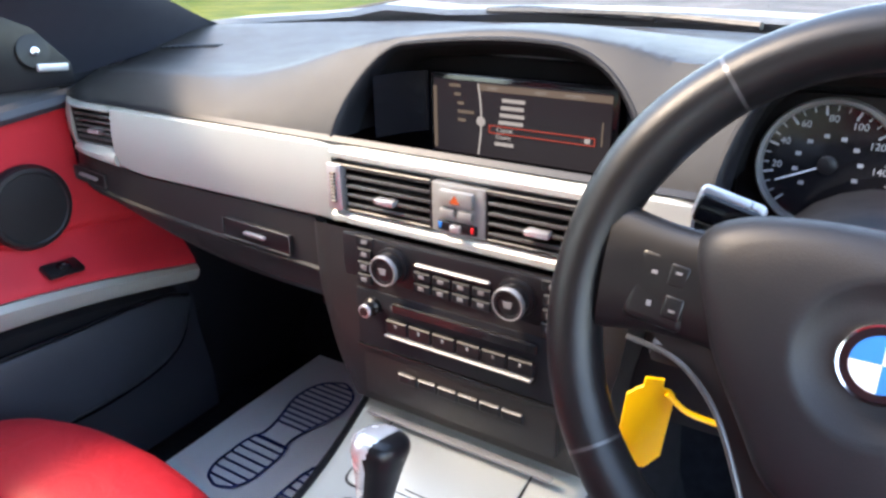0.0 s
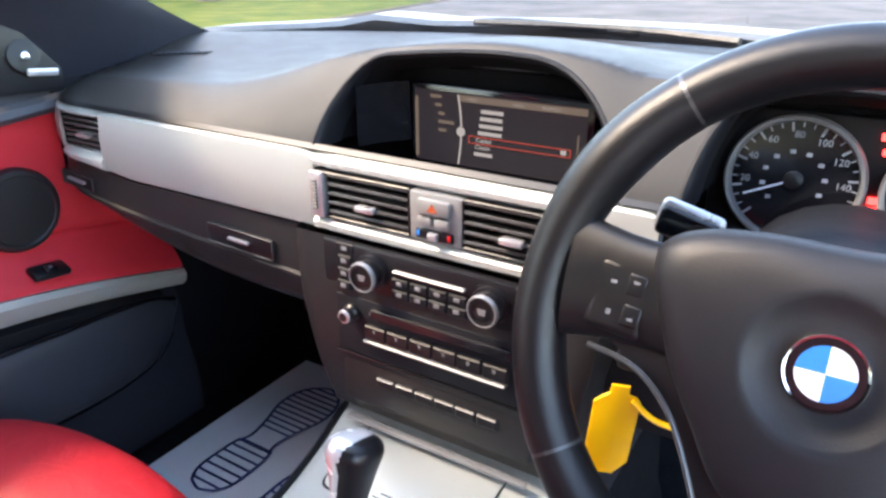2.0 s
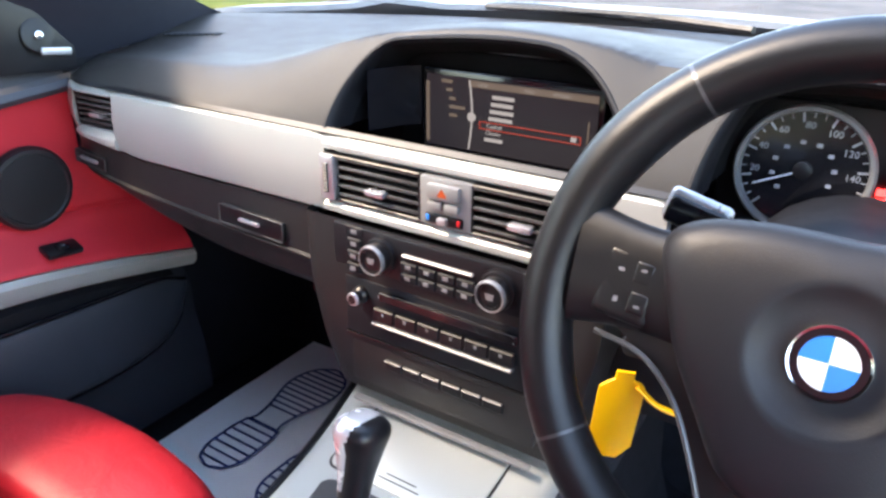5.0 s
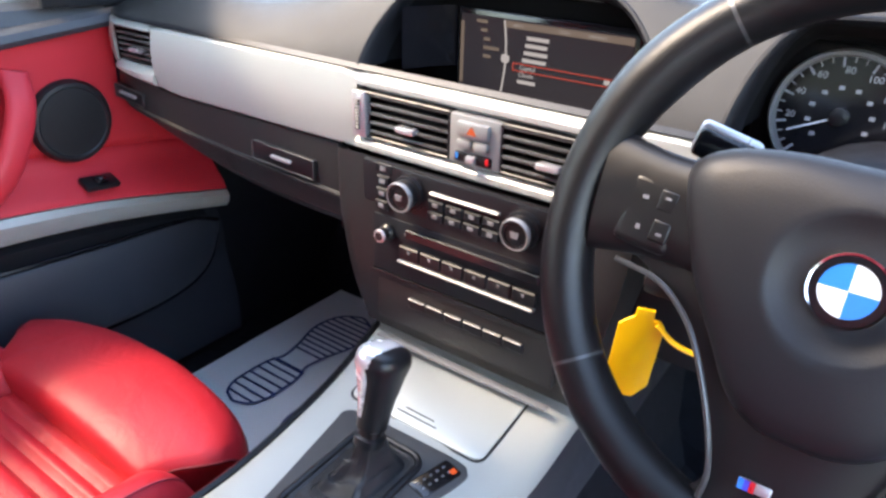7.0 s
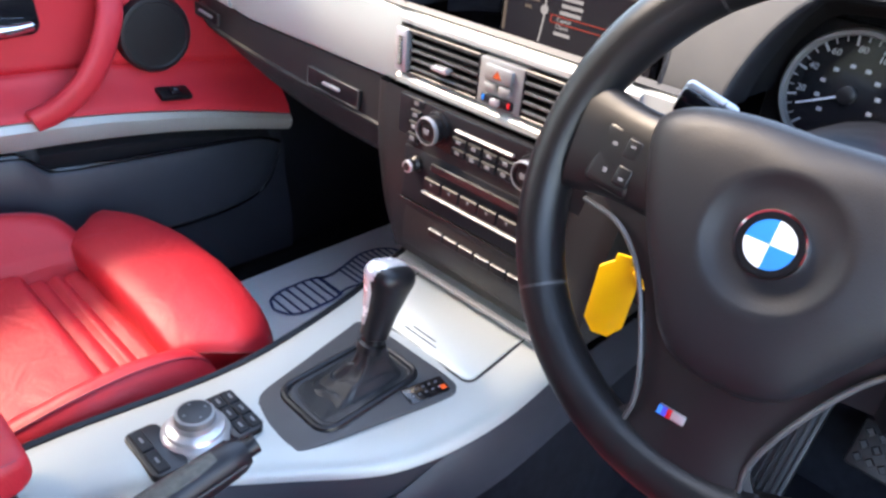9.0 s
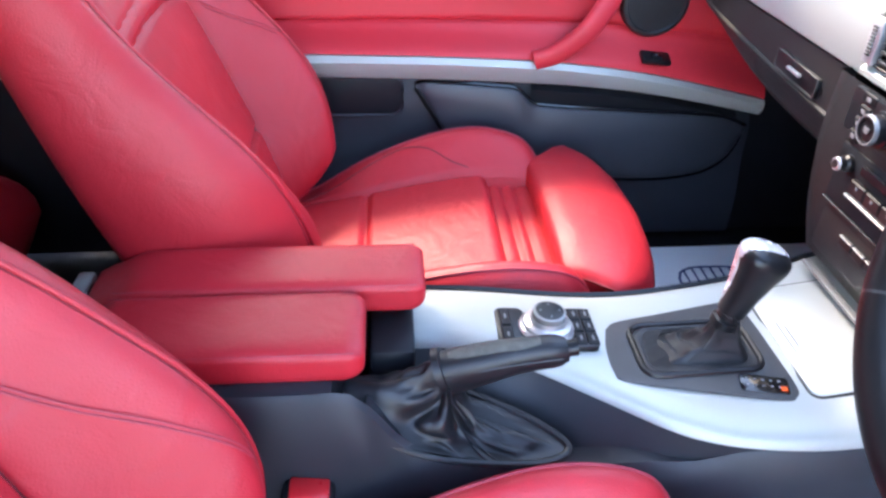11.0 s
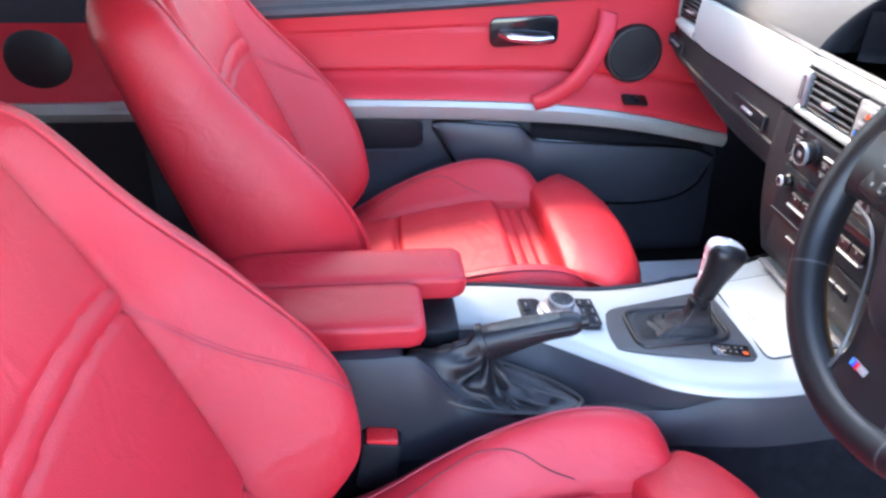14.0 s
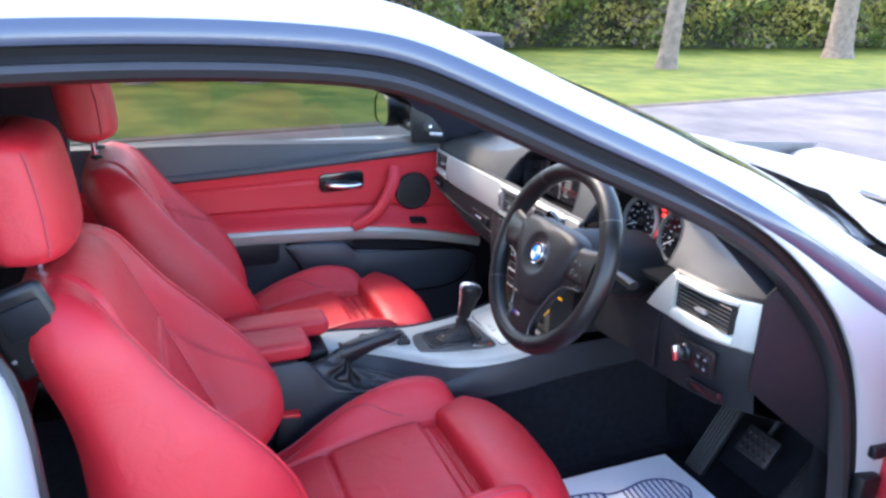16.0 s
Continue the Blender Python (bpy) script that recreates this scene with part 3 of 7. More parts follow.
xs = sorted(set([*np.linspace(-0.715, 0.740, 110)] + [a + rl * (k / 12) ** 2 for a, b, rl, rr in OPEN for k in range(13)] + [b - rr * (k / 12) ** 2 for a, b, rl, rr in OPEN for k in range(13)]))
P = []
for x in xs:
    f0 = 0.5 * (1 - (1 - lip(x)) ** (1 / 1.15))
    P.append([dash_point(x, f0 + (1 - f0) * v) for v in np.linspace(0, 1, 34) ** 1.1])
part("upper_pad", surf(P), DASHM, dash, "black grained vinyl pad, pale where the sky reflects in it")
# hood linings behind the two openings
for a, b, rl, rr in OPEN:
    P = []
    for x in [q for q in xs if a - 1e-6 <= q <= b + 1e-6]:
        f0 = 0.5 * (1 - (1 - lip(x)) ** (1 / 1.15))
        p = dash_point(x, f0)
        P.append([p, p + Vector((0, 0.004, -0.007)), Vector((x * 0.97 + 0.015 * (a + b), p.y + 0.03, p.z - 0.018 * lip(x))), Vector((x * 0.94 + 0.03 * (a + b), 0.305, ZB + (p.z - ZB) * 0.80)), Vector((x * 0.94 + 0.03 * (a + b), 0.318, ZB + (p.z - ZB) * 0.80))])
    part("hood_lining", surf(P), FLOCK, dash, "dark inner lining of the hood")
    q = [dash_point(x, 0.5 * (1 - (1 - lip(x)) ** (1 / 1.15))) for x in xs if a - 1e-6 <= x <= b + 1e-6]
    q = smooth_path(q, 110)
    for _ in range(4):
        q = [q[0]] + [(q[k - 1] + 2 * q[k] + q[k + 1]) / 4 for k in range(1, 110)] + [q[110]]
    P = []
    for k, p in enumerate(q):
        d = q[min(k + 1, 110)] - q[max(k - 1, 0)]
        n_ = Vector((d.z, 0, -d.x)).normalized()
        P.append([p + n_ * u + Vector((0, v, 0)) for u, v in ((-0.003, 0.004), (-0.0015, -0.0005), (0.001, -0.0015), (0.003, -0.0005), (0.006, 0.004), (0.008, 0.016), (0.009, 0.040))])
    part("hood_lip", surf(P), BLACK, dash, "rolled dark edge of the hood")
    part("hood_back", rbox((a + b) / 2, 0.325, 0.867, b - a - 0.05, 0.012, 0.146, 0.003), FLOCK, dash)
    part("hood_floor", rbox((a + b) / 2, 0.262, 0.816, b - a + 0.02, 0.125, 0.012, 0.003), FLOCK, dash)
# vent slats on the pad by the windscreen
for x0 in (-0.665, 0.30):
    for k in range(9):
        q = dash_point(x0 + k * 0.011, 0.74)
        part("demist_slot", rbox(q.x, q.y, q.z + 0.0008, 0.004, 0.030, 0.003, 0.001, 1), BLACKSAT, dash)


def band_part(name, x0, x1, z0, z1, material, proud, label="", n=60, slant=0.0):
    """A trim strip across the dash between two heights, with rounded edges."""
    P = []
    for x in np.linspace(x0, x1, n):
        lo = z0(x) if callable(z0) else z0
        hi = z1(x) if callable(z1) else z1
        y = dash_y(x) - proud
        e = min(1, min(x - x0, x1 - x) / 0.012 + 0.3)
        row = ([(x, y + 0.014, lo), (x, y + 0.006 + 0.012 * (1 - e), lo), (x, y + 0.0012, lo + 0.004), (x, y - 0.004 * math.sin(math.pi * 0.3), lo + (hi - lo) * 0.3), (x, y - 0.003, lo + (hi - lo) * 0.6), (x, y + 0.0015, hi - 0.004), (x, y + 0.006 + 0.012 * (1 - e), hi), (x, y + 0.014, hi)])
        P.append([(px + slant * (pz - lo) / (hi - lo) * (x1 - x) / (x1 - x0), py, pz) for px, py, pz in row])
    return part(name, surf(P, cap=True), material, dash, label)


def band_low(x):
    return 0.762 + 0.018 * max(0, (-0.52 - x) / 0.18)


def framed_band(x0, x1, holes, slant=0.0):
    """The aluminium band with openings: strips above and below each opening and full pieces between."""
    edges = [x0]
    for a, b, lo, hi in holes:
        edges += [a, b]
    edges.append(x1)
    for k in range(0, len(edges), 2):
        band_part("trim_strip", edges[k] - 0.0005, edges[k + 1] + 0.0005, band_low, 0.855, ALU, 0.008, "satin aluminium trim", n=max(8, int((edges[k + 1] - edges[k]) * 80)), slant=slant if k == 0 else 0.0)
    for a, b, lo, hi in holes:
        band_part("trim_strip", a, b, band_low, lo, ALU, 0.011, "satin aluminium trim", n=20)
        band_part("trim_strip", a, b, hi, 0.855, ALU, 0.008, "satin aluminium trim", n=20)


framed_band(-0.712, 0.225, [(-0.672, -0.566, 0.794, 0.846), (-0.168, 0.168, 0.783, 0.836)])
framed_band(0.488, 0.742, [(0.566, 0.704, 0.790, 0.838)], slant=0.068)
for xa, xb in ((-0.71, 0.232), (0.556, 0.740)):
    P = [[(x, dash_y(x) + 0.004, 0.855), (x, dash_y(x) - 0.004, 0.857), (x, dash_y(x) + 0.002, 0.862)] for x in np.linspace(xa, xb, 40)]
    part("shadow_gap", surf(P), BLACKSAT, dash)


# black plastic with the sky's reflection put into a grey base colour
SLAT = mat("sheen_grey_plastic", (0.040, 0.039, 0.038), 0.38, var=0.08, scale=9, spec=0.45)


def vent(cx, y, cz, w, h, slats, lean=0.0, wheel=0):
    """An air vent: dark box, frame, level slats and a tab."""
    v = part("vent", rbox(cx, y + 0.055, cz, w, 0.02, h, 0.002), GLOSS, dash, "black louvred air vent")
    for s in (-1, 1):
        part("cheek", rbox(cx + s * (w / 2 - 0.001), y + 0.026, cz, 0.003, 0.06, h, 0.001, 1), BLACKSAT, v)
        part("cheek", rbox(cx, y + 0.026, cz + s * (h / 2 - 0.001), w, 0.06, 0.003, 0.001, 1), BLACKSAT, v)
    if wheel:
        wx = cx + wheel * (w / 2 - 0.010)
        part("wheel_bezel", rbox(wx, y - 0.002, cz, 0.020, 0.012, h, 0.002), SILVER, v)
        for k in range(9):
            part("thumb_wheel", rbox(wx, y - 0.008, cz - h * 0.3 + k * h * 0.075, 0.007, 0.006, 0.0022, 0.0006, 1), BLACKSAT, v)
    sw = w - (0.024 if wheel else 0.006)
    sx = cx - wheel * 0.011 if wheel else cx
    for k in range(slats):
        z = cz - h / 2 + h * (k + 0.5) / slats
        part("slat", rbox(sx, y + 0.008, z, sw, 0.024, 0.0042, 0.0014, 2, rot=(-14, 0, 0)), SLAT, v)
    part("tab", rbox(sx, y - 0.004, cz - h * 0.12, 0.026, 0.014, 0.007, 0.002), SILVER, v)
    return v


vent(-0.100, 0.190, 0.8095, 0.136, 0.053, 5, wheel=-1)
vent(0.100, 0.190, 0.8095, 0.136, 0.053, 5, wheel=1)
vent(-0.619, 0.205, 0.820, 0.105, 0.051, 6)
vent(0.635, 0.202, 0.814, 0.138, 0.047, 6)
GREYBLK = mat("warm_grey_plastic", (0.24, 0.235, 0.225), 0.4, metal=0.2, var=0.05, scale=9)
# switch block between the centre vents
blk = part("switch_block", rbox(0, 0.197, 0.8090, 0.064, 0.022, 0.054, 0.003), GREYBLK, dash, "silver-grey switch block")
part("hazard_switch", rbox(0.0, 0.184, 0.822, 0.040, 0.008, 0.017, 0.003), GREYBLK, blk)
part("hazard_mark", prism([(-0.006, -0.004), (0.006, -0.004), (0, 0.005)], 0.002, m=front(0.0, 0.1795, 0.822)), LAMP_ORANGE, blk, "orange triangle mark")
for s in (-1, 1):
    part("lock_button", rbox(s * 0.0105, 0.184, 0.806, 0.018, 0.008, 0.010, 0.003), GREYBLK, blk)
part("temperature_slot", rbox(0, 0.186, 0.791, 0.046, 0.006, 0.011, 0.002), BLACKSAT, blk)
part("slider", rbox(0.0, 0.182, 0.791, 0.012, 0.008, 0.008, 0.002), SILVER, blk)
part("cold_mark", rbox(-0.019, 0.1825, 0.792, 0.004, 0.002, 0.007, 0.001), BLUE, blk)
part("warm_mark", rbox(0.019, 0.1825, 0.792, 0.004, 0.002, 0.007, 0.001), REDPLASTIC, blk)

# passenger lower face, glovebox
def low_edge(x):
    return interp(x, [-0.72, -0.64, -0.51, -0.40, -0.30, -0.19], [0.742, 0.712, 0.679, 0.660, 0.652, 0.650])


def ridge(x):
    """The raised line that runs along the lower fascia."""
    return interp(x, [-0.72, -0.60, -0.40, -0.19], [0.746, 0.7225, 0.7055, 0.695])


P = []
for x in np.linspace(-0.716, -0.188, 56):
    y = dash_y(x)
    b, e_, rg = band_low(x), low_edge(x), ridge(x)
    P.append([(x, y + 0.02, b), (x, y - 0.001, b - 0.003), (x, y - 0.005, b * 0.5 + rg * 0.5), (x, y - 0.007, rg + 0.002), (x, y - 0.0115, rg), (x, y - 0.0115, rg - 0.003), (x, y - 0.008, rg - 0.008), (x, y - 0.003, e_ + 0.012), (x, y + 0.006, e_), (x, y + 0.05, e_ - 0.016), (x, y + 0.22, e_ - 0.07)])
part("glovebox_face", surf(P), FASCIA, dash, "dark grained lower fascia with glovebox", angle=25)


def recess(name, cx, cz, w, h, rz, pull_w, label):
    """A sunk plate with a proud rim, its lit edge put into a paler grey, and a bright pull bar."""
    y = dash_y(cx) - 0.006
    pl = part(name, rbox(cx, y, cz, w, 0.010, h, 0.002, rot=(0, rz, 0)), BLACKSAT, dash, label)
    rim_ = [Matrix.Translation((cx, y - 0.005, cz)) @ Matrix.Rotation(radians(rz), 4, "Y") @ Vector((x, 0, z)) for x, z in rrect(w, h, 0.003, 3)]
    part("rim", tube(rim_, 0.0013, 6, closed=True, up=(0, 1, 0)), SLAT, pl)
    part("pull", rbox(cx, y - 0.007, cz + 0.001, pull_w, 0.006, 0.0045, 0.0015, rot=(0, rz, 0)), SILVER, pl, "bright pull bar")


recess("glovebox_latch", -0.302, 0.7185, 0.116, 0.026, 2.0, 0.036, "black glovebox latch plate")
recess("cupholder_cover", -0.645, 0.743, 0.072, 0.020, 5.5, 0.040, "black cup holder cover")
part("glovebox_gap", rbox(-0.1895, 0.188, 0.705, 0.0025, 0.012, 0.10, 0.0006, 1), GLOSS, dash)

# ---------------- centre stack ----------------
DULL = mat("dull_grey_satin", (0.22, 0.22, 0.22), 0.4, metal=0.4, var=0.05, scale=9)
P = []
for z in np.linspace(0.766, 0.535, 24):
    t = (0.766 - z) / 0.231
    y = 0.176 - 0.012 * math.sin(t * math.pi) + 0.010 * t
    hw = interp(z, [0.535, 0.596, 0.657, 0.686, 0.766], [0.157, 0.168, 0.176, 0.182, 0.190])
    P.append([(-hw - 0.006, y + 0.16, z), (-hw - 0.004, y + 0.02, z), (-hw, y + 0.004, z), (-hw + 0.006, y, z), *[(x, y, z) for x in np.linspace(-hw + 0.02, hw - 0.02, 8)], (hw - 0.006, y, z), (hw, y + 0.004, z), (hw + 0.004, y + 0.02, z), (hw + 0.006, y + 0.16, z)])
part("middle_fascia", surf(P), FASCIA, dash, "dark centre stack")


def stack_y(z):
    t = (0.766 - z) / 0.231
    return 0.176 - 0.012 * math.sin(t * math.pi) + 0.010 * t


def on_stack(name, x, z, w, h, d, material, parent, label="", r=0.0015, out=0.0):
    return part(name, rbox(x, stack_y(z) - out, z, w, d, h, r, 1), material, parent, label)


def knob(x, z, r, parent, ring=True):
    m = front(x, stack_y(z), z)
    k = part("knob", lathe([(r, 0), (r, 0.006), (r * 0.97, 0.008), (r * 0.80, 0.009), (r * 0.80, 0.020), (r * 0.74, 0.0235), (r * 0.58, 0.0235), (r * 0.56, 0.021), (0, 0.021)], 36, m), BLACKSAT, parent, "black rotary knob with a bright rim")
    part("knob_rim", lathe([(r * 0.86, 0.0195), (r * 0.84, 0.0225), (r * 0.79, 0.0242), (r * 0.72, 0.0238), (r * 0.70, 0.021)], 36, m), DULL, k, "silver rim")
    part("knob_face", lathe([(r * 0.695, 0.0), (r * 0.695, 0.0212), (r * 0.5, 0.0222), (0, 0.0226)], 28, m), BLACKSAT, k)
    part("knob_base", lathe([(r * 1.12, 0), (r * 1.10, 0.003), (r * 0.9, 0.004), (0, 0.004)], 36, m), BLACKSAT, k)
    part("fan_mark", prism([(-0.0035, -0.0035), (0.0035, -0.0035), (0.005, 0.003), (-0.005, 0.003)], 0.001, m=m @ Matrix.Translation((0, 0, 0.0234))), PRINT, k)
    part("warm_scale", prism([(r * 1.12 * math.cos(a), r * 1.12 * math.sin(a)) for a in np.linspace(-0.7, 0.5, 8)] + [(r * 1.26 * math.cos(a), r * 1.26 * math.sin(a)) for a in np.linspace(0.5, -0.7, 8)], 0.001, m=m @ Matrix.Translation((0, 0, 0.0015))), mat("warm_mark", (0.5, 0.06, 0.02), 0.5), k)
    return k


cl = thing("climate_panel", (0, 0.17, 0.735), "black climate control panel with two silver knobs", "climate control")
part("panel", rbox(0, stack_y(0.735) + 0.004, 0.735, 0.285, 0.012, 0.058, 0.003), BLACKSAT, cl)
knob(-0.072, 0.739, 0.0205, cl)
knob(0.076, 0.739, 0.0205, cl)
on_stack("display_bar", 0.002, 0.7465, 0.090, 0.004, 0.012, DULL, cl, "grey satin bar under the display", out=0.002)
on_stack("lcd", 0.002, 0.7555, 0.088, 0.010, 0.006, GLOSS, cl)
for r_, z in enumerate((0.7335, 0.7205)):
    for k in range(4):
        x = -0.034 + k * 0.024
        b = on_stack("button", x, z, 0.0225, 0.0115, 0.010, BLACK, cl, out=0.0005)
        on_stack("mark", x, z + 0.001, 0.007, 0.0045, 0.0008, PRINT, b, out=0.0062, r=0.0002)
for s in (-1, 1):
    for k in range(4):
        z = 0.758 - k * 0.0145
        x = s * 0.112 + 0.002
        b = on_stack("button", x, z, 0.026 if k == 0 else 0.020, 0.0125, 0.010, BLACK, cl, out=0.0005)
        on_stack("mark", x, z, 0.008, 0.005, 0.0008, PRINT, b, out=0.0062, r=0.0002)

rd = thing("radio", (0, 0.17, 0.67), "black radio with slot and silver button bar", "radio")
part("panel", rbox(0.0, stack_y(0.665) + 0.005, 0.665, 0.252, 0.012, 0.074, 0.003), BLACK, rd)
on_stack("slot", 0.015, 0.6895, 0.175, 0.012, 0.014, GLOSS, rd, out=0.0)
m = front(-0.101, stack_y(0.683), 0.683)
part("volume_knob", lathe([(0.0105, 0), (0.0105, 0.006), (0.008, 0.009), (0.008, 0.017), (0.0065, 0.019), (0, 0.019)], 28, m), BLACKSAT, rd, "small volume knob")
part("knob_rim", lathe([(0.0083, 0.0165), (0.0075, 0.0190), (0.0058, 0.0195)], 28, m), SILVER, rd, "silver rim")
part("knob_face", lathe([(0.0055, 0), (0.0055, 0.0195), (0, 0.0197)], 20, m), BLACKSAT, rd)
for k in range(6):
    on_stack("preset_button", -0.067 + k * 0.0305, 0.665 + 0.0, 0.029, 0.017, 0.012, BLACKSAT, rd, out=0.001)
    on_stack("mark", -0.067 + k * 0.0305, 0.668, 0.0035, 0.004, 0.0008, PRINT, rd, out=0.0075, r=0.0002)
on_stack("button_bar", 0.008, 0.6535, 0.182, 0.0040, 0.014, DULL, rd, "grey satin bar", out=0.003)
for x in (0.052, 0.078):
    on_stack("mark", x, 0.640, 0.004, 0.005, 0.0008, PRINT, rd, out=0.0015, r=0.0002)
on_stack("source_label", -0.066, 0.6865, 0.022, 0.004, 0.0008, PRINT, rd, out=0.0015, r=0.0002)

tray = thing("storage_drawer", (0, 0.17, 0.60), "dark closed drawer with a row of silver-topped switches", "drawer")
part("front", rbox(0.0, stack_y(0.60) + 0.004, 0.596, 0.248, 0.012, 0.078, 0.003), FASCIA, tray)
part("gap", rbox(0.0, stack_y(0.632) + 0.0015, 0.6265, 0.256, 0.010, 0.0018, 0.0005, 1), GLOSS, tray)
for k in range(6):
    x = -0.060 + k * 0.0268
    s = on_stack("switch", x, 0.596, 0.0255, 0.014, 0.012, BLACKSAT, tray, out=0.0)
    on_stack("switch_cap", x, 0.6020, 0.0240, 0.0018, 0.012, DULL, s, out=0.0012)
part("chrome_strip", rbox(0.0, 0.172, 0.5305, 0.245, 0.010, 0.004, 0.0015), DULL, tray)

# ---------------- display ----------------
disp = thing("display", (0.01, 0.30, 0.875), "wide dark display showing a radio station menu", "screen")
SX, SZ, SW, SH, SY = 0.008, 0.874, 0.212, 0.083, 0.300
part("bezel", rbox(SX, SY + 0.006, SZ, SW + 0.014, 0.012, SH + 0.014, 0.003), GLOSS, disp)
part("panel", rbox(SX, SY - 0.001, SZ, SW, 0.002, SH, 0.0003, 1), SCREEN, disp)
for s in (-1, 1):
    part("side_wing", surf([[(SX + s * (SW / 2 + 0.012), 0.306, z), (SX + s * (SW / 2 + 0.03), 0.285, z), (SX + s * (SW / 2 + 0.046), 0.245, z)] for z in (0.852, 0.875, 0.90, 0.922)]), GLOSS, disp)


def scr(name, x, z, w, h, material):
    """A flat mark on the display, from its left upper corner, as shares of it."""
    return part(name, rbox(SX - SW / 2 + (x + w / 2) * SW, SY - 0.0026, SZ + SH / 2 - (z + h / 2) * SH, w * SW, 0.0006, h * SH, 0), material, disp, smooth=False)


def writing(text, x, z, h, material):
    """Letters standing on the display's face."""
    cu = bpy.data.curves.new("text", "FONT")
    cu.body, cu.size, cu.extrude = text, h * SH, 0.0002
    ob = bpy.data.objects.new("tmp", cu)
    scene.collection.objects.link(ob)
    me = bpy.data.meshes.new_from_object(ob.evaluated_get(bpy.context.evaluated_depsgraph_get()))
    bpy.data.objects.remove(ob)
    bm = bmesh.new()
    bm.from_mesh(me)
    bm.transform(front(SX - SW / 2 + x * SW, SY - 0.0028, SZ + SH / 2 - z * SH))
    part("lettering", bm, material, disp, smooth=False)


scr("top_line", 0.27, 0.02, 0.73, 0.09, SCR_DIM)
for k, w in enumerate((0.10, 0.10, 0.11, 0.11)):
    scr("menu_bar", 0.415 - 0.006 * k, 0.185 + k * 0.098, w + 0.03, 0.050, SCR_TEXT)
writing("Capital", 0.385, 0.632, 0.085, SCR_TEXT)
writing("Classic", 0.380, 0.728, 0.085, SCR_TEXT)
scr("menu_bar", 0.375, 0.775, 0.11, 0.048, SCR_TEXT)
for k, (x, w) in enumerate(((0.10, 0.07), (0.13, 0.04), (0.15, 0.04), (0.15, 0.10), (0.15, 0.05))):
    scr("side_bar", x, 0.05 + k * 0.115, w, 0.045, SCR_DIM)
for x, w in ((0.60, 0.06), (0.76, 0.10), (0.33, 0.06)):
    scr("top_bar", x, 0.045, w, 0.045, SCR_TEXT)
for z in (0.555, 0.650):
    scr("select_line", 0.34, z, 0.58, 0.012, SCR_RED)
for x in (0.34, 0.92):
    scr("select_end", x, 0.555, 0.005, 0.105, SCR_RED)
scr("station_mark", 0.87, 0.575, 0.03, 0.06, SCR_TEXT)
scr("scroll_bar", 0.955, 0.35, 0.008, 0.30, SCR_DIM)
arc = [Vector((SX - SW / 2 + (0.275 + 0.02 * math.sin(v * 3.1)) * SW, SY - 0.0028, SZ + SH / 2 - v * SH)) for v in np.linspace(0.02, 0.98, 14)]
part("menu_arc", tube(arc, 0.0011, 6), SCR_TEXT, disp)
part("menu_dot", lathe([(0.0055, 0), (0.0055, 0.0008), (0.0035, 0.001), (0, 0.001)], 24, front(SX - SW / 2 + 0.293 * SW, SY - 0.0028, SZ + SH / 2 - 0.52 * SH)), SCR_TEXT, disp)
scr("edge_arc", 0.0, 0.1, 0.02, 0.85, SCR_DIM)

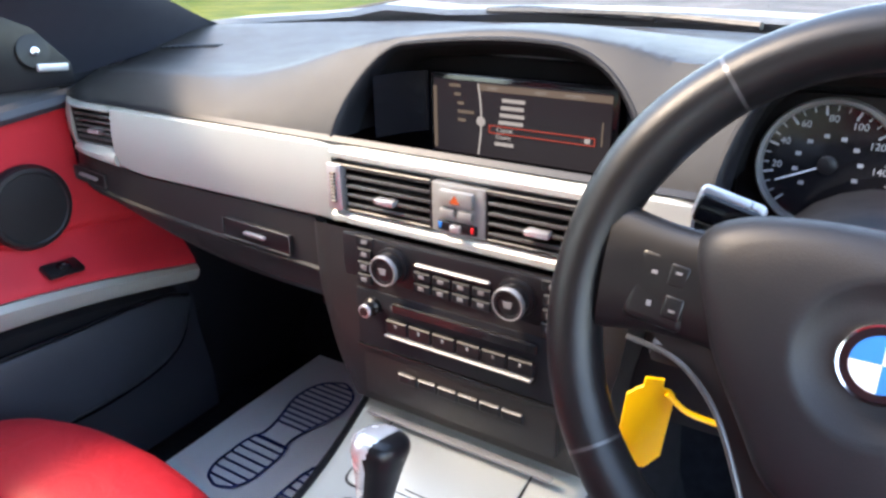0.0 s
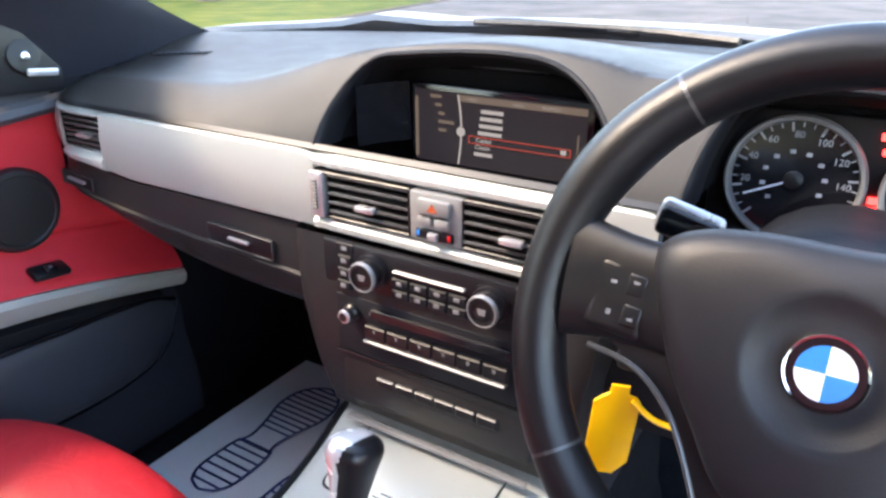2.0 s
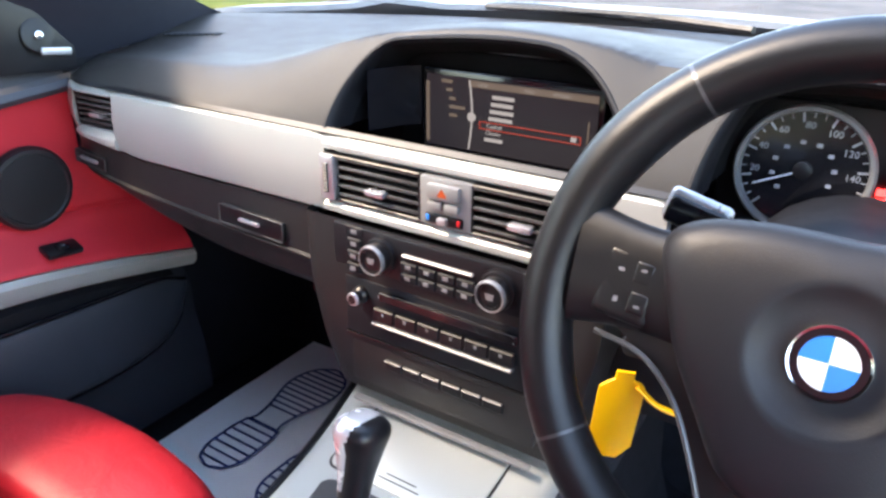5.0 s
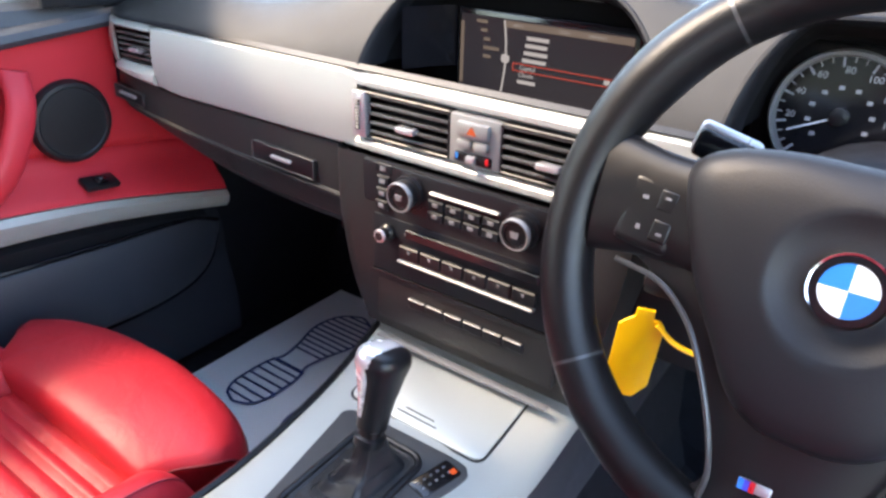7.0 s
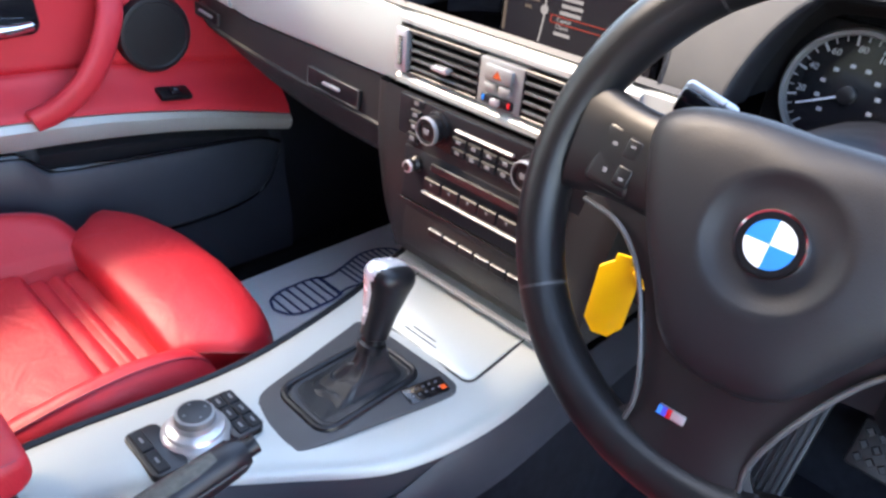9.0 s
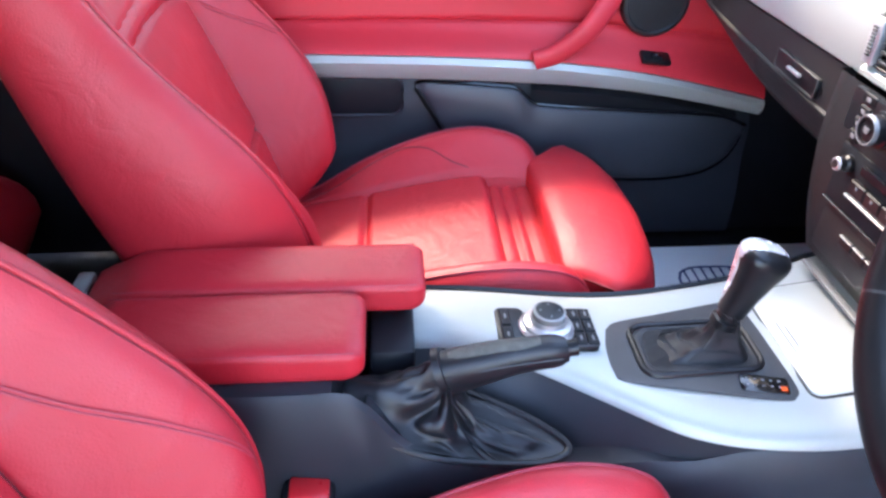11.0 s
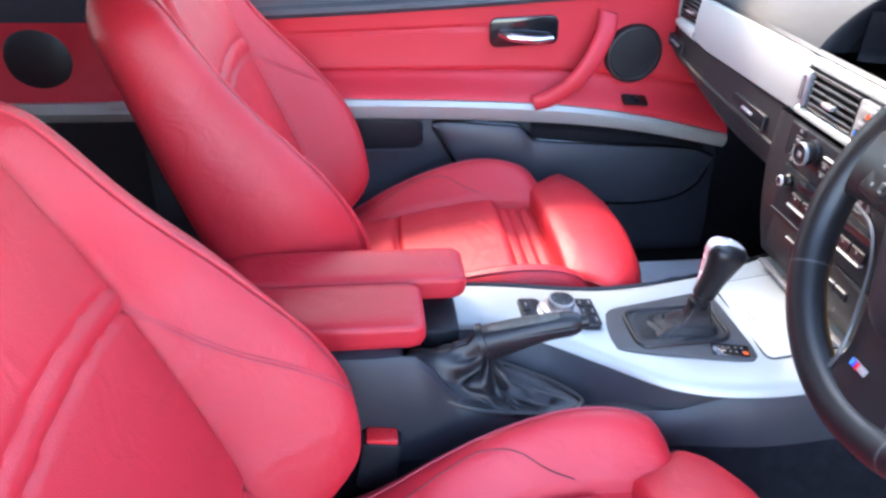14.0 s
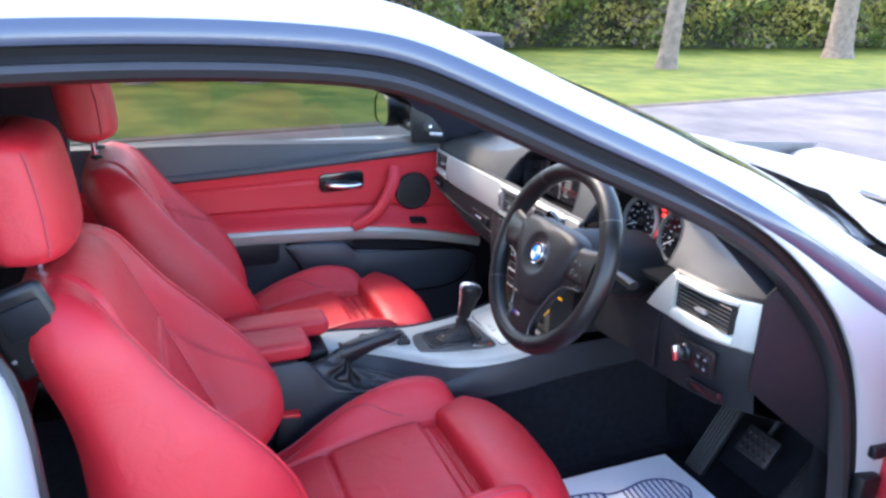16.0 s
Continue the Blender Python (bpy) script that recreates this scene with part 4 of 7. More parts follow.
# ---------------- instruments ----------------
ins = thing("instrument_cluster", (0.37, 0.29, 0.87), "black instrument cluster with two round dials and red lamps", "dials")
part("face", rbox(0.372, 0.312, 0.868, 0.27, 0.012, 0.13, 0.004), BLACKSAT, ins)
DIALPRINT = mat("white_dial_print", (0.34, 0.34, 0.35), 0.5, var=0.03, scale=40)
for cx, r, ang in ((0.311, 0.055, 205), (0.436, 0.055, 215)):
    m = front(cx, 0.300, 0.872, 8)
    d = part("dial", lathe([(r, 0), (r, 0.003), (0, 0.003)], 40, m), GLOSS, ins)
    part("dial_ring", lathe([(r + 0.0035, 0), (r + 0.0035, 0.008), (r + 0.0015, 0.0105), (r - 0.0015, 0.010), (r - 0.003, 0.006), (r - 0.003, 0)], 48, m), DULL, d, "grey satin ring round the dial")
    for k in range(27):
        a = radians(225 - k * 10.4)
        big = k % 3 == 0
        mm = m @ Matrix.Rotation(a, 4, "Z") @ Matrix.Translation((r * (0.86 if big else 0.90), 0, 0.0036))
        part("tick", rbox(0, 0, 0, r * (0.15 if big else 0.09), 0.0019 if big else 0.0010, 0.0005, 0, m=mm), DIALPRINT, d, smooth=False)
        if big:
            part("inner_bar", rbox(0, 0, 0, 0.0045, 0.0034, 0.0005, 0, m=m @ Matrix.Translation((r * 0.46 * math.cos(a), r * 0.46 * math.sin(a), 0.0036))), DIALPRINT, d, smooth=False)
    for k, word in enumerate(("20", "40", "60", "80", "100", "120", "140", "160") if cx < 0.37 else ("1", "2", "3", "4", "5", "6", "7")):
        cu = bpy.data.curves.new("text", "FONT")
        cu.body, cu.size, cu.extrude, cu.align_x, cu.align_y = word, 0.0085, 0.0002, "CENTER", "CENTER"
        ob = bpy.data.objects.new("tmp", cu)
        scene.collection.objects.link(ob)
        me = bpy.data.meshes.new_from_object(ob.evaluated_get(bpy.context.evaluated_depsgraph_get()))
        bpy.data.objects.remove(ob)
        bmt = bmesh.new()
        bmt.from_mesh(me)
        a = radians(186 - k * (31.2 if cx < 0.37 else 36))
        bmt.transform(m @ Matrix.Translation((r * 0.73 * math.cos(a), r * 0.73 * math.sin(a), 0.0036)))
        part("numeral", bmt, DIALPRINT, d, smooth=False)
    part("needle", rbox(r * 0.36, 0, 0.006, r * 0.84, 0.0016, 0.001, 0, m=m @ Matrix.Rotation(radians(ang), 4, "Z")), WHITE, d)
    part("needle_hub", lathe([(0.008, 0.003), (0.008, 0.008), (0.006, 0.009), (0, 0.009)], 20, m), BLACKSAT, d)
for x, z, w, h in ((0.376, 0.918, 0.010, 0.006), (0.378, 0.905, 0.008, 0.005), (0.377, 0.862, 0.012, 0.006), (0.374, 0.8535, 0.020, 0.006)):
    part("warning_lamp", rbox(x, 0.303, z, w, 0.002, h, 0), LAMP_RED, ins, "lit red warning lamp", smooth=False)

# driver's lower fascia, light switch
P = []
for x in np.linspace(0.17, 0.741, 40):
    y = dash_y(x)
    top = 0.762 if x > 0.44 else 0.80
    lo = interp(x, [0.17, 0.35, 0.50, 0.65, 0.755], [0.600, 0.605, 0.622, 0.634, 0.640])
    back = 0.0 if x > 0.46 else 0.05
    P.append([(x, y + 0.04, top + 0.02), (x, y + back + 0.000, top), (x, y + back - 0.006, top - 0.02), (x, y + back * 0.6 - 0.004, (top + lo) / 2), (x, y + back * 0.5 + 0.006, lo + 0.006), (x, y + back + 0.02, lo), (x, y + 0.25, lo - 0.10), (x, y + 0.33, lo - 0.13)])
part("driver_lower_fascia", surf(P), BLACK, dash, "dark lower fascia above the pedals")
part("fascia_slot", rbox(0.672, 0.196, 0.667, 0.080, 0.012, 0.022, 0.004, rot=(0, -4, 0)), GLOSS, dash, "dark slot in the lower fascia")
part("fascia_seam", rbox(0.535, 0.1945, 0.700, 0.0025, 0.012, 0.115, 0.0008, 1), GLOSS, dash)
P = []
for z in np.linspace(0.905, 0.47, 26):
    y0 = 0.222 + 1.35 * max(0, 0.705 - z) ** 1.05 + 0.05 * ss(0.87, 0.905, z)
    P.append([(0.7395 + 0.030 * ss(-0.15, 0.6, t) - 0.012 * ss(0.6, 0.45, z), y0 + (0.60 - y0) * t, z) for t in np.linspace(0, 1, 14) ** 1.3])
part("dash_end", surf(P, thick=-0.004), BLACK, dash, "dark rounded end panel of the dash")
part("dash_end", surf([[(-0.722, 0.22 + 0.3 * t, z) for t in np.linspace(0, 1, 6)] for z in (0.88, 0.80, 0.74)]), BLACK, dash)
ls = thing("light_switch", (0.63, 0.19, 0.725), "black light switch panel with chrome rotary knob", "switch")
part("panel", rbox(0.640, 0.192, 0.722, 0.100, 0.012, 0.052, 0.006), BLACKSAT, ls)
m = front(0.622, 0.186, 0.723)
part("knob", lathe([(0.017, 0), (0.017, 0.005), (0.0145, 0.008), (0.0145, 0.018), (0.012, 0.021), (0, 0.021)], 32, m), BLACKSAT, ls)
part("knob_grip", rbox(0, 0, 0.020, 0.009, 0.030, 0.016, 0.003, m=m @ Matrix.Rotation(0.25, 4, "Z")), CHROME, ls, "chrome grip")
for k in range(4):
    part("button", rbox(0.660 + 0.017 * (k % 2), 0.185, 0.731 - 0.018 * (k // 2), 0.014, 0.005, 0.013, 0.002), BLACK, ls)
    part("mark", rbox(0.660 + 0.017 * (k % 2), 0.1823, 0.731 - 0.018 * (k // 2), 0.006, 0.001, 0.004, 0), PRINT, ls, smooth=False)
# steering column shroud, stalks, ignition
col = thing("steering_column", (0.37, 0.1, 0.80), "black steering column shroud with stalks", "steering column")
P = [[(0.37 + hw * math.cos(a), y, zc + hh * math.sin(a)) for a in np.linspace(0, 2 * math.pi, 24, endpoint=False)] for y, hw, hh, zc in ((0.045, 0.055, 0.05, 0.835), (0.07, 0.075, 0.062, 0.830), (0.16, 0.082, 0.068, 0.815), (0.26, 0.085, 0.07, 0.80))]
part("shroud", surf(P, cu=True, cap=True), BLACK, col)
for s in (-1, 1):
    part("stalk", tube(smooth_path([(0.37 + s * 0.06, 0.105, 0.838), (0.37 + s * 0.12, 0.105, 0.842), (0.37 + s * 0.185, 0.105, 0.836)], 12), lambda f: 0.007 + 0.005 * ss(0.45, 0.75, f), 10, flat=0.7), BLACKSAT, col)
    part("shift_paddle", rbox(0.37 + s * 0.101, 0.100, 0.886, 0.046, 0.010, 0.026, 0.005, 3, rot=(-12, s * -14, 0)), SILVER, col, "silver-edged shift paddle")
    part("paddle_face", rbox(0.37 + s * 0.101, 0.0950, 0.8840, 0.042, 0.008, 0.021, 0.0035, 3, rot=(-12, s * -14, 0)), GLOSS, col)


# ---------------- steering wheel ----------------
WC, WT = Vector((0.372, 0.032, 0.840)), 21.0
WM = Matrix.Translation(WC) @ Matrix.Rotation(radians(90 - WT), 4, "X")   # local x right, y up, z to the driver
wheel = thing("steering_wheel", WC, "black leather three-spoke steering wheel with round badge", "steering wheel")
RR = 0.1805
GREYTRIM = mat("grey_trim", (0.085, 0.085, 0.088), 0.36, metal=0.5)
DIMPRINT = mat("grey_print", (0.16, 0.16, 0.17), 0.5)


def rim_piece(a0, a1, fat=1.0):
    P = []
    n = max(8, int(abs(a1 - a0) / 3))
    for a in np.linspace(radians(a0), radians(a1), n):
        thumb = 1 + 0.10 * math.exp(-(((math.degrees(a) % 360) - 35) / 14) ** 2) + 0.10 * math.exp(-(((math.degrees(a) % 360) - 145) / 14) ** 2)
        c = Vector((math.cos(a), math.sin(a), 0))
        P.append([WM @ (c * (RR + 0.0190 * fat * thumb * math.cos(t)) + Vector((0, 0, 0.0205 * fat * thumb * math.sin(t)))) for t in np.linspace(0, 2 * math.pi, 20, endpoint=False)])
    return surf(P, cu=True, cap=True)


for a0, a1 in ((-70, 38), (38.8, 126.2), (127, 214), (214.8, 289.2)):
    part("rim", rim_piece(a0, a1), WHEELM, wheel, "black perforated leather rim")
for a in (38.4, 126.6, 214.4, 289.6):
    part("rim_seam", rim_piece(a - 0.5, a + 0.5, 0.992), GREYTRIM, wheel)
# airbag pad: shield outline lofted to a soft dome with a round dish for the badge
half_ = [(0.0, 0.070), (0.048, 0.0705), (0.088, 0.064), (0.108, 0.048), (0.104, 0.020), (0.086, -0.022), (0.064, -0.058), (0.046, -0.086), (0.026, -0.099), (0.0, -0.102)]
SHIELD = smooth_path([(x, y, 0) for x, y in half_] + [(-x, y, 0) for x, y in half_[-2::-1]], 72)[:-1]


def pad_row(s, z, r=0.0, b=0.0):
    """The outline shrunk by s, drawn towards a circle of radius r by the share b."""
    out = []
    for p in SHIELD:
        a = math.atan2(p.y, p.x)
        q = Vector((p.x * s, p.y * s, z)).lerp(Vector((r * math.cos(a), r * math.sin(a), z)), b)
        out.append(WM @ q)
    return out


P = [pad_row(1.0, -0.012), pad_row(1.0, 0.006), pad_row(0.985, 0.0145), pad_row(0.955, 0.0205), pad_row(0.90, 0.0255), pad_row(0.80, 0.0295), pad_row(0.68, 0.0320, 0.055, 0.45), pad_row(0.5, 0.0335, 0.0490, 0.85), pad_row(0.4, 0.0338, 0.0445, 1), pad_row(0.4, 0.0326, 0.0415, 1), pad_row(0.3, 0.0292, 0.0365, 1), pad_row(0.2, 0.0270, 0.0300, 1), pad_row(0.1, 0.0265, 0.0010, 1)]
part("airbag_pad", surf(P, cu=True, cap=True), mat("soft_black_pad", (0.0095, 0.0095, 0.0122), 0.47, var=0.1, scale=8, bump=0.2, bscale=1000, spec=0.38), wheel, "soft black airbag pad")
# badge: quartered disc in a ring
bd = part("badge", lathe([(0.0225, 0.024), (0.0225, 0.0320), (0.0215, 0.0335), (0.0203, 0.0332), (0.0200, 0.0305), (0, 0.0305)], 40, WM), CHROME, wheel, "round quartered badge in a chrome ring")
part("badge_ring", lathe([(0.0203, 0.028), (0.0200, 0.0330), (0.0158, 0.0330), (0.0156, 0.028)], 40, WM), GLOSS, bd)
for k in range(4):
    pts = [(0, 0)] + [(0.0156 * math.cos(a), 0.0156 * math.sin(a)) for a in np.linspace(k * math.pi / 2, (k + 1) * math.pi / 2, 12)]
    part("badge_quarter", prism(pts, 0.002, m=WM @ Matrix.Translation((0, 0, 0.0333))), WHITE if k % 2 == 0 else BLUE, bd)
# side spokes and buttons, lower spoke
for s in (-1, 1):
    P = []
    for t in np.linspace(0, 1, 10):
        x = s * (0.070 + 0.092 * t)
        hw = 0.037 - 0.005 * math.sin(t * math.pi) + 0.006 * t
        yc = 0.016 + 0.004 * t
        z = 0.010 - 0.004 * t
        P.append([WM @ Vector((x, yc + hw * math.cos(a), z + 0.012 * math.sin(a))) for a in np.linspace(0, 2 * math.pi, 20, endpoint=False)])
    sp = part("side_spoke", surf(P, cu=True, cap=True), BLACKSAT, wheel)
    bp = part("button_pad", rbox(s * 0.123, 0.012, 0.0128, 0.040, 0.048, 0.012, 0.0058, 4, rot=(0, 0, s * 6), m=WM), BLACKSAT, wheel, "black button pad")
    for v in (0.022, 0.002):
        part("button", rbox(s * 0.113, v, 0.0183, 0.013, 0.015, 0.004, 0.0019, 3, rot=(0, 0, s * 6), m=WM), BLACKSAT, bp)
    for u, v, w, h in ((0.113, 0.024, 0.0040, 0.0018), (0.113, 0.000, 0.0040, 0.0018), (0.128, 0.022, 0.0040, 0.0025), (0.128, 0.002, 0.0030, 0.0035)):
        part("mark", rbox(s * u, v, 0.0192 if u > 0.12 else 0.0204, w, h, 0.0006, 0, m=WM), DIMPRINT, bp, smooth=False)
    # edge trim of the lower spoke
    q = [WM @ Vector(v) for v in ((s * 0.140, -0.024, 0.008), (s * 0.108, -0.029, 0.012), (s * 0.086, -0.044, 0.013), (s * 0.070, -0.066, 0.013), (s * 0.051, -0.107, 0.012), (s * 0.0425, -0.138, 0.010), (s * 0.044, -0.158, 0.007))]
    part("spoke_trim", tube(smooth_path(q, 28), 0.0020, 8), GREYTRIM, wheel, "grey satin spoke edging")


def spoke_half(y):
    return interp(y, [-0.172, -0.160, -0.138, -0.107, -0.066, -0.044, -0.028, -0.012], [0.078, 0.058, 0.043, 0.051, 0.070, 0.086, 0.110, 0.135])


P = []
for y in np.linspace(-0.170, -0.014, 22):
    h = spoke_half(y)
    P.append([WM @ Vector((u * h, y, 0.010 - 0.006 * u * u + 0.004 * ss(-0.09, -0.03, y))) for u in np.linspace(-1, 1, 13)])
part("lower_spoke", surf(P, thick=0.014), BLACKSAT, wheel, "black lower spoke")
mb = part("sport_badge", rbox(-0.014, -0.134, 0.0115, 0.020, 0.007, 0.003, 0.001, m=WM), SILVER, wheel, "small striped badge")
for k, m_ in enumerate((BLUE, DARKBLUE, REDPLASTIC)):
    part("badge_stripe", rbox(-0.022 + k * 0.0034, -0.134, 0.0133, 0.0034, 0.007, 0.001, 0, m=WM), m_, mb, smooth=False)

key = thing("ignition_key", (0.235, 0.15, 0.76), "black key fob with yellow plastic tag in the dash slot", "key")
part("bezel", lathe([(0.021, 0), (0.021, 0.006), (0.016, 0.009), (0, 0.009)], 28, front(0.240, 0.175, 0.757)), SILVER, key)
part("fob", rbox(0.238, 0.140, 0.755, 0.032, 0.060, 0.020, 0.007), BLACKSAT, key)
part("fob_button", rbox(0.238, 0.128, 0.766, 0.016, 0.018, 0.004, 0.002), SILVER, key)
TM = Matrix.Translation((0.226, 0.112, 0.684)) @ Matrix.Rotation(radians(6), 4, "Y") @ Matrix.Rotation(radians(94), 4, "X") @ Matrix.Rotation(radians(24), 4, "Y")
part("tag", prism([(-0.0120, 0.037), (-0.0075, 0.040), (-0.007, 0.049), (0.008, 0.049), (0.0085, 0.040), (0.015, 0.038), (0.019, 0.033), (0.019, -0.034), (0.008, -0.050), (-0.008, -0.050), (-0.019, -0.034), (-0.019, 0.030)], 0.0025, 0.0008, m=TM), YELLOW, key, "yellow plastic key tag")
part("tag_loop", tube(smooth_path([TM @ Vector(v) for v in ((0.012, 0.036, 0), (0.030, 0.022, 0.004), (0.055, 0.012, 0.002))], 8), 0.004, 8, flat=0.5), YELLOW, key)

# pedals
for nm, x, y, z, w, h, tl, rz in (("brake_pedal", 0.470, 0.60, 0.322, 0.098, 0.074, 55, 0), ("accelerator_pedal", 0.600, 0.60, 0.290, 0.052, 0.150, 48, 0), ("footrest", 0.345, 0.585, 0.270, 0.062, 0.215, 58, 0)):
    pd = thing(nm, (x, y, z), "ribbed black rubber " + nm.replace("_", " ") + " below the dash", "pedal")
    m = Matrix.Translation((x, y, z)) @ Matrix.Rotation(radians(tl), 4, "X")
    part("pad", rbox(0, 0, 0, w, h, 0.016, 0.006, m=m), RUBBER, pd)
    if nm == "brake_pedal":
        for k in range(5):
            for j in range(3):
                part("stud", rbox(-w * 0.36 + k * w * 0.18, -h * 0.28 + j * h * 0.28, 0.008, w * 0.12, h * 0.18, 0.006, 0.002, 1, rot=(0, 0, 45), m=m), RUBBER, pd)
    else:
        for k in range(6):
            part("rib", rbox(-w * 0.38 + k * w * 0.152, 0, 0.008, w * 0.06, h * 0.90, 0.006, 0.001, 1, m=m), RUBBER, pd)
    if nm == "footrest":
        continue
    part("arm", tube(smooth_path([(x, y + 0.01, z), (x, y + 0.06, z + 0.08), (x, y + 0.08, z + 0.22)], 8), 0.009, 8), BLACK, pd)

# ---------------- centre console ----------------
con = thing("centre_console", (0, -0.1, 0.42), "silver-topped centre console with black sides", "console")


def con_z(y):
    return interp(y, [-0.60, -0.30, -0.10, 0.08, 0.20], [0.512, 0.507, 0.490, 0.500, 0.520])


def con_edge(y):
    """Left and right border of the silver panel."""
    return (interp(y, [-0.36, -0.10, 0.03, 0.13, 0.21], [-0.112, -0.108, -0.118, -0.132, -0.148]), interp(y, [-0.36, -0.30, -0.22, -0.14, -0.05, 0.06, 0.21], [-0.020, -0.018, 0.010, 0.058, 0.118, 0.146, 0.150]))


P = []
for y in np.linspace(-0.36, 0.205, 46):
    a, b = con_edge(y)
    z = con_z(y)
    row = [(a - 0.003, y, z - 0.012), (a, y, z - 0.002), (a + 0.004, y, z)]
    row += [(x, y, z + 0.0015 * math.cos((x - (a + b) / 2) / (b - a) * 3)) for x in np.linspace(a + 0.012, b - 0.03, 12)]
    row += [(b - 0.016, y, z - 0.001), (b - 0.006, y, z - 0.0045), (b, y, z - 0.011), (b + 0.002, y, z - 0.018)]
    P.append(row)
# same trim as the dash, darkened in colour against the bright light here
part("silver_panel", surf(P), mat("darkened_aluminium_trim", (0.345, 0.360, 0.338), 0.48, metal=0.30, var=0.04, scale=4, bump=0.05, bscale=600), con, "satin aluminium console panel")
P = [[(con_edge(y)[0] - 0.011, y, con_z(y) - 0.02), (con_edge(y)[0] - 0.010, y, con_z(y) - 0.001), (con_edge(y)[0] - 0.006, y, con_z(y) + 0.002), (con_edge(y)[0] - 0.002, y, con_z(y) - 0.001), (con_edge(y)[0], y, con_z(y) - 0.02)] for y in np.linspace(-0.36, 0.205, 40)]
part("edge_strip", surf(P), BLACKSAT, con, "black border strip")
# sides
for side in (-1, 1):
    P, C = [], []
    for y in np.linspace(-0.72, 0.56, 60):
        a, b = con_edge(max(-0.36, y))
        e = a if side < 0 else b
        zt = con_z(y) - (0.012 if side < 0 else 0.036)
        if side > 0:
            w_ = ss(-0.44, -0.36, y) * (1 - ss(-0.24, -0.05, y))
            e = interp(y, [-0.46, -0.38, -0.30, -0.20, -0.10, 0.0, 0.10], [0.103, 0.106, 0.112, 0.114, 0.119, 0.138, 0.150])
            zt = interp(y, [-0.72, -0.46, -0.41, -0.36, -0.30, -0.22, -0.12, -0.02, 0.10, 0.24], [0.545, 0.545, 0.543, 0.478, 0.446, 0.436, 0.438, 0.452, 0.464, 0.478])
            lift = ss(-0.06, 0.02, y)
            zt, e = zt * (1 - lift) + (con_z(y) - 0.017) * lift, e * (1 - lift) + (b + 0.002) * lift
        zl = min(zt - 0.05, interp(y, [-0.72, -0.30, 0.0, 0.20, 0.56], [0.36, 0.375, 0.395, 0.415, 0.44]))
        P.append([(e, y, zt), (e + side * 0.006, y, zt - 0.008), (e + side * 0.014, y, zt * 0.5 + zl * 0.5), (e + side * 0.016, y, zl + 0.004), (e + side * 0.012, y, zl)])
        C.append([(e + side * 0.010, y, zl + 0.004), (e + side * 0.016, y, zl - 0.03), (e + side * 0.026, y, 0.28), (e + side * 0.050, y, 0.205), (e + side * 0.080, y, 0.186)])
    part("side_panel", surf(P), CONSOLE, con, "black grained console side")
    part("side_carpet", surf(C), CARPET, con, "charcoal carpet below the console side")
# sloping inner wall from the silver panel down to the handbrake well
P = []
for y in np.linspace(-0.40, 0.02, 36):
    b = con_edge(max(-0.36, y))[1]
    e = interp(y, [-0.46, -0.38, -0.30, -0.20, -0.10, 0.0, 0.10], [0.103, 0.106, 0.112, 0.114, 0.119, 0.138, 0.150])
    ze = interp(y, [-0.72, -0.46, -0.41, -0.36, -0.30, -0.22, -0.12, -0.02, 0.10, 0.24], [0.545, 0.545, 0.543, 0.478, 0.446, 0.436, 0.438, 0.452, 0.464, 0.478])
    p0, p1 = Vector((b + 0.002, y, con_z(y) - 0.017)), Vector((e, y, ze))
    dip = 0.035 * ss(-0.40, -0.33, y) * (1 - ss(-0.22, -0.10, y))
    P.append([p0, p0.lerp(p1, 0.2) + Vector((0, 0, -0.012 - dip * 0.5)), p0.lerp(p1, 0.5) + Vector((0, 0, -0.016 - dip)), p0.lerp(p1, 0.8) + Vector((0, 0, -0.006 - dip * 0.6)), p1])
part("inner_slope", surf(P), CONSOLE, con, "black grained slope beside the handbrake")
part("rear_box", rbox(0.0, -0.585, 0.46, 0.205, 0.31, 0.17, 0.012), CONSOLE, con)
part("box_step", rbox(-0.035, -0.372, 0.513, 0.125, 0.05, 0.03, 0.005), BLACK, con)
part("bright_clip", rbox(-0.085, -0.735, 0.545, 0.05, 0.02, 0.012, 0.004), ALU, con)

# ashtray lid
LM = Matrix.Translation((0, 0.0, 0.4860)) @ Matrix.Rotation(radians(9.3), 4, "X")
part("ashtray_lid_gap", prism(rrect(0.191, 0.113, 0.013, cx=0.001, cy=0.137), 0.003, m=Matrix.Translation((0, 0, 0.0022)) @ LM), BLACKSAT, con)
part("ashtray_lid", prism(rrect(0.186, 0.108, 0.012, cx=0.001, cy=0.137), 0.006, 0.002, m=Matrix.Translation((0, 0, 0.0042)) @ LM), ALU, con, "satin aluminium ashtray lid")
for k in range(2):
    part("lid_groove", rbox(0.0, 0.096 + 0.007 * k, 0.0044, 0.055 - 0.015 * k, 0.0012, 0.001, 0, m=LM), BLACKSAT, con)

# gear lever
gl = thing("gear_lever", (0.0, 0.0, 0.49), "chrome and black automatic gear lever on a black plate", "gear lever")
GM = Matrix.Translation((0, -0.03, 0.4965)) @ Matrix.Rotation(radians(2.5), 4, "X")
PL = smooth_path([(-0.040, -0.082, 0), (-0.004, -0.091, 0), (0.034, -0.091, 0), (0.050, -0.078, 0), (0.074, 0.010, 0), (0.093, 0.078, 0), (0.090, 0.096, 0), (0.072, 0.103, 0), (0.000, 0.102, 0), (-0.062, 0.098, 0), (-0.078, 0.088, 0), (-0.076, 0.070, 0), (-0.062, -0.010, 0), (-0.052, -0.066, 0), (-0.040, -0.082, 0)], 84)
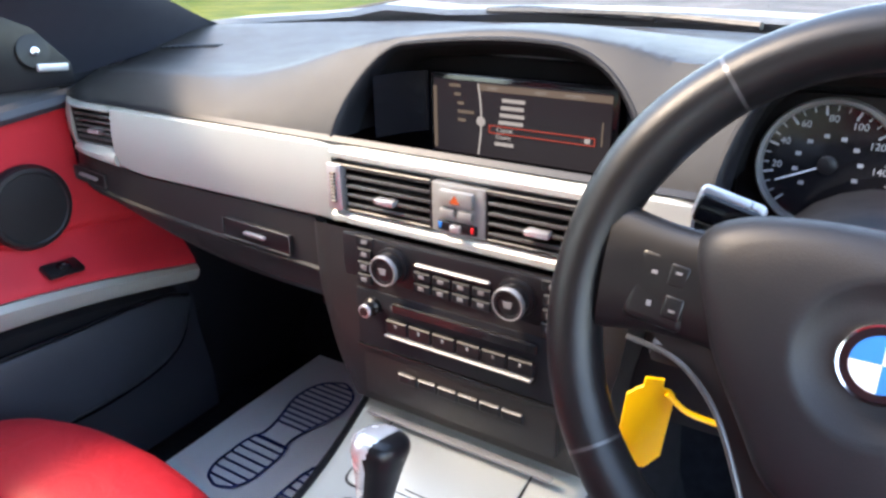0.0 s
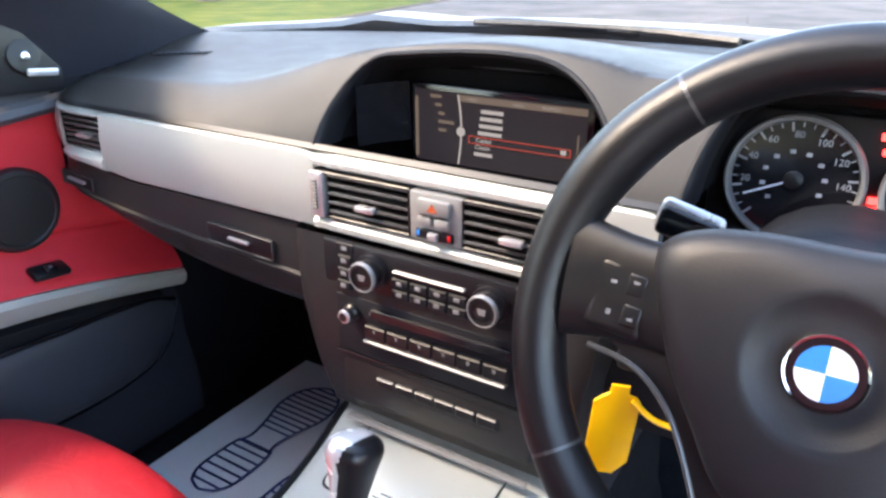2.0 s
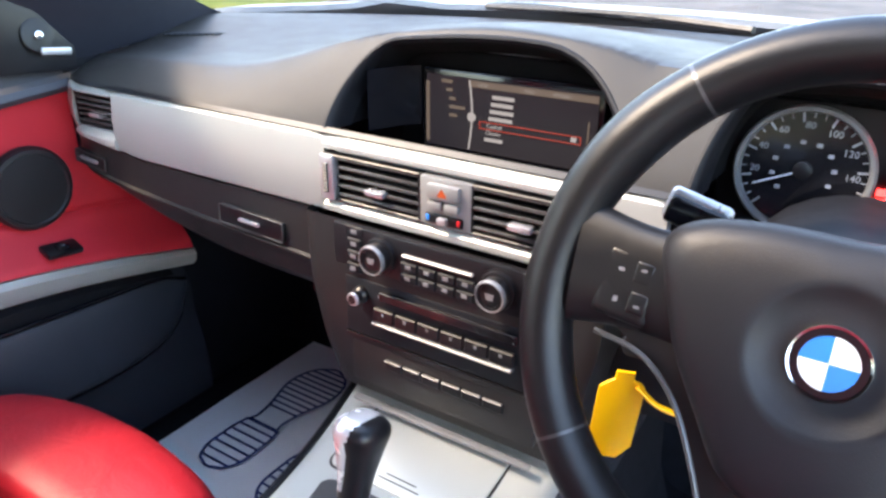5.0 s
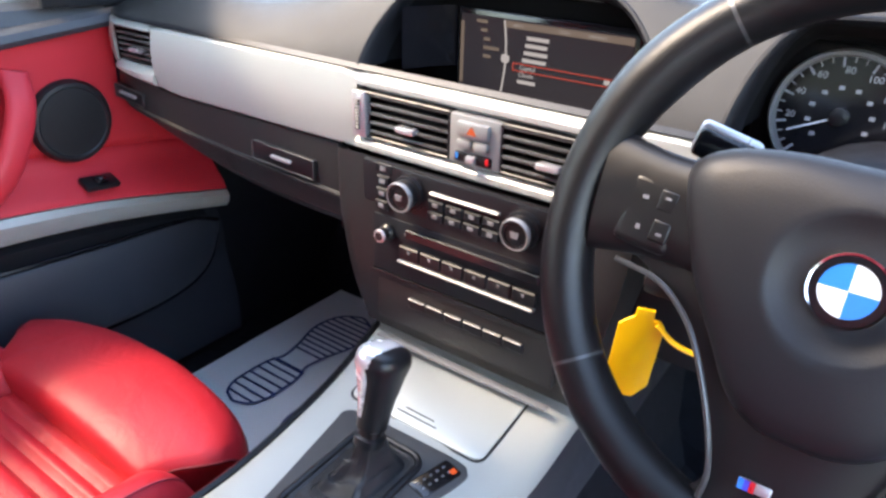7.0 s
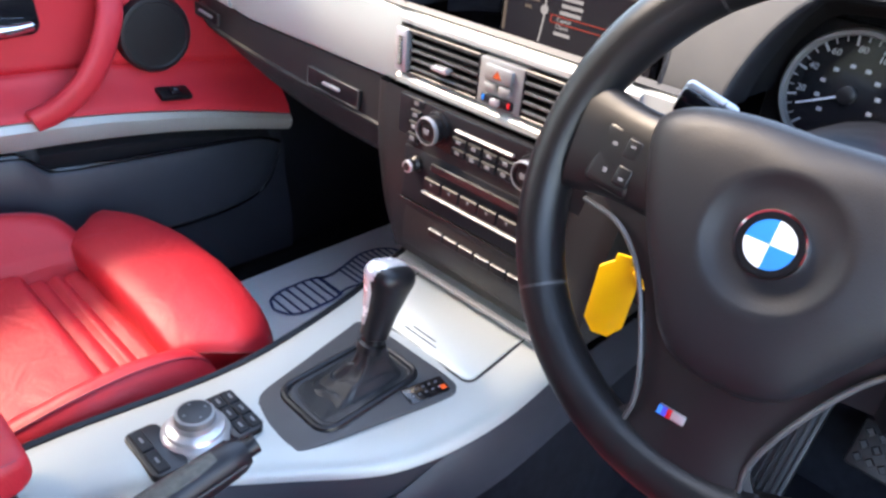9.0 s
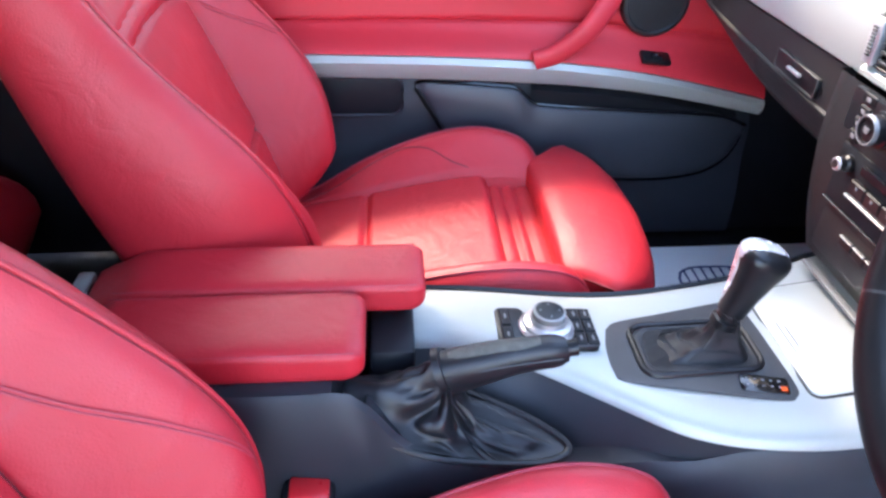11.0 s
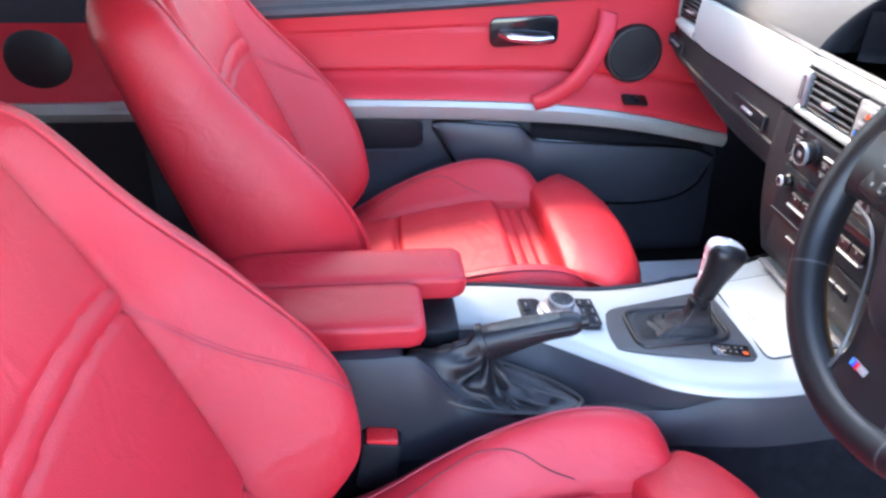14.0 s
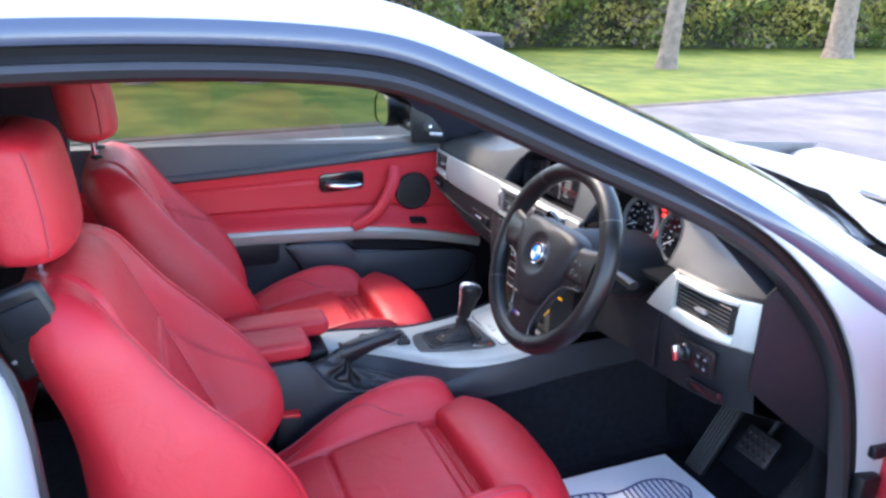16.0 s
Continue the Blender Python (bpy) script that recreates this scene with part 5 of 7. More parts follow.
part("plate", prism([(p.x, p.y) for p in PL[:-1]], 0.006, 0.0015, m=GM), mat("grey_soft_plate", (0.052, 0.053, 0.056), 0.55, var=0.06, scale=10, bump=0.15, bscale=900, spec=0.3), gl, "dark grey selector plate with rounded corners")
part("boot_frame", tube([GM @ Vector((x, y, 0.001)) for x, y in rrect(0.086, 0.138, 0.018, cx=0.003, cy=0.012)], 0.004, 8, closed=True), BLACKSAT, gl)
P = []
ring = smooth_path([Vector((x, y, 0)) for x, y in rrect(0.080, 0.130, 0.018, 7)] + [Vector((*rrect(0.080, 0.130, 0.018, 7)[0], 0))], 110)[:-1]
for k in range(34):
    f = k / 33
    s = interp(f, [0, 0.08, 0.25, 0.5, 0.75, 0.9, 1], [1.0, 0.97, 0.84, 0.64, 0.42, 0.29, 0.22])
    z = interp(f, [0, 0.08, 0.25, 0.5, 0.75, 0.9, 1], [0.0, 0.001, -0.003, 0.002, 0.013, 0.026, 0.044])
    row = []
    for p in ring:
        a = math.atan2(p.y, p.x)
        crease = math.sin(9 * math.pi * f + 1.1 * math.sin(a * 2 + 0.6) + 2.2 * noise.noise((p.x * 22, p.y * 22, f)))
        amp = ss(0.05, 0.3, f) * (0.65 + 0.7 * noise.noise((p.x * 18, p.y * 18, 4.0)))
        wv = 1 + 0.075 * crease * amp
        row.append(GM @ Vector((p.x * s * wv + 0.003 + 0.004 * f, p.y * s * wv + 0.012 + 0.030 * f, z - 0.0042 * crease * amp + 0.006 * (noise.noise((p.x * 40, p.y * 40, f * 3 + 7))) * ss(0.1, 0.4, f))))
    P.append(row)
part("gaiter", surf(P, cu=True, cap=True), BOOT, gl, "creased black leather gaiter")
A, B = Vector((0.006, 0.006, 0.535)), Vector((0.010, 0.037, 0.641))
ax = (B - A).normalized()
sx_ = Vector((1, 0, 0))
sy_ = ax.cross(sx_).normalized()


def lever_row(t, hx, hy, dx=0.0, dy=0.0, n=24, e=2.6, a0=0, a1=2 * math.pi):
    out = []
    for a in np.linspace(a0, a1, n, endpoint=False):
        c, s = math.cos(a), math.sin(a)
        r = (abs(c / hx) ** e + abs(s / hy) ** e) ** (-1 / e)
        out.append(A + ax * (t * (B - A).length) + sx_ * (r * c + dx) + sy_ * (r * s + dy))
    return out


rows = [(0.0, 0.015, 0.014, 0), (0.08, 0.0155, 0.0145, 0), (0.10, 0.012, 0.011, 0), (0.16, 0.012, 0.011, 0), (0.18, 0.0145, 0.015, 0), (0.45, 0.0165, 0.018, 0.001), (0.70, 0.0205, 0.024, 0.002), (0.82, 0.0235, 0.0275, 0.003), (0.88, 0.0235, 0.0275, 0.003), (0.93, 0.0218, 0.0258, 0.003), (0.965, 0.0182, 0.022, 0.003), (0.985, 0.0125, 0.0155, 0.003), (0.993, 0.006, 0.008, 0.003), (0.995, 0.002, 0.003, 0.003)]
part("knob", surf([lever_row(t, a, b, 0, -d) for t, a, b, d in rows], cu=True, cap=True), BLACKSAT, gl, "black leather gear knob")
rows = [(0.30, 0.0070, 0.0172, 0), (0.45, 0.0090, 0.0188, 0.001), (0.70, 0.0150, 0.0250, 0.002), (0.84, 0.0188, 0.0285, 0.003), (0.90, 0.0198, 0.0280, 0.003), (0.95, 0.0185, 0.0258, 0.003), (0.98, 0.0152, 0.0212, 0.003), (0.998, 0.0100, 0.0142, 0.003), (1.005, 0.0045, 0.0065, 0.003), (1.006, 0.0015, 0.002, 0.003)]
part("knob_trim", surf([lever_row(t, a, b, -0.0055, -d) for t, a, b, d in rows], cu=True, cap=True), mat("bright_satin_chrome", (0.80, 0.79, 0.78), 0.26, metal=0.55, var=0.02, scale=9), gl, "chrome trim over the knob")
DM = GM @ Matrix.Translation((0.069, 0.068, 0.0008)) @ pose(0, 0, 0, 0, 0, -14)
gd = part("gear_display", prism(rrect(0.026, 0.052, 0.004), 0.001, 0.0004, m=DM), GLOSS, gl)
for r_ in range(5):
    for c_ in range(2):
        part("gear_mark", rbox(-0.006 + 0.009 * c_, -0.018 + 0.0085 * r_, 0.0004, 0.0022, 0.0030, 0.0005, 0, m=DM), DIMPRINT, gd, smooth=False)
part("gear_lamp", rbox(0.005, 0.020, 0.0005, 0.0065, 0.0065, 0.0006, 0, m=DM), LAMP_ORANGE, gd, "lit orange gear mark", smooth=False)

# rotary controller
rc = thing("rotary_controller", (-0.036, -0.185, 0.51), "chrome rotary menu controller with black buttons", "control knob")
RM = Matrix.Translation((-0.036, -0.187, con_z(-0.187) + 0.001)) @ Matrix.Rotation(radians(-3), 4, "X")
for s in (-1, 1):
    pd = part("button_field", prism(rrect(0.072, 0.036, 0.009, cy=s * 0.042), 0.008, 0.002, m=Matrix.Translation((0, 0, 0.0062)) @ RM), BLACKSAT, rc, "black button field")
    nb = 3 if s > 0 else 2
    for r_ in range(2 if s > 0 else 1):
        for k in range(nb):
            x = (k - (nb - 1) / 2) * (0.066 / nb)
            y = 0.0375 + 0.0145 * r_ if s > 0 else -0.049
            part("button", rbox(x, y, 0.0068, 0.062 / nb, 0.0132, 0.003, 0.0012, 1, m=RM), BLACK, pd)
            part("mark", rbox(x, y, 0.0086, 0.008, 0.0024, 0.0005, 0, m=RM), PRINT, pd, smooth=False)
part("collar", lathe([(0.0350, 0.0), (0.0350, 0.005), (0.032, 0.009), (0.027, 0.011), (0, 0.011)], 40, RM), SILVER, rc)
part("knob", lathe([(0.0300, 0.010), (0.0285, 0.0135), (0.0240, 0.0150), (0.0215, 0.0165), (0.0200, 0.024)], 40, RM), SILVER, rc)
# chrome body: its dark reflections are put into a dull grey colour
part("knob_body", lathe([(0.0203, 0.012), (0.0203, 0.0270), (0.0196, 0.0296), (0.0176, 0.0304), (0, 0.0304)], 40, RM), DULL, rc)
part("knob_top", lathe([(0.0168, 0.026), (0.0168, 0.0309), (0.013, 0.0314), (0, 0.0314)], 32, RM), BLACKSAT, rc)
for k in range(4):
    a = k * math.pi / 2
    part("arrow_mark", rbox(0.0115 * math.cos(a), 0.0115 * math.sin(a), 0.0317, 0.002, 0.002, 0.0005, 0, m=RM), PRINT, rc, smooth=False)

# handbrake
hb = thing("handbrake", (0.06, -0.33, 0.47), "black leather handbrake lever with creased gaiter", "handbrake")
HB = [Vector((0.063, -0.380, 0.508)), Vector((0.064, -0.325, 0.533)), Vector((0.067, -0.260, 0.552)), Vector((0.071, -0.192, 0.5655))]
pth = smooth_path(HB, 24)
P = []
for k in range(9, 25):
    f = (k - 9) / 15
    p = pth[k]
    d = (pth[min(k + 1, 24)] - pth[k - 1]).normalized()
    w = Vector((1, 0, 0)).cross(d).normalized()
    tip = math.sqrt(max(0.0, 1 - max(0.0, (f - 0.86) / 0.14) ** 2 * 0.5))
    hx = (0.0195 - 0.003 * f + 0.001 * math.sin(f * 6)) * tip
    up_, dn = (0.019 - 0.002 * f) * tip, (0.032 - 0.013 * ss(0.0, 0.75, f)) * tip
    P.append([p + Vector((hx * math.copysign(abs(math.cos(a)) ** 0.8, math.cos(a)), 0, 0)) + w * ((up_ if math.sin(a) > 0 else dn) * math.sin(a)) for a in np.linspace(0, 2 * math.pi, 28, endpoint=False)])
part("grip", surf(P, cu=True, cap=True), BOOT, hb, "black leather grip")
P = []
for k in range(10, 22):
    p = pth[k]
    w = Vector((1, 0, 0)).cross((pth[k + 1] - pth[k - 1]).normalized()).normalized()
    up_ = 0.0196 - 0.002 * (k - 9) / 15
    wide = 0.0115 * math.sqrt(max(0.15, 1 - (abs(k - 15.5) / 6.5) ** 4))
    P.append([p + Vector((wide * u, 0, 0)) + w * (up_ * (1 - 0.14 * u * u) - (0.003 if abs(u) == 1 else 0)) for u in np.linspace(-1, 1, 9)])
# paler olive-grey strip along the top of the grip
part("grip_panel", surf(P), mat("perforated_leather", (0.085, 0.084, 0.070), 0.38, var=0.3, scale=160, spec=0.5, bump=1.0, bscale=420, kind="grain"), hb, "paler perforated leather panel")
part("release_button", tube([pth[-1], pth[-1] + (pth[-1] - pth[-3]).normalized() * 0.011], 0.0088, 16), BLACKSAT, hb, "black release button")
for s in (-1, 1):
    part("grip_seam", tube([p + Vector((0.0185 * s, 0, 0.004)) for p in pth[9:-1]], 0.0010, 5), RUBBER, hb)
part("collar", tube(pth[8:10], 0.0225, 18, flat=1.15), BOOT, hb)
# gaiter: leather draped from the collar to the rim of the well, with folds that run down it
rim_ = smooth_path([(0.114, -0.300, 0.452), (0.108, -0.385, 0.484), (0.068, -0.425, 0.518), (0.030, -0.390, 0.498), (0.030, -0.305, 0.470), (0.058, -0.235, 0.460), (0.100, -0.186, 0.450), (0.117, -0.235, 0.447), (0.114, -0.300, 0.452)], 120)[:-1]
p, d = pth[9], (pth[10] - pth[8]).normalized()
w = Vector((1, 0, 0)).cross(d).normalized()
P = []
for t in np.linspace(0, 1, 40):
    row = []
    for k, b in enumerate(rim_):
        a = 2 * math.pi * k / 120
        c = p + Vector((0.0205 * math.cos(a), 0, 0)) + w * ((0.0200 if math.sin(a) > 0 else 0.0300) * math.sin(a))
        f, g = t ** 1.35, 1 - (1 - t) ** 1.7
        q = Vector((c.x + (b.x - c.x) * f, c.y + (b.y - c.y) * f, c.z + (b.z - c.z) * g))
        loose = math.sin(math.pi * min(1, t * 1.05)) ** 0.8
        n = noise.noise((math.cos(a) * 2.2, math.sin(a) * 2.2, t * 2.4))
        fold = 0.0065 * math.sin(5 * a + 3 * n + 2.0 * t) + 0.014 * (abs(noise.noise((math.cos(a) * 2.2, math.sin(a) * 2.2, t * 2.2 + 5))) - 0.16)
        cross = 0.0035 * math.sin(t * 13 + 3 * math.sin(a * 2 + 1) + 4 * n) * ss(0.3, 0.6, t)
        out = Vector((math.cos(a), -math.sin(a) * 0.8, 0.5)).normalized()
        row.append(q + out * ((fold + cross) * loose - 0.006 * loose))
    P.append(row)
part("gaiter", surf(P, cu=True), BOOT, hb, "creased black leather gaiter", angle=60)
for k in (111, 114):
    part("gaiter_seam", tube([row[k] + Vector((0.0012, 0.0004, 0.0006)) for row in P[:-2]], 0.0013, 6), BOOT, hb)
part("well_rim", tube(smooth_path([(0.100, -0.425, 0.528), (0.108, -0.392, 0.486), (0.114, -0.335, 0.458), (0.117, -0.270, 0.447), (0.118, -0.210, 0.446), (0.104, -0.184, 0.450), (0.078, -0.205, 0.455), (0.046, -0.255, 0.462), (0.022, -0.315, 0.470)], 60), 0.0042, 8), RUBBER, hb, "rolled black rim of the well")


# armrest halves
def armrest(x0, x1, yf, yr, label):
    t = thing("armrest", ((x0 + x1) / 2, (yf + yr) / 2, 0.54), label, "armrest", "armrest lids")
    P = []
    L_ = yf - yr
    for v in 0.5 - 0.5 * np.cos(np.linspace(0, math.pi, 44)):
        y = yr + L_ * v
        e = min(v, 1 - v) * L_
        rnd = math.sqrt(max(0, 1 - max(0, 1 - e / 0.022) ** 2))
        sag = -0.022 * ss(0.18, 0.0, v)
        zt, zb = 0.584 + sag + 0.002 * math.sin(v * 3), 0.541 + sag * 0.5
        h = (zt - zb) / 2 * (0.35 + 0.65 * rnd)
        zc = (zt + zb) / 2 + (0.004 * (1 - rnd))
        w_ = (x1 - x0) / 2 * (0.80 + 0.20 * rnd)
        row = []
        for a in np.linspace(0, 2 * math.pi, 64, endpoint=False):
            c, s = math.cos(a), math.sin(a)
            r = (abs(c) ** 5 + abs(s) ** 5) ** (-1 / 5)
            row.append(((x0 + x1) / 2 + w_ * r * c, y, zc + h * r * s))
        P.append(row)
    part("pad", surf(P, cu=True, cap=True), RED, t)
    for s, xx in ((-1, x0), (1, x1)):
        q = [Vector((xx - s * 0.004, yr + 0.04 + (L_ - 0.05) * k / 12, 0.5805)) for k in range(13)]
        part("seam", tube(q, 0.0008, 6), STITCH, t)
    return t


armrest(-0.110, -0.021, -0.333, -0.715, "red leather armrest lid, longer passenger half")
armrest(-0.018, 0.088, -0.400, -0.715, "red leather armrest lid, shorter driver half")
bk = thing("belt_buckle", (0.128, -0.47, 0.37), "black seat belt buckle with red release button", "buckle")
part("body", rbox(0.1310, -0.468, 0.393, 0.032, 0.054, 0.085, 0.006, rot=(-8, 0, 0)), BLACK, bk)
part("button", rbox(0.1310, -0.462, 0.4355, 0.026, 0.042, 0.009, 0.003, rot=(-8, 0, 0)), REDPLASTIC, bk, "red release button")


# ---------------- seats ----------------
def padded(A, up, fr, L_, w, dc, db, deep, groove, rows, cols, b0=0.50, b1=0.80, endr=0.05, seam=None):
    """A cushioned panel: closed rings across the seat along an axis. seam: share of the half width at which the middle
    panel meets the bolsters, which then falls on the columns a quarter in from either side; deep: thickness behind."""
    P = []
    for k in range(rows):
        s = k / (rows - 1)
        th = deep(s) if callable(deep) else deep
        e = min(s, 1 - s) * L_
        rnd = math.sqrt(max(0, 1 - max(0, 1 - e / endr) ** 2)) if e < endr else 1.0
        C = A + up * (s * L_)
        row = []
        us = np.linspace(-1, 1, cols)
        lo, hi = b0, b1
        if seam:
            g = seam(s)
            lo, hi = g - 0.03, g + b1
            us = [math.copysign(g * abs(c) / 0.5 if abs(c) <= 0.5 else g + (1 - g) * (abs(c) - 0.5) / 0.5, c) for c in us]
            us = [math.copysign(hi + (1 - hi) * math.sin((abs(u) - hi) / (1 - hi) * math.pi / 2), u) if abs(u) > hi else u for u in us]
        for u in us:
            a = abs(u)
            W = w(s) * (0.86 + 0.14 * rnd)
            b = ss(lo, hi, a)
            d = dc(s) + (db(s, 1 if u > 0 else -1) - dc(s)) * b
            if a > hi:
                q = (a - hi) / (1 - hi)
                d = d - (d + th * 0.25) * (1 - math.sqrt(max(0, 1 - q * q)))
            d = d - groove(s, u)
            d = -th * 0.5 + (d + th * 0.5) * (0.30 + 0.70 * rnd)
            x = u * W
            row.append(C + Vector((1, 0, 0)) * x + fr * d)
        d1 = -th * 0.5 + th * 0.25 * (0.30 + 0.70 * rnd)
        for u in np.cos(np.linspace(0, math.pi, 28))[1:-1]:
            W = w(s) * (0.86 + 0.14 * rnd)
            q = abs(u)
            d = d1 - (th * (0.55 + 0.45 * rnd) + d1) * math.sqrt(max(0, 1 - q ** 3))
            row.append(C + Vector((1, 0, 0)) * (u * W) + fr * d)
        P.append(row)
    return P


def columns(P, c0, c1):
    return [row[c0 : c1 + 1] for row in P]


def seat(name, x0, dy, inner, label, head_z, switches, drop=0.0, reach=0.0, low=0.0):
    """A sports seat. inner: the sign of x towards the console; drop, reach, low: how far the cushion is lowered, its
    front pad drawn back, and the backrest's cross seams set lower."""
    t = thing(name, (x0, -0.35 + dy, 0.2), label, "car seat", "front seats")
    X0 = Vector((x0, dy, 0))
    # backrest
    lean = radians(20)
    up = Vector((0, -math.sin(lean), math.cos(lean)))
    fr = Vector((0, math.cos(lean), math.sin(lean)))
    A = X0 + Vector((0, -0.575, 0.385))
    cols = 121

    def wb(s):
        return interp(s, [0, 0.15, 0.35, 0.55, 0.75, 0.9, 1.0], [0.240, 0.266, 0.280, 0.272, 0.250, 0.234, 0.196]) + (0.012 * math.exp(-((s - 0.22) / 0.25) ** 2) if inner < 0 else 0.0)

    def dcb(s):
        return interp(s, [0, 0.2, 0.4, 0.7, 1.0], [0.045, 0.050, 0.042, 0.030, 0.020])

    def dbb(s, side):
        return interp(s, [0, 0.10, 0.22, 0.36, 0.52, 0.7, 0.85, 1.0], [0.105, 0.138, 0.153, 0.146, 0.114, 0.070, 0.044, 0.018]) + (0.017 * math.exp(-((s - 0.18) / 0.17) ** 2) if inner < 0 and side == inner else 0.0)

    def sb_(s):
        return interp(s, [0, 0.16, 0.28, 0.43, 0.62, 1.0], [0.35, 0.38, 0.43, 0.49, 0.56, 0.58])

    def gb(s, u):
        a, g_ = abs(u), sb_(s)
        g = 0.012 * math.exp(-((a - g_) / 0.018) ** 2)
        if a < g_:
            q = (a / g_) ** 2
            for s0, d in ((0.720, 0.0035), (0.672, 0.005)):
                arc_ = s0 - low - 0.032 * q
                g += d * math.exp(-((s - arc_) / 0.007) ** 2)
            g -= 0.006 * ss(0.66 - low - 0.032 * q, 0.70 - low - 0.032 * q, s)
            cross = 0.275 - low * 1.3
            g += 0.009 * math.exp(-((s - cross) / 0.010) ** 2)
            g -= 0.006 * (1 - q)
        return g

    P = padded(A, up, fr, 0.605, wb, dcb, dbb, lambda s: 0.10 + (0.075 * ss(0.75, 0.2, s) if low else 0.0), gb, 140, cols, b1=0.27, endr=0.07, seam=sb_)
    i0, i1 = 30, 90
    part("back_panel", surf(columns(P, i0, i1)), RED, t, "red leather backrest panel with curved seams")
    part("back_bolster", surf([row[cols + 13 :] + row[: i0 + 1] for row in P]), RED, t, "thick red leather side bolster", angle=88)
    part("back_bolster", surf(columns(P, i1, cols + 13)), RED, t, "thick red leather side bolster", angle=88)
    for r_ in (P[0], P[-1]):
        bm_ = bmesh.new()
        bm_.faces.new([bm_.verts.new(p) for p in r_])
        part("end_panel", bm_, RED, t)
    for c_ in (14, cols - 15):
        q = [row[c_] + fr * 0.0010 for row in P[6:-8]]
        part("piping", tube(q, 0.0026, 8), RED, t, "stitched piping along the bolster")
        for k in (1,):
            q = [row[c_].lerp(row[c_ + k], 0.75) + fr * 0.0002 for row in P[6:-8]]
            part("stitching", tube(q, 0.0007, 5), REDSEAM, t)
    for c_ in (i0, i1):
        part("panel_seam", tube([row[c_] + fr * 0.0004 for row in P[4:-8]], 0.0014, 6), REDSEAM, t, "dark seam between panel and bolster")
    # curved double seam over the bolster
    for sgn in (-1,):
        q = []
        for k in range(30):
            f = k / 29
            s = 0.655 - low - 0.55 * f
            cf = 60 + sgn * (30 + (19 * f if low else 21 * math.sin(min(1, f * 1.25) * math.pi / 2)))
            r0 = P[min(139, int(s * 139))]
            q.append(r0[int(cf)].lerp(r0[int(cf) + 1], cf % 1) + fr * 0.0004)
        q = smooth_path(q[::5], 40)
        part("bolster_seam", tube(q, 0.0010, 6), STITCH, t)
        part("stitching", tube([p + Vector((0, 0.0003, 0.006)) for p in q], 0.0007, 5), STITCH, t)
    # cushion
    tilt = radians(4)
    upc, frc = Vector((0, math.cos(tilt), math.sin(tilt))), Vector((0, -math.sin(tilt), math.cos(tilt)))
    A2 = X0 + Vector((0, -0.64 + reach, 0.352 - drop))

    def wc(s):
        return interp(s, [0, 0.3, 0.7, 0.9, 1.0], [0.222, 0.236, 0.268, 0.260, 0.235])

    def dcc(s):
        return interp(s, [0, 0.3, 0.7, 0.90, 1.0], [0.030, 0.044, 0.060, 0.056, 0.030])

    def dbc(s, side):
        return (0.008 if reach else 0.0) * ss(0.2, 0.6, s) + interp(s - (0.04 * ss(0.1, 0.4, s) * ss(1.0, 0.85, s) if reach else 0.0), [0, 0.195, 0.39, 0.57, 0.74, 0.88, 0.963, 1.0], [0.012, 0.027, 0.079, 0.110, 0.121, 0.103, 0.066, 0.030])

    def gc(s, u):
        a = abs(u)
        g = 0.012 * math.exp(-((a - 0.56) / 0.020) ** 2)
        if a < 0.56:
            q = (a / 0.56) ** 2
            g += 0.008 * math.exp(-((s - 0.40) / 0.011) ** 2)
            if s < 0.78:
                g -= 0.006 * (1 - q)
            g += 0.006 * math.exp(-((s - 0.774) / 0.012) ** 2) + 0.022 * ss(0.768, 0.788, s)
            for s0 in (0.828, 0.868):
                g += 0.007 * math.exp(-((s - s0) / 0.010) ** 2)
        return g

    Q = padded(A2, upc, frc, 0.575, wc, dcc, dbc, 0.10, gc, 150, cols, b1=0.24, endr=0.05, seam=lambda s: 0.56)
    part("cushion_panel", surf(columns(Q, 30, 90)), RED, t, "red leather seat panel with pleats")
    part("cushion_bolster", surf(columns(Q, 0, 30)), RED, t)
    part("cushion_bolster", surf(columns(Q, 90, cols - 1)), RED, t)
    part("cushion_base", surf([[row[cols - 1], *row[cols:], row[0]] for row in Q]), BLACK, t, "black seat base")
    bm_ = bmesh.new()
    bm_.faces.new([bm_.verts.new(p) for p in Q[-1]])
    part("end_panel", bm_, RED, t)
    for c_ in (12, cols - 13):
        q = [row[c_] + frc * 0.0006 for row in Q[12:-6]]
        part("piping", tube(q, 0.0017, 6), STITCH, t)
    # double seam that climbs each bolster and drops to the panel's front corner
    for sgn in (-1, 1):
        q = []
        for k in range(25):
            f = k / 24
            cf = 60 + sgn * (32 + 11.5 * math.sin(min(1, f / 0.62) * math.pi / 2) * (1 - ss(0.62, 1.0, f) * 0.95))
            r0 = Q[int((0.16 + 0.60 * f - 0.03 * ss(0.8, 1, f)) * 149)]
            q.append(r0[int(cf)].lerp(r0[int(cf) + 1], cf % 1) + frc * 0.0004)
        q = smooth_path(q[::3], 48)
        part("bolster_seam", tube(q, 0.0012, 6), REDSEAM, t)
        part("stitching", tube([p + Vector((0, -0.002, -0.0045)) for p in q], 0.0007, 5), STITCH, t)
    # thigh support, wider in front
    P3 = []
    Y3 = X0 + Vector((-inner * 0.014, 0.006 if reach else 0.0, -drop * 0.3))
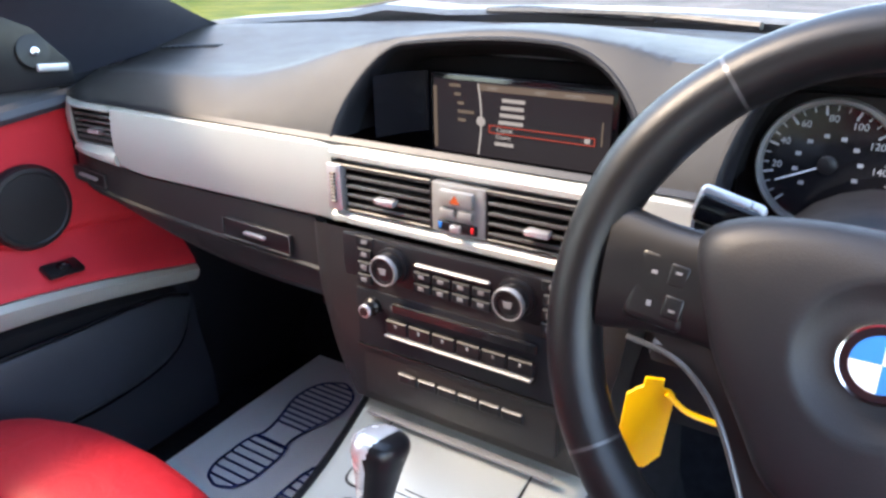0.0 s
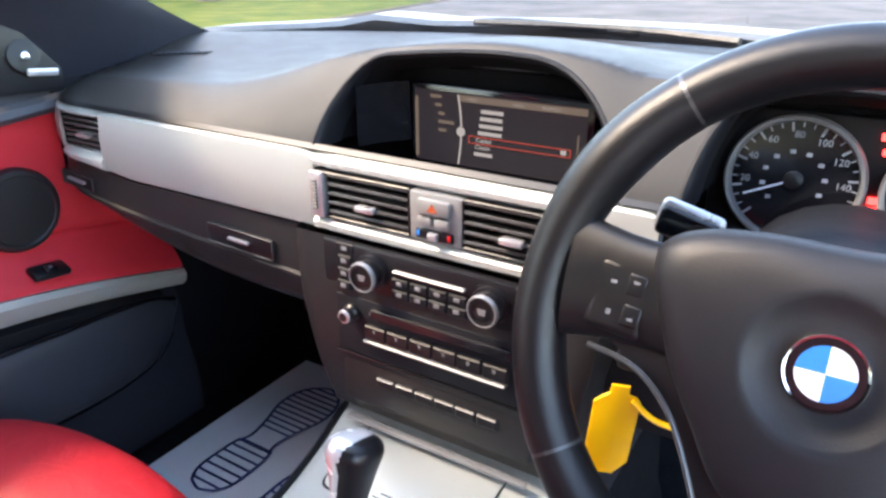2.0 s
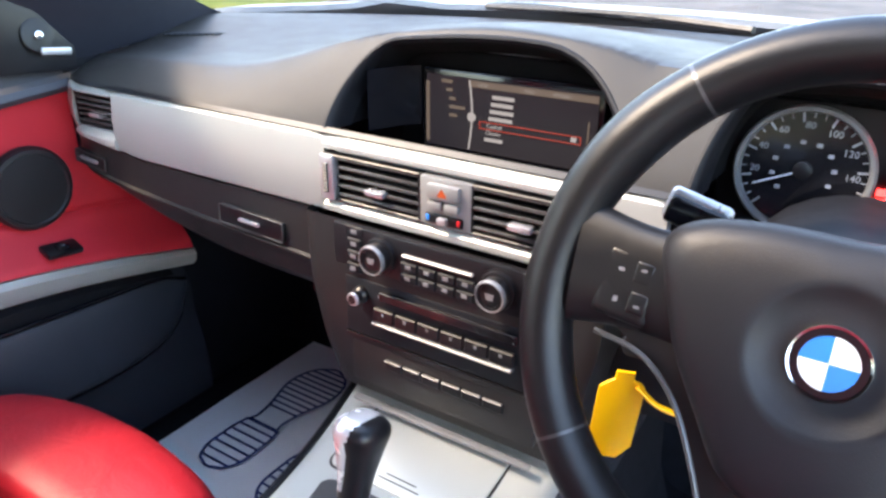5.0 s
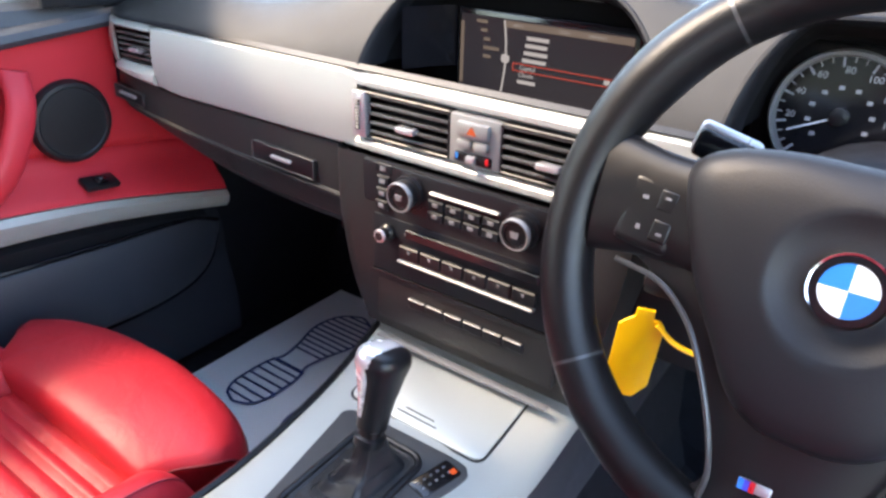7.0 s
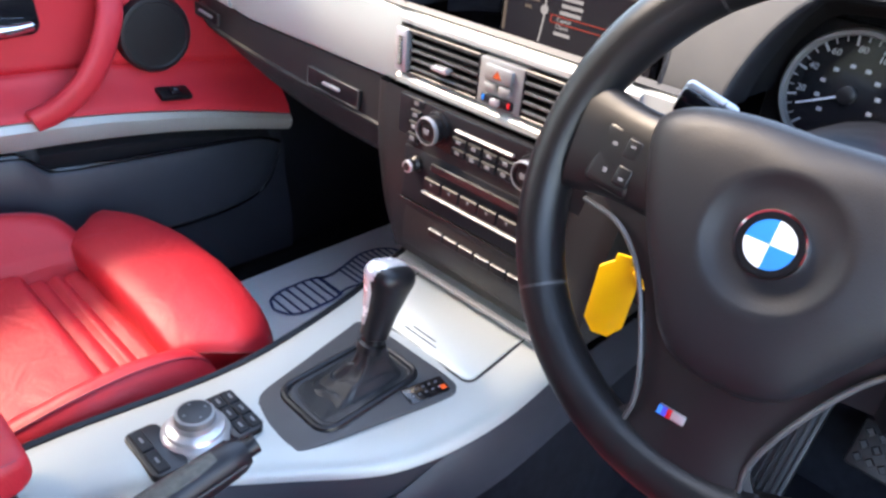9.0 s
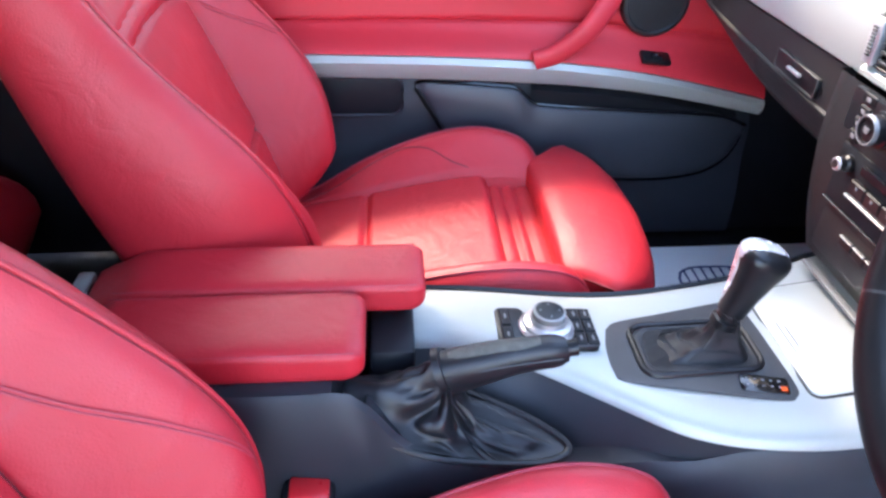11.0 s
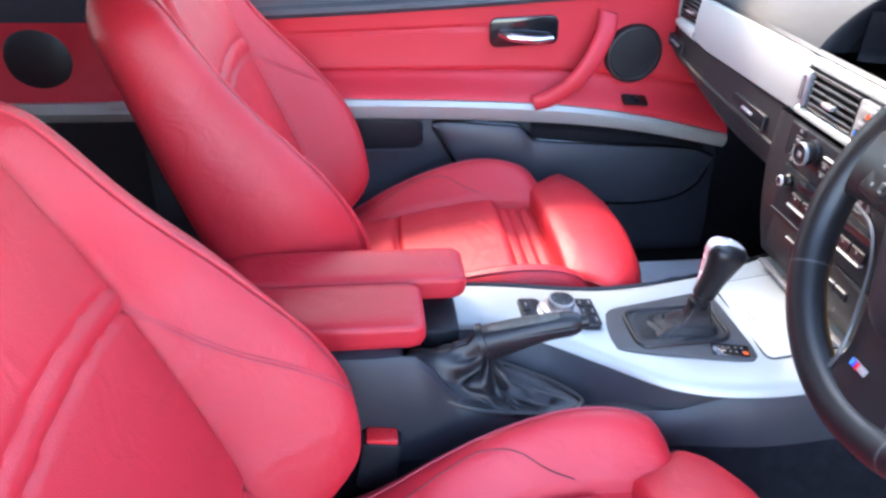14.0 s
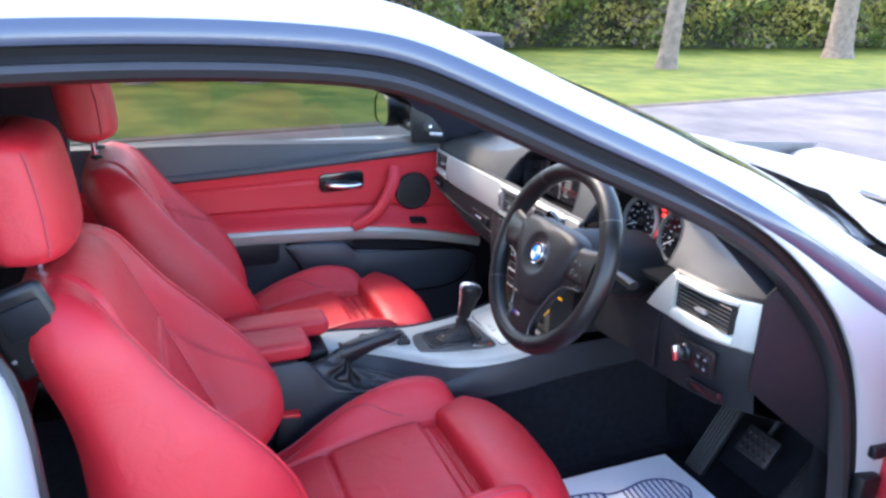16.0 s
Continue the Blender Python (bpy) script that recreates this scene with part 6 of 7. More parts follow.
    prof = [(-0.118, 0.360, 0.84), (-0.121, 0.400, 0.93), (-0.122, 0.438, 0.985), (-0.120, 0.4525, 1.0), (-0.112, 0.4595, 1.0), (-0.085, 0.4640, 1.0), (-0.050, 0.4640, 1.0), (-0.015, 0.4610, 1.0), (0.010, 0.4525, 1.0), (0.028, 0.438, 0.995), (0.038, 0.420, 0.985), (0.042, 0.400, 0.965), (0.040, 0.380, 0.945), (0.030, 0.362, 0.92), (0.0, 0.350, 0.88), (-0.11, 0.350, 0.84)]
    for c in np.sin(np.linspace(-math.pi / 2, math.pi / 2, 45)):
        a = abs(c)
        e = max(0.0, (a - 0.93) / 0.07)
        row = []
        for y, z, f in prof:
            far = c * inner < 0
            hw = 0.174 + (0.058 if far else 0.040) * ss(-0.125, -0.015, y)
            up_ = max(0.0, (z - 0.36) / 0.10)
            bow = 0.030 * a ** 2 + 0.026 * a ** 8
            row.append(Y3 + Vector((c * hw * f, y + 0.010 * ss(-0.08, 0.02, y) - bow * ss(-0.09, 0.03, y), z + 0.007 * (1 - a * a) * up_ - up_ * ((0.006 if far else 0.018) * a ** 3 + 0.008 * e ** 2) + 0.0012 * noise.noise((c * 5, y * 30, x0)))))
        P3.append(row)
    part("thigh_support", surf(P3, cu=True, cap=True), RED, t, "rounded red leather thigh support", angle=50)
    for row in (P3[0], P3[-1]):
        part("seam", tube(smooth_path(row[2:12], 30), 0.0016, 6), REDSEAM, t)
    part("seam", tube([row[11] + Vector((0, 0.0006, 0)) for row in P3[1:-1]], 0.0013, 6), REDSEAM, t)
    # headrest
    hy, hz = -0.822 + dy, head_z
    P4 = []
    for v in np.linspace(0, 1, 22):
        z = hz + 0.175 * v
        e = math.sqrt(max(0, 1 - max(0, abs(v - 0.5) * 2 - 0.72) ** 2 / 0.28 ** 2))
        row = []
        for a in np.linspace(0, 2 * math.pi, 44, endpoint=False):
            c, s = math.cos(a), math.sin(a)
            r = (abs(c) ** 3.6 + abs(s) ** 3.6) ** (-1 / 3.6)
            hw_ = (0.138 - 0.016 * v) * (0.80 + 0.20 * e)
            hd = 0.058 * (0.45 + 0.55 * e)
            row.append(Vector((x0 + hw_ * r * c, hy - 0.02 * v + hd * r * s - 0.010 * (c * r) ** 2 * (s > 0) + 0.006 * math.sin(v * 3) * (s > 0), z)))
        P4.append(row)
    hr = part("headrest", surf(P4, cu=True, cap=True), RED, t, "red leather headrest")
    q = [Vector(row[4]) + Vector((0.0006, 0.0006, 0)) for row in P4[2:-2]]
    part("piping", tube(q, 0.0016, 6), STITCH, hr)
    q = [Vector(row[18]) + Vector((-0.0006, 0.0006, 0)) for row in P4[2:-2]]
    part("piping", tube(q, 0.0016, 6), STITCH, hr)
    for s in (-1, 1):
        part("headrest_post", tube([Vector((x0 + s * 0.062, hy - 0.002, hz + 0.02)), Vector((x0 + s * 0.062, hy + 0.006, hz - 0.09))], 0.006, 12), CHROME, t, "chrome headrest post")
        part("post_guide", lathe([(0.014, 0), (0.014, 0.006), (0.009, 0.009), (0, 0.009)], 20, Matrix.Translation((x0 + s * 0.062, hy + 0.005, hz - 0.045 if hz > 0.96 else hz - 0.02))), BLACKSAT, t)
    part("seat_frame", rbox(x0, -0.37 + dy, 0.245, 0.42, 0.44, 0.09, 0.02), BLACK, t)
    for s in (-1, 1):
        part("seat_rail", rbox(x0 + s * 0.19, -0.33 + dy, 0.2, 0.03, 0.62, 0.03, 0.006), BLACKSAT, t)
    if switches:
        sw = part("release_panel", rbox(x0 - inner * 0.190, -0.825 + dy, 0.905, 0.024, 0.085, 0.125, 0.0115, 4, rot=(20, 0, 0)), BLACKSAT, t, "black release panel on the backrest shoulder")
        for k in range(2):
            part("button", rbox(x0 - inner * 0.203, -0.845 + dy + 0.022 * k, 0.868, 0.005, 0.006, 0.006, 0.002, rot=(20, 0, 0)), DULL, sw)
        part("lever", rbox(x0 - inner * 0.203, -0.825 + dy, 0.925, 0.010, 0.055, 0.045, 0.004, rot=(20, 0, 0)), BLACK, sw)
    return t


seat("passenger_seat", -0.385, 0.0, 1, "red leather sports seat with stitched bolsters, passenger side", 0.992, False)
seat("driver_seat", 0.385, -0.035, -1, "red leather sports seat with black shoulder panel, driver side", 0.965, True, drop=0.016, reach=0.040, low=0.045)

# rear bench
rs = thing("rear_bench", (0, -1.4, 0.2), "red leather rear bench in shade", "car seat")
for s in (-1, 1):
    Q = padded(Vector((s * 0.36, -1.62, 0.32)), Vector((0, 0.99, 0.12)), Vector((0, -0.12, 0.99)), 0.57, lambda q: 0.31, lambda q: 0.030 + 0.012 * q, lambda q, z: 0.050, 0.14, lambda q, u: 0.006 * math.exp(-((abs(u) - 0.6) / 0.03) ** 2), 40, 49, 0.45, 0.6, 0.07)
    part("cushion", surf(Q, cu=True, cap=True), RED, rs, "red leather rear cushion")
    Q = padded(Vector((s * 0.36, -1.46, 0.41)), Vector((0, -0.36, 0.933)), Vector((0, 0.933, 0.36)), 0.54, lambda q: 0.325 - 0.03 * q, lambda q: 0.05, lambda q, z: 0.09, 0.12, lambda q, u: 0.01 * math.exp(-((abs(u) - 0.6) / 0.03) ** 2), 40, 49, 0.45, 0.65, 0.10)
    part("backrest", surf(Q, cu=True, cap=True), RED, rs, "red leather rear backrest")


# ---------------- passenger door ----------------
door = thing("passenger_door", (-0.75, -0.2, 0.2), "closed passenger door with red panel, silver strip and black pocket", "car door")
DX = -0.722


def red_top(y):
    return interp(y, [-0.95, -0.67, -0.30, 0.19, 0.30], [0.768, 0.778, 0.798, 0.834, 0.845])


def strip_top(y):
    return interp(y, [-0.95, -0.50, -0.09, 0.14, 0.39, 0.46], [0.618, 0.616, 0.601, 0.572, 0.515, 0.495])


def strip_low(y):
    return interp(y, [-0.95, -0.50, -0.09, 0.14, 0.39, 0.46], [0.574, 0.572, 0.556, 0.532, 0.482, 0.466])


ys = np.linspace(-1.00, 0.372, 90)
# belt moulding
P = []
for y in np.linspace(-1.02, 0.27, 70):
    r, s = red_top(y), 0.897 - 0.022 * ss(-0.7, 0.2, y)
    P.append([(-0.765, y, s), (-0.745, y, s + 0.003), (-0.728, y, s - 0.006), (-0.722, y, (s * 0.5 + r * 0.5)), (-0.712, y, r + 0.026), (-0.700, y, r + 0.020), (-0.697, y, r + 0.010), (-0.704, y, r + 0.001), (-0.722, y, r)])
part("belt_moulding", surf(P), mat("dark_grey_moulding", (0.040, 0.043, 0.052), 0.5, var=0.1, scale=8, bump=0.3, bscale=800), door, "dark grey grained window moulding")
# upper red panel with a sewn recess line
P = []
for y in ys:
    a, b = red_top(y), strip_top(y)
    row = []
    for f in np.linspace(0, 1, 44):
        z = a + (b + 0.002 - a) * f
        x = DX - 0.006 * math.sin(f * math.pi) + 0.045 * ss(0.72, 1.0, f) ** 1.3 - 0.008 * math.exp(-((f - 0.72) / 0.018) ** 2)
        x -= 0.006 * math.exp(-((f - 0.24) / 0.022) ** 2) * ss(-0.19, -0.23, y)
        row.append((x, y, z))
    P.append(row)
part("red_panel", surf(P), RED_DOOR, door, "red leatherette door panel")
P = [[(DX + 0.030, y, strip_top(y) + 0.001), (DX + 0.047, y, strip_top(y)), (DX + 0.053, y, strip_top(y) * 0.75 + strip_low(y) * 0.25), (DX + 0.048, y, strip_top(y) * 0.3 + strip_low(y) * 0.7), (DX + 0.038, y, strip_low(y)), (DX + 0.01, y, strip_low(y) - 0.002)] for y in ys]
part("silver_strip", surf(P), ALU, door, "satin aluminium door strip")
part("outer_skin", rbox(-0.80, -0.27, 0.54, 0.05, 1.50, 0.68, 0.02), PAINT, door, "white painted outer skin")
# lower black panel
P = []
for y in ys:
    a = strip_low(y)
    row = []
    for f in np.linspace(0, 1, 16):
        z = a + (0.21 - a) * f
        row.append((DX + 0.02 - 0.018 * math.exp(-(f / 0.10) ** 2) + 0.022 * ss(0.30, 0.75, f), y, z))
    P.append(row)
DOORPL = mat("slate_door_plastic", (0.021, 0.0235, 0.031), 0.5, var=0.1, scale=8, bump=0.25, bscale=700, kind="grain", spec=0.35)
part("lower_panel", surf(P), DOORPL, door, "black door lower panel")


def pocket_top(y):
    return interp(y, [-0.318, -0.30, -0.135, -0.118, -0.10, -0.085, 0.10, 0.30, 0.36], [0.548, 0.556, 0.547, 0.540, 0.522, 0.512, 0.497, 0.478, 0.452])


def pocket_low(y):
    return interp(y, [-0.318, -0.29, -0.255, -0.20, -0.10, 0.10, 0.26, 0.33, 0.36], [0.544, 0.500, 0.445, 0.400, 0.368, 0.346, 0.350, 0.384, 0.446])


# map pocket: a proud flap with a dark gap round it and a gripping notch along its upper edge
P, rim_ = [], [[], []]
for y in np.linspace(-0.318, 0.36, 60):
    t = (y + 0.318) / 0.678
    top, low_ = pocket_top(y), pocket_low(y)
    o = 0.026 + 0.026 * math.sin(max(0, min(1, t)) * math.pi) ** 0.5
    P.append([(DX + 0.006, y, top - 0.001), (DX + o * 0.92, y, top), (DX + o, y, top - 0.006), (DX + o * 1.04, y, top * 0.7 + low_ * 0.3), (DX + o * 1.06, y, (top + low_) / 2), (DX + o, y, low_ + 0.012), (DX + o * 0.86, y, low_ + 0.003), (DX + 0.006, y, low_)])
    rim_[0].append(Vector((DX + o * 0.80, y, top + 0.003)))
    rim_[1].append(Vector((DX + o * 0.72, y, low_ - 0.003)))
part("map_pocket", surf(P), mat("smooth_dark_plastic", (0.031, 0.035, 0.045), 0.45, var=0.1, scale=8, bump=0.2, bscale=700), door, "dark plastic map pocket")
part("pocket_gap", tube(rim_[0] + rim_[1][::-1], 0.0042, 6, closed=True), GLOSS, door, "dark gap round the map pocket")
# black sheet over the notch: the shade inside it is put into the colour
P = [[(DX + 0.010, y, pocket_top(y) + 0.001), (DX + 0.030, y, pocket_top(y) + 0.001), (DX + 0.034, y, strip_low(y) - 0.016), (DX + 0.020, y, strip_low(y) - 0.006)] for y in np.linspace(-0.095, 0.33, 24)]
part("notch_shade", surf(P), BLACK, door, "dark sheet for the shade in the gripping notch")
RMX = Matrix.Translation((DX + 0.030, -0.425, 0.530)) @ Matrix.Rotation(radians(90), 4, "Y") @ Matrix.Rotation(radians(90), 4, "Z")
part("pocket_recess", prism(rrect(0.158, 0.072, 0.020), 0.012, 0.003, m=RMX), BLACK, door, "small dark tray")
part("recess_rim", tube([RMX @ Vector((x, y, 0.001)) for x, y in rrect(0.162, 0.076, 0.022)], 0.003, 6, closed=True), DOORPL, door)
# speaker
m = Matrix.Translation((DX + 0.000, 0.130, 0.700)) @ Matrix.Rotation(radians(90), 4, "Y")
sp = part("speaker", lathe([(0.064, 0.0), (0.064, 0.008), (0.061, 0.013), (0.055, 0.014), (0.053, 0.012), (0, 0.0135)], 48, m), RUBBER, door, "round black speaker grille")
part("grille_ring", lathe([(0.0655, 0), (0.0655, 0.006), (0.0635, 0.009)], 48, m), BLACKSAT, sp)
# grip
q = smooth_path([(DX + 0.004, 0.060, 0.792), (DX + 0.040, 0.045, 0.745), (DX + 0.060, 0.00, 0.672), (DX + 0.055, -0.055, 0.622), (DX + 0.048, -0.098, 0.604)], 26)
P = []
for i, p in enumerate(q):
    f = i / 26
    d = (q[min(i + 1, 26)] - q[max(i - 1, 0)]).normalized()
    n = Vector((1, 0, 0))
    s = d.cross(n).normalized()
    hw, hd = 0.018 + 0.004 * (1 - f), 0.012
    P.append([p + s * (hw * (abs(math.cos(a)) ** 0.7) * (1 if math.cos(a) > 0 else -1)) + n * (hd * math.sin(a)) for a in np.linspace(0, 2 * math.pi, 18, endpoint=False)])
part("door_pull", surf(P, cu=True, cap=True), RED_DOOR, door, "curved red door pull")
# handle
hp = part("handle_recess", prism(rrect(0.150, 0.062, 0.016), 0.008, 0.002, m=Matrix.Translation((DX + 0.006, -0.122, 0.750)) @ Matrix.Rotation(radians(90), 4, "Y") @ Matrix.Rotation(radians(93), 4, "Z")), GLOSS, door, "black handle recess")
part("lever", tube(smooth_path([(DX + 0.012, -0.178, 0.748), (DX + 0.022, -0.15, 0.742), (DX + 0.024, -0.10, 0.737), (DX + 0.014, -0.062, 0.738)], 14), lambda f: 0.0085 + 0.002 * math.sin(f * math.pi), 12, flat=0.9), CHROME, hp, "chrome door handle")
part("window_switch", rbox(DX + 0.036, 0.138, 0.6035, 0.03, 0.058, 0.010, 0.003, rot=(-7, 22, 0)), BLACKSAT, door)
part("switch_rocker", rbox(DX + 0.041, 0.138, 0.6085, 0.016, 0.020, 0.008, 0.003, rot=(-7, 22, 0)), GLOSS, door)
part("switch_mark", rbox(DX + 0.043, 0.138, 0.6127, 0.003, 0.006, 0.0006, 0, rot=(-7, 22, 0)), PRINT, door, smooth=False)
# window glass and tweeter sail
P = [[(-0.745 + 0.115 * (z - 0.89) / 0.31, y, z) for y in np.linspace(-0.95, 0.22, 12)] for z in np.linspace(0.87, 1.20, 8)]
P = [[(x, y - 0.0 if z < 0.9 else min(y, 0.22 - (z - 0.9) * 0.9), z) for x, y, z in row] for row in P]
wg = part("window_glass", surf(P), SIDEGLASS, door)
wg.visible_shadow = False
sail = prism([(0.235, 0.868), (0.235, 0.90), (0.17, 0.975), (0.115, 1.00), (0.115, 0.872)], 0.012, 0.003, m=Matrix(((0, 0, 1, -0.700), (1, 0, 0, 0), (0, 1, 0, 0), (0, 0, 0, 1))))
sl = part("tweeter_panel", sail, BLACKSAT, door, "black triangular tweeter panel")
m = Matrix.Translation((-0.699, 0.180, 0.923)) @ Matrix.Rotation(radians(80), 4, "Y")
part("tweeter", lathe([(0.024, 0), (0.024, 0.003), (0.021, 0.004), (0.010, 0.002), (0, 0.006)], 28, m), BLACKSAT, sl)
part("tweeter_cap", lathe([(0.007, 0), (0.006, 0.007), (0, 0.009)], 16, m), CHROME, sl)
part("tweeter_plate", rbox(-0.6915, 0.200, 0.899, 0.005, 0.046, 0.011, 0.002, rot=(-6, 0, 0)), SILVER, sl)
# outside mirror
mir = thing("door_mirror", (-0.90, 0.12, 0.95), "black-framed oval door mirror outside the window", "mirror")
def mirror_ring(s, y):
    return [Vector((-0.915 + 0.085 * s * (abs(math.cos(a)) ** 0.75) * (1 if math.cos(a) > 0 else -1), y, 0.955 + 0.058 * s * (abs(math.sin(a)) ** 0.75) * (1 if math.sin(a) > 0 else -1))) for a in np.linspace(0, 2 * math.pi, 32, endpoint=False)]
part("housing", surf([mirror_ring(0.94, 0.075), mirror_ring(1.0, 0.08), mirror_ring(1.03, 0.10), mirror_ring(0.95, 0.15), mirror_ring(0.6, 0.19), mirror_ring(0.05, 0.20)], cu=True), BLACKSAT, mir)
part("glass", surf([mirror_ring(0.94, 0.078), mirror_ring(0.02, 0.078)], cu=True), mat("mirror_silver", (0.85, 0.87, 0.88), 0.02, metal=1.0, var=0.0, rvar=0.01), mir, "mirror glass")
part("stem", rbox(-0.80, 0.15, 0.915, 0.12, 0.06, 0.03, 0.01), BLACKSAT, mir)
# rear side panel
rp = thing("rear_side_panel", (-0.70, -1.3, 0.6), "red rear side trim with silver strip and speaker", "side trim")
yr = np.linspace(-0.95, -2.0, 24)
part("upper", surf([[(-0.715 + 0.02 * (-0.96 - y), y, 0.91), (-0.70, y, 0.85), (-0.70, y, 0.775)] for y in yr]), PILLAR, rp)
part("red_trim", surf([[(-0.700, y, 0.775), (-0.712, y, 0.70), (-0.700, y, 0.64), (-0.680, y, 0.615)] for y in yr]), RED_DOOR, rp)
part("strip", surf([[(-0.690, y, 0.618), (-0.674, y, 0.616), (-0.668, y, 0.595), (-0.690, y, 0.570)] for y in yr[:10]]), ALU, rp)
part("lower", surf([[(-0.69, y, 0.572), (-0.68, y, 0.4), (-0.67, y, 0.2)] for y in yr]), BLACK, rp)
part("speaker", lathe([(0.065, 0), (0.065, 0.008), (0.058, 0.012), (0, 0.012)], 40, Matrix.Translation((-0.712, -1.13, 0.70)) @ Matrix.Rotation(radians(90), 4, "Y")), RUBBER, rp)
# the same lining, unseen, behind the driver's door opening, added to cut bounced light
yd = np.linspace(-1.04, -2.0, 12)
ro = thing("rear_side_panel", (0.70, -1.5, 0.6), "unseen dark rear side trim with red upper part", "side trim")
part("upper", surf([[(0.715, y, 0.91), (0.70, y, 0.85), (0.70, y, 0.775)] for y in yd]), PILLAR, ro)
part("red_trim", surf([[(0.700, y, 0.775), (0.712, y, 0.70), (0.700, y, 0.64), (0.680, y, 0.615)] for y in yd]), RED_DOOR, ro)
part("lower", surf([[(0.682, y, 0.614), (0.68, y, 0.4), (0.67, y, 0.18)] for y in yd]), BLACK, ro)
bg = part("belt_guide", rbox(-0.688, -1.035, 0.865, 0.020, 0.055, 0.070, 0.006), BLACKSAT, rp, "black belt guide")
part("guide_slot", rbox(-0.676, -1.032, 0.866, 0.004, 0.020, 0.040, 0.0015), CHROME, bg, "chrome slot")
for side in (-1, 1):
    part("rear_pillar", surf([[(side * (0.69 - 0.1 * (z - 0.9) / 0.3), y, z) for z in np.linspace(0.9, 1.22, 5)] for y in np.linspace(-1.55, -2.0, 6)]), PILLAR, car)
    part("belt_pillar", rbox(side * 0.665, -1.13 if side < 0 else -1.21, 1.06, 0.05, 0.48, 0.36, 0.015, rot=(-8, side * -16, 0)), PILLAR, car)
    qg = part("quarter_window", surf([[(side * (0.72 - 0.11 * (z - 0.9) / 0.3), y, z) for y in np.linspace(-1.06, -1.55, 6)] for z in np.linspace(0.90, 1.19, 4)]), DARKGLASS, car)

sb = thing("seat_belt", (-0.50, -1.35, 0.40), "black rear seat belt webbing lying on the bench", "seat belt")
q = smooth_path([(-0.515, -1.50, 0.80), (-0.535, -1.43, 0.70), (-0.575, -1.37, 0.55), (-0.615, -1.335, 0.42)], 16)
part("webbing", surf([[p + Vector((0.030 * u, 0.010, 0)) for u in (-1, -0.5, 0.5, 1)] for p in q], thick=0.003), BLACKSAT, sb)
part("guide", rbox(-0.515, -1.49, 0.80, 0.06, 0.02, 0.03, 0.006, rot=(-20, 0, 0)), BLACKSAT, sb)

q = smooth_path([(0.805, -0.80, 0.24), (0.805, -0.845, 0.50), (0.80, -0.865, 0.76), (0.765, -0.885, 0.92), (0.715, -0.97, 0.985), (0.68, -1.06, 1.02)], 30)
part("rear_aperture", tube(q, 0.030, 12), PAINT, car, "white painted rear edge of the door opening")
part("aperture_seal", tube([p + Vector((-0.022, 0.022, 0.004)) for p in q], 0.012, 8), RUBBER, car, "black rubber door seal")

# driver's door, swung open
dd = thing("driver_door", (0.80, 0.62, 0.3), "open driver door with red panel and white skin", "car door")
part("red_panel", rbox(0.03, -0.55, 0.62, 0.05, 1.10, 0.38, 0.02, m=Matrix.Translation((0.79, 0.60, 0)) @ Matrix.Rotation(radians(66), 4, "Z") @ Matrix.Translation((-0.06, 0, 0))), RED_DOOR, dd)
part("lower_panel", rbox(0.03, -0.55, 0.335, 0.06, 1.10, 0.18, 0.02, m=Matrix.Translation((0.79, 0.60, 0)) @ Matrix.Rotation(radians(66), 4, "Z") @ Matrix.Translation((-0.06, 0, 0))), BLACK, dd)
part("outer_skin", rbox(0.09, -0.56, 0.58, 0.06, 1.16, 0.66, 0.025, m=Matrix.Translation((0.79, 0.60, 0)) @ Matrix.Rotation(radians(66), 4, "Z") @ Matrix.Translation((-0.06, 0, 0))), PAINT, dd)

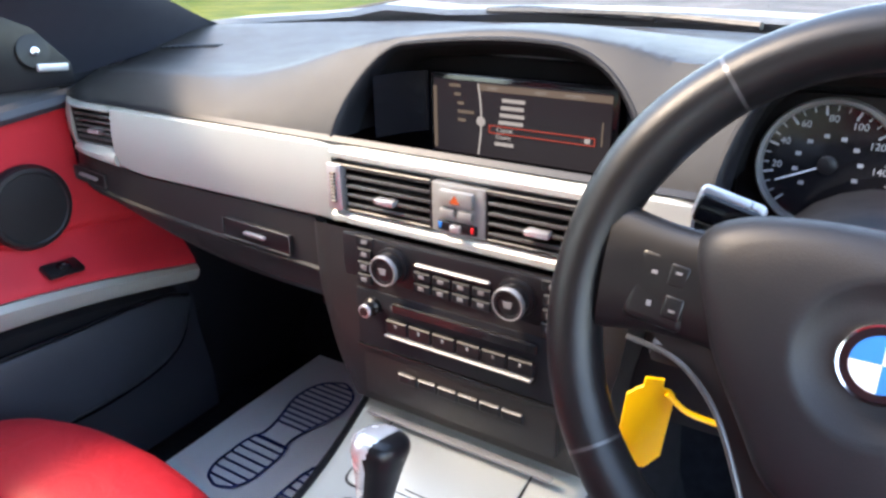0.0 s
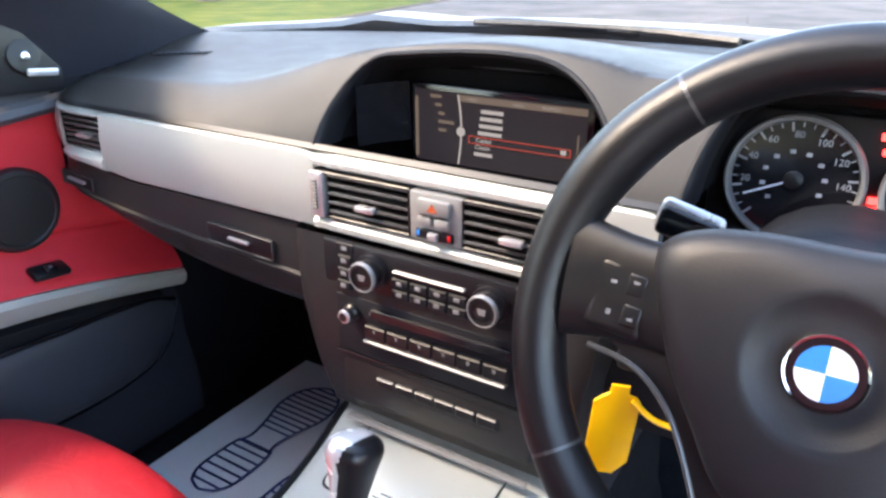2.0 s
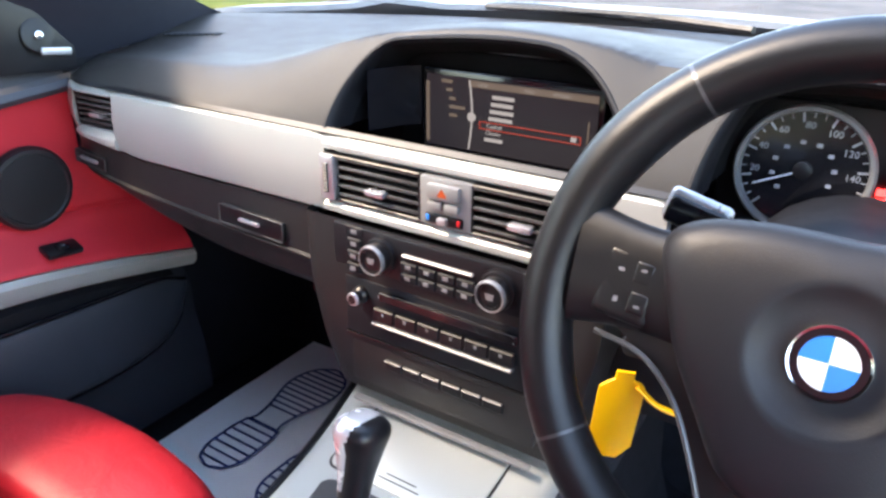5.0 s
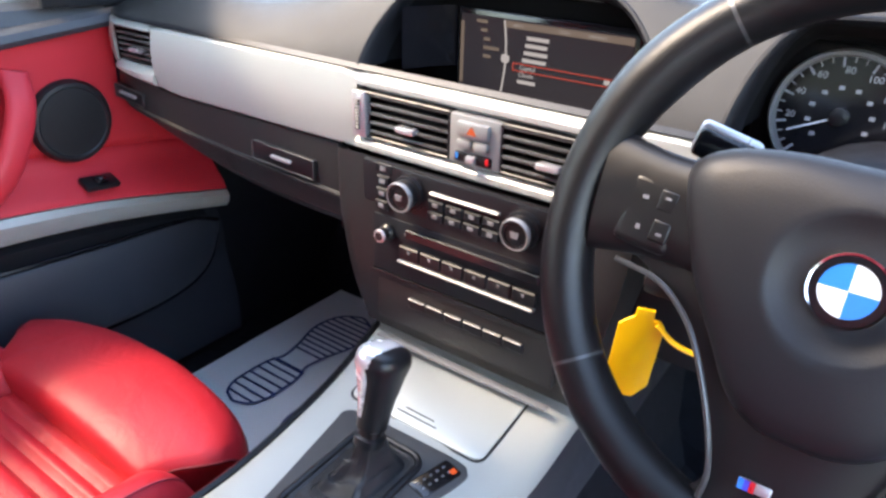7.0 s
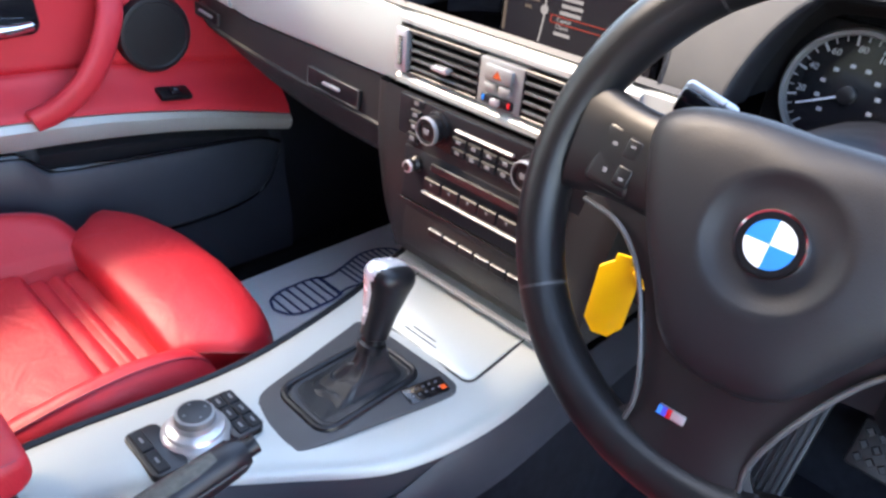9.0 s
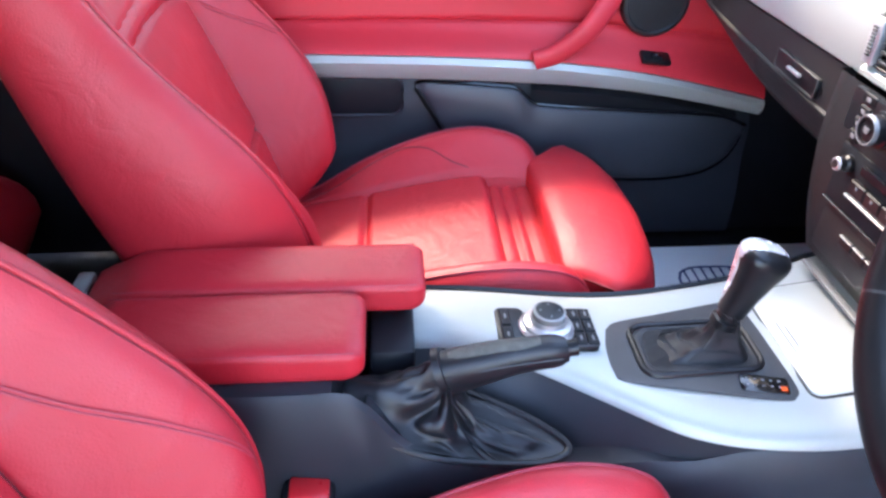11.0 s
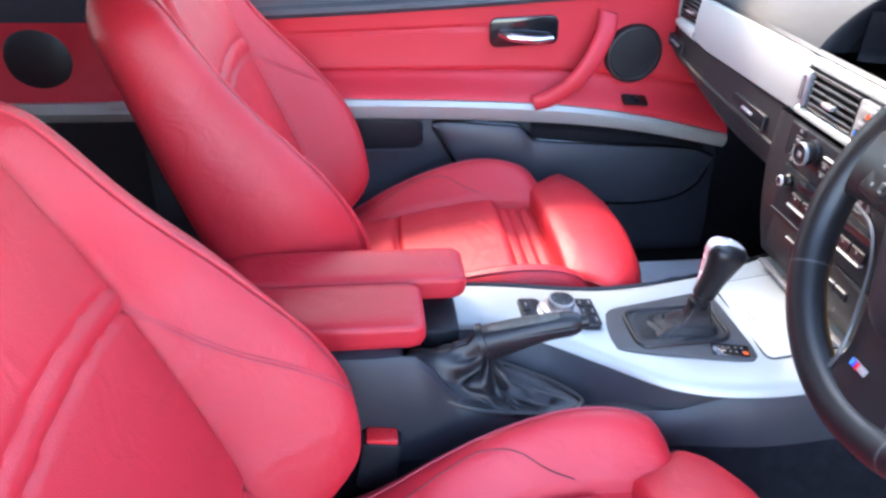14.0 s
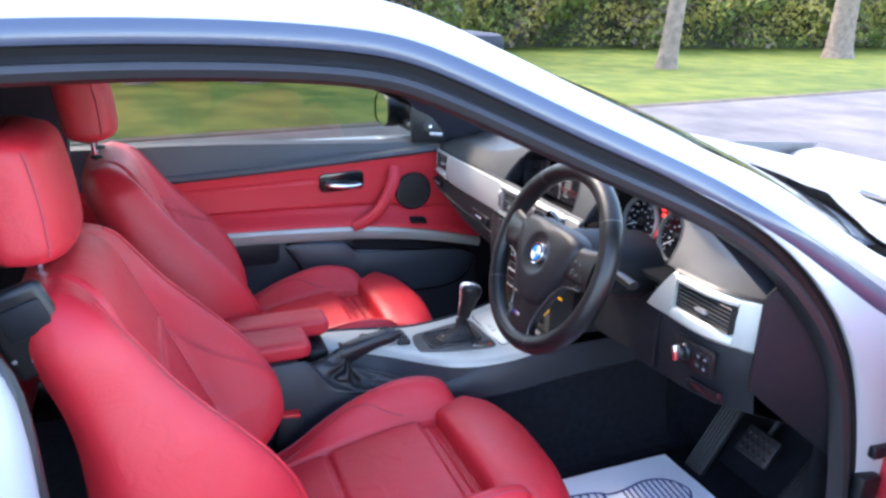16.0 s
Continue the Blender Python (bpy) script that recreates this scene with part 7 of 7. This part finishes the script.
# ---------------- paper mats ----------------
def foot(x0, y0, rot, z, k, parent):
    """A printed shoe sole: outline and bars, k times life size."""
    m = Matrix.Translation((x0, y0, z)) @ Matrix.Rotation(radians(rot), 4, "Z") @ Matrix.Scale(k, 4)

    def half(y):
        return interp(y, [-0.145, -0.138, -0.115, -0.08, -0.045, -0.02, 0.02, 0.07, 0.11, 0.135, 0.148], [0.004, 0.022, 0.036, 0.038, 0.036, 0.026, 0.032, 0.047, 0.044, 0.028, 0.004])

    yy = np.linspace(-0.145, 0.148, 40)
    ring = [m @ Vector((half(y), y, 0.001)) for y in yy] + [m @ Vector((-half(y), y, 0.001)) for y in yy[::-1]]
    part("sole_outline", tube(ring, 0.0024 * k, 5, flat=0.3, closed=True), BLUEINK, parent)
    for y in list(np.arange(-0.130, -0.03, 0.0165)) + list(np.arange(0.012, 0.146, 0.0125)):
        part("sole_bar", rbox(0, y, 0.001, 2 * half(y), 0.0034, 0.0008, 0, m=m), BLUEINK, parent, smooth=False)
    part("sole_bar", rbox(0, -0.034, 0.001, 2 * half(-0.045), 0.0034, 0.0008, 0, m=m), BLUEINK, parent, smooth=False)


def paper_mat(name, x0, x1, y0, y1, z0, label, feet, skew=0.0):
    t = thing(name, ((x0 + x1) / 2, (y0 + y1) / 2, z0), label, "paper mat", "paper floor mats")
    P = [[(x + skew * (y - y0), y, z0 + 0.0015 * noise.noise((x * 9, y * 9, 0))) for x in np.linspace(x0, x1, 16)] for y in np.linspace(y0, y1, 20)]
    part("sheet", surf(P, thick=0.001), PAPER, t, "creased white paper")
    for fx, fy, fr_ in feet:
        foot(fx, fy, fr_, z0 + 0.003, 1.2, t)
    cu = bpy.data.curves.new("text", "FONT")
    cu.body, cu.size, cu.shear, cu.extrude = "Thank you", 0.040, 0.35, 0.0002
    ob = bpy.data.objects.new("tmp", cu)
    scene.collection.objects.link(ob)
    me = bpy.data.meshes.new_from_object(ob.evaluated_get(bpy.context.evaluated_depsgraph_get()))
    bpy.data.objects.remove(ob)
    bm = bmesh.new()
    bm.from_mesh(me)
    bm.transform(Matrix.Translation((x0 + 0.055, y0 + 0.142, z0 + 0.0035)))
    part("lettering", bm, BLUEINK, t, smooth=False)
    return t


pm = paper_mat("floor_mat_passenger", -0.640, -0.17, -0.02, 0.645, 0.197, "white paper mat with blue printed shoe soles", [(-0.512, 0.385, 0), (-0.355, 0.370, 0)])
pm = paper_mat("floor_mat_driver", 0.275, 0.72, -0.10, 0.495, 0.197, "white paper mat with blue printed shoe soles", [(0.402, 0.275, -6), (0.57, 0.275, -2)])
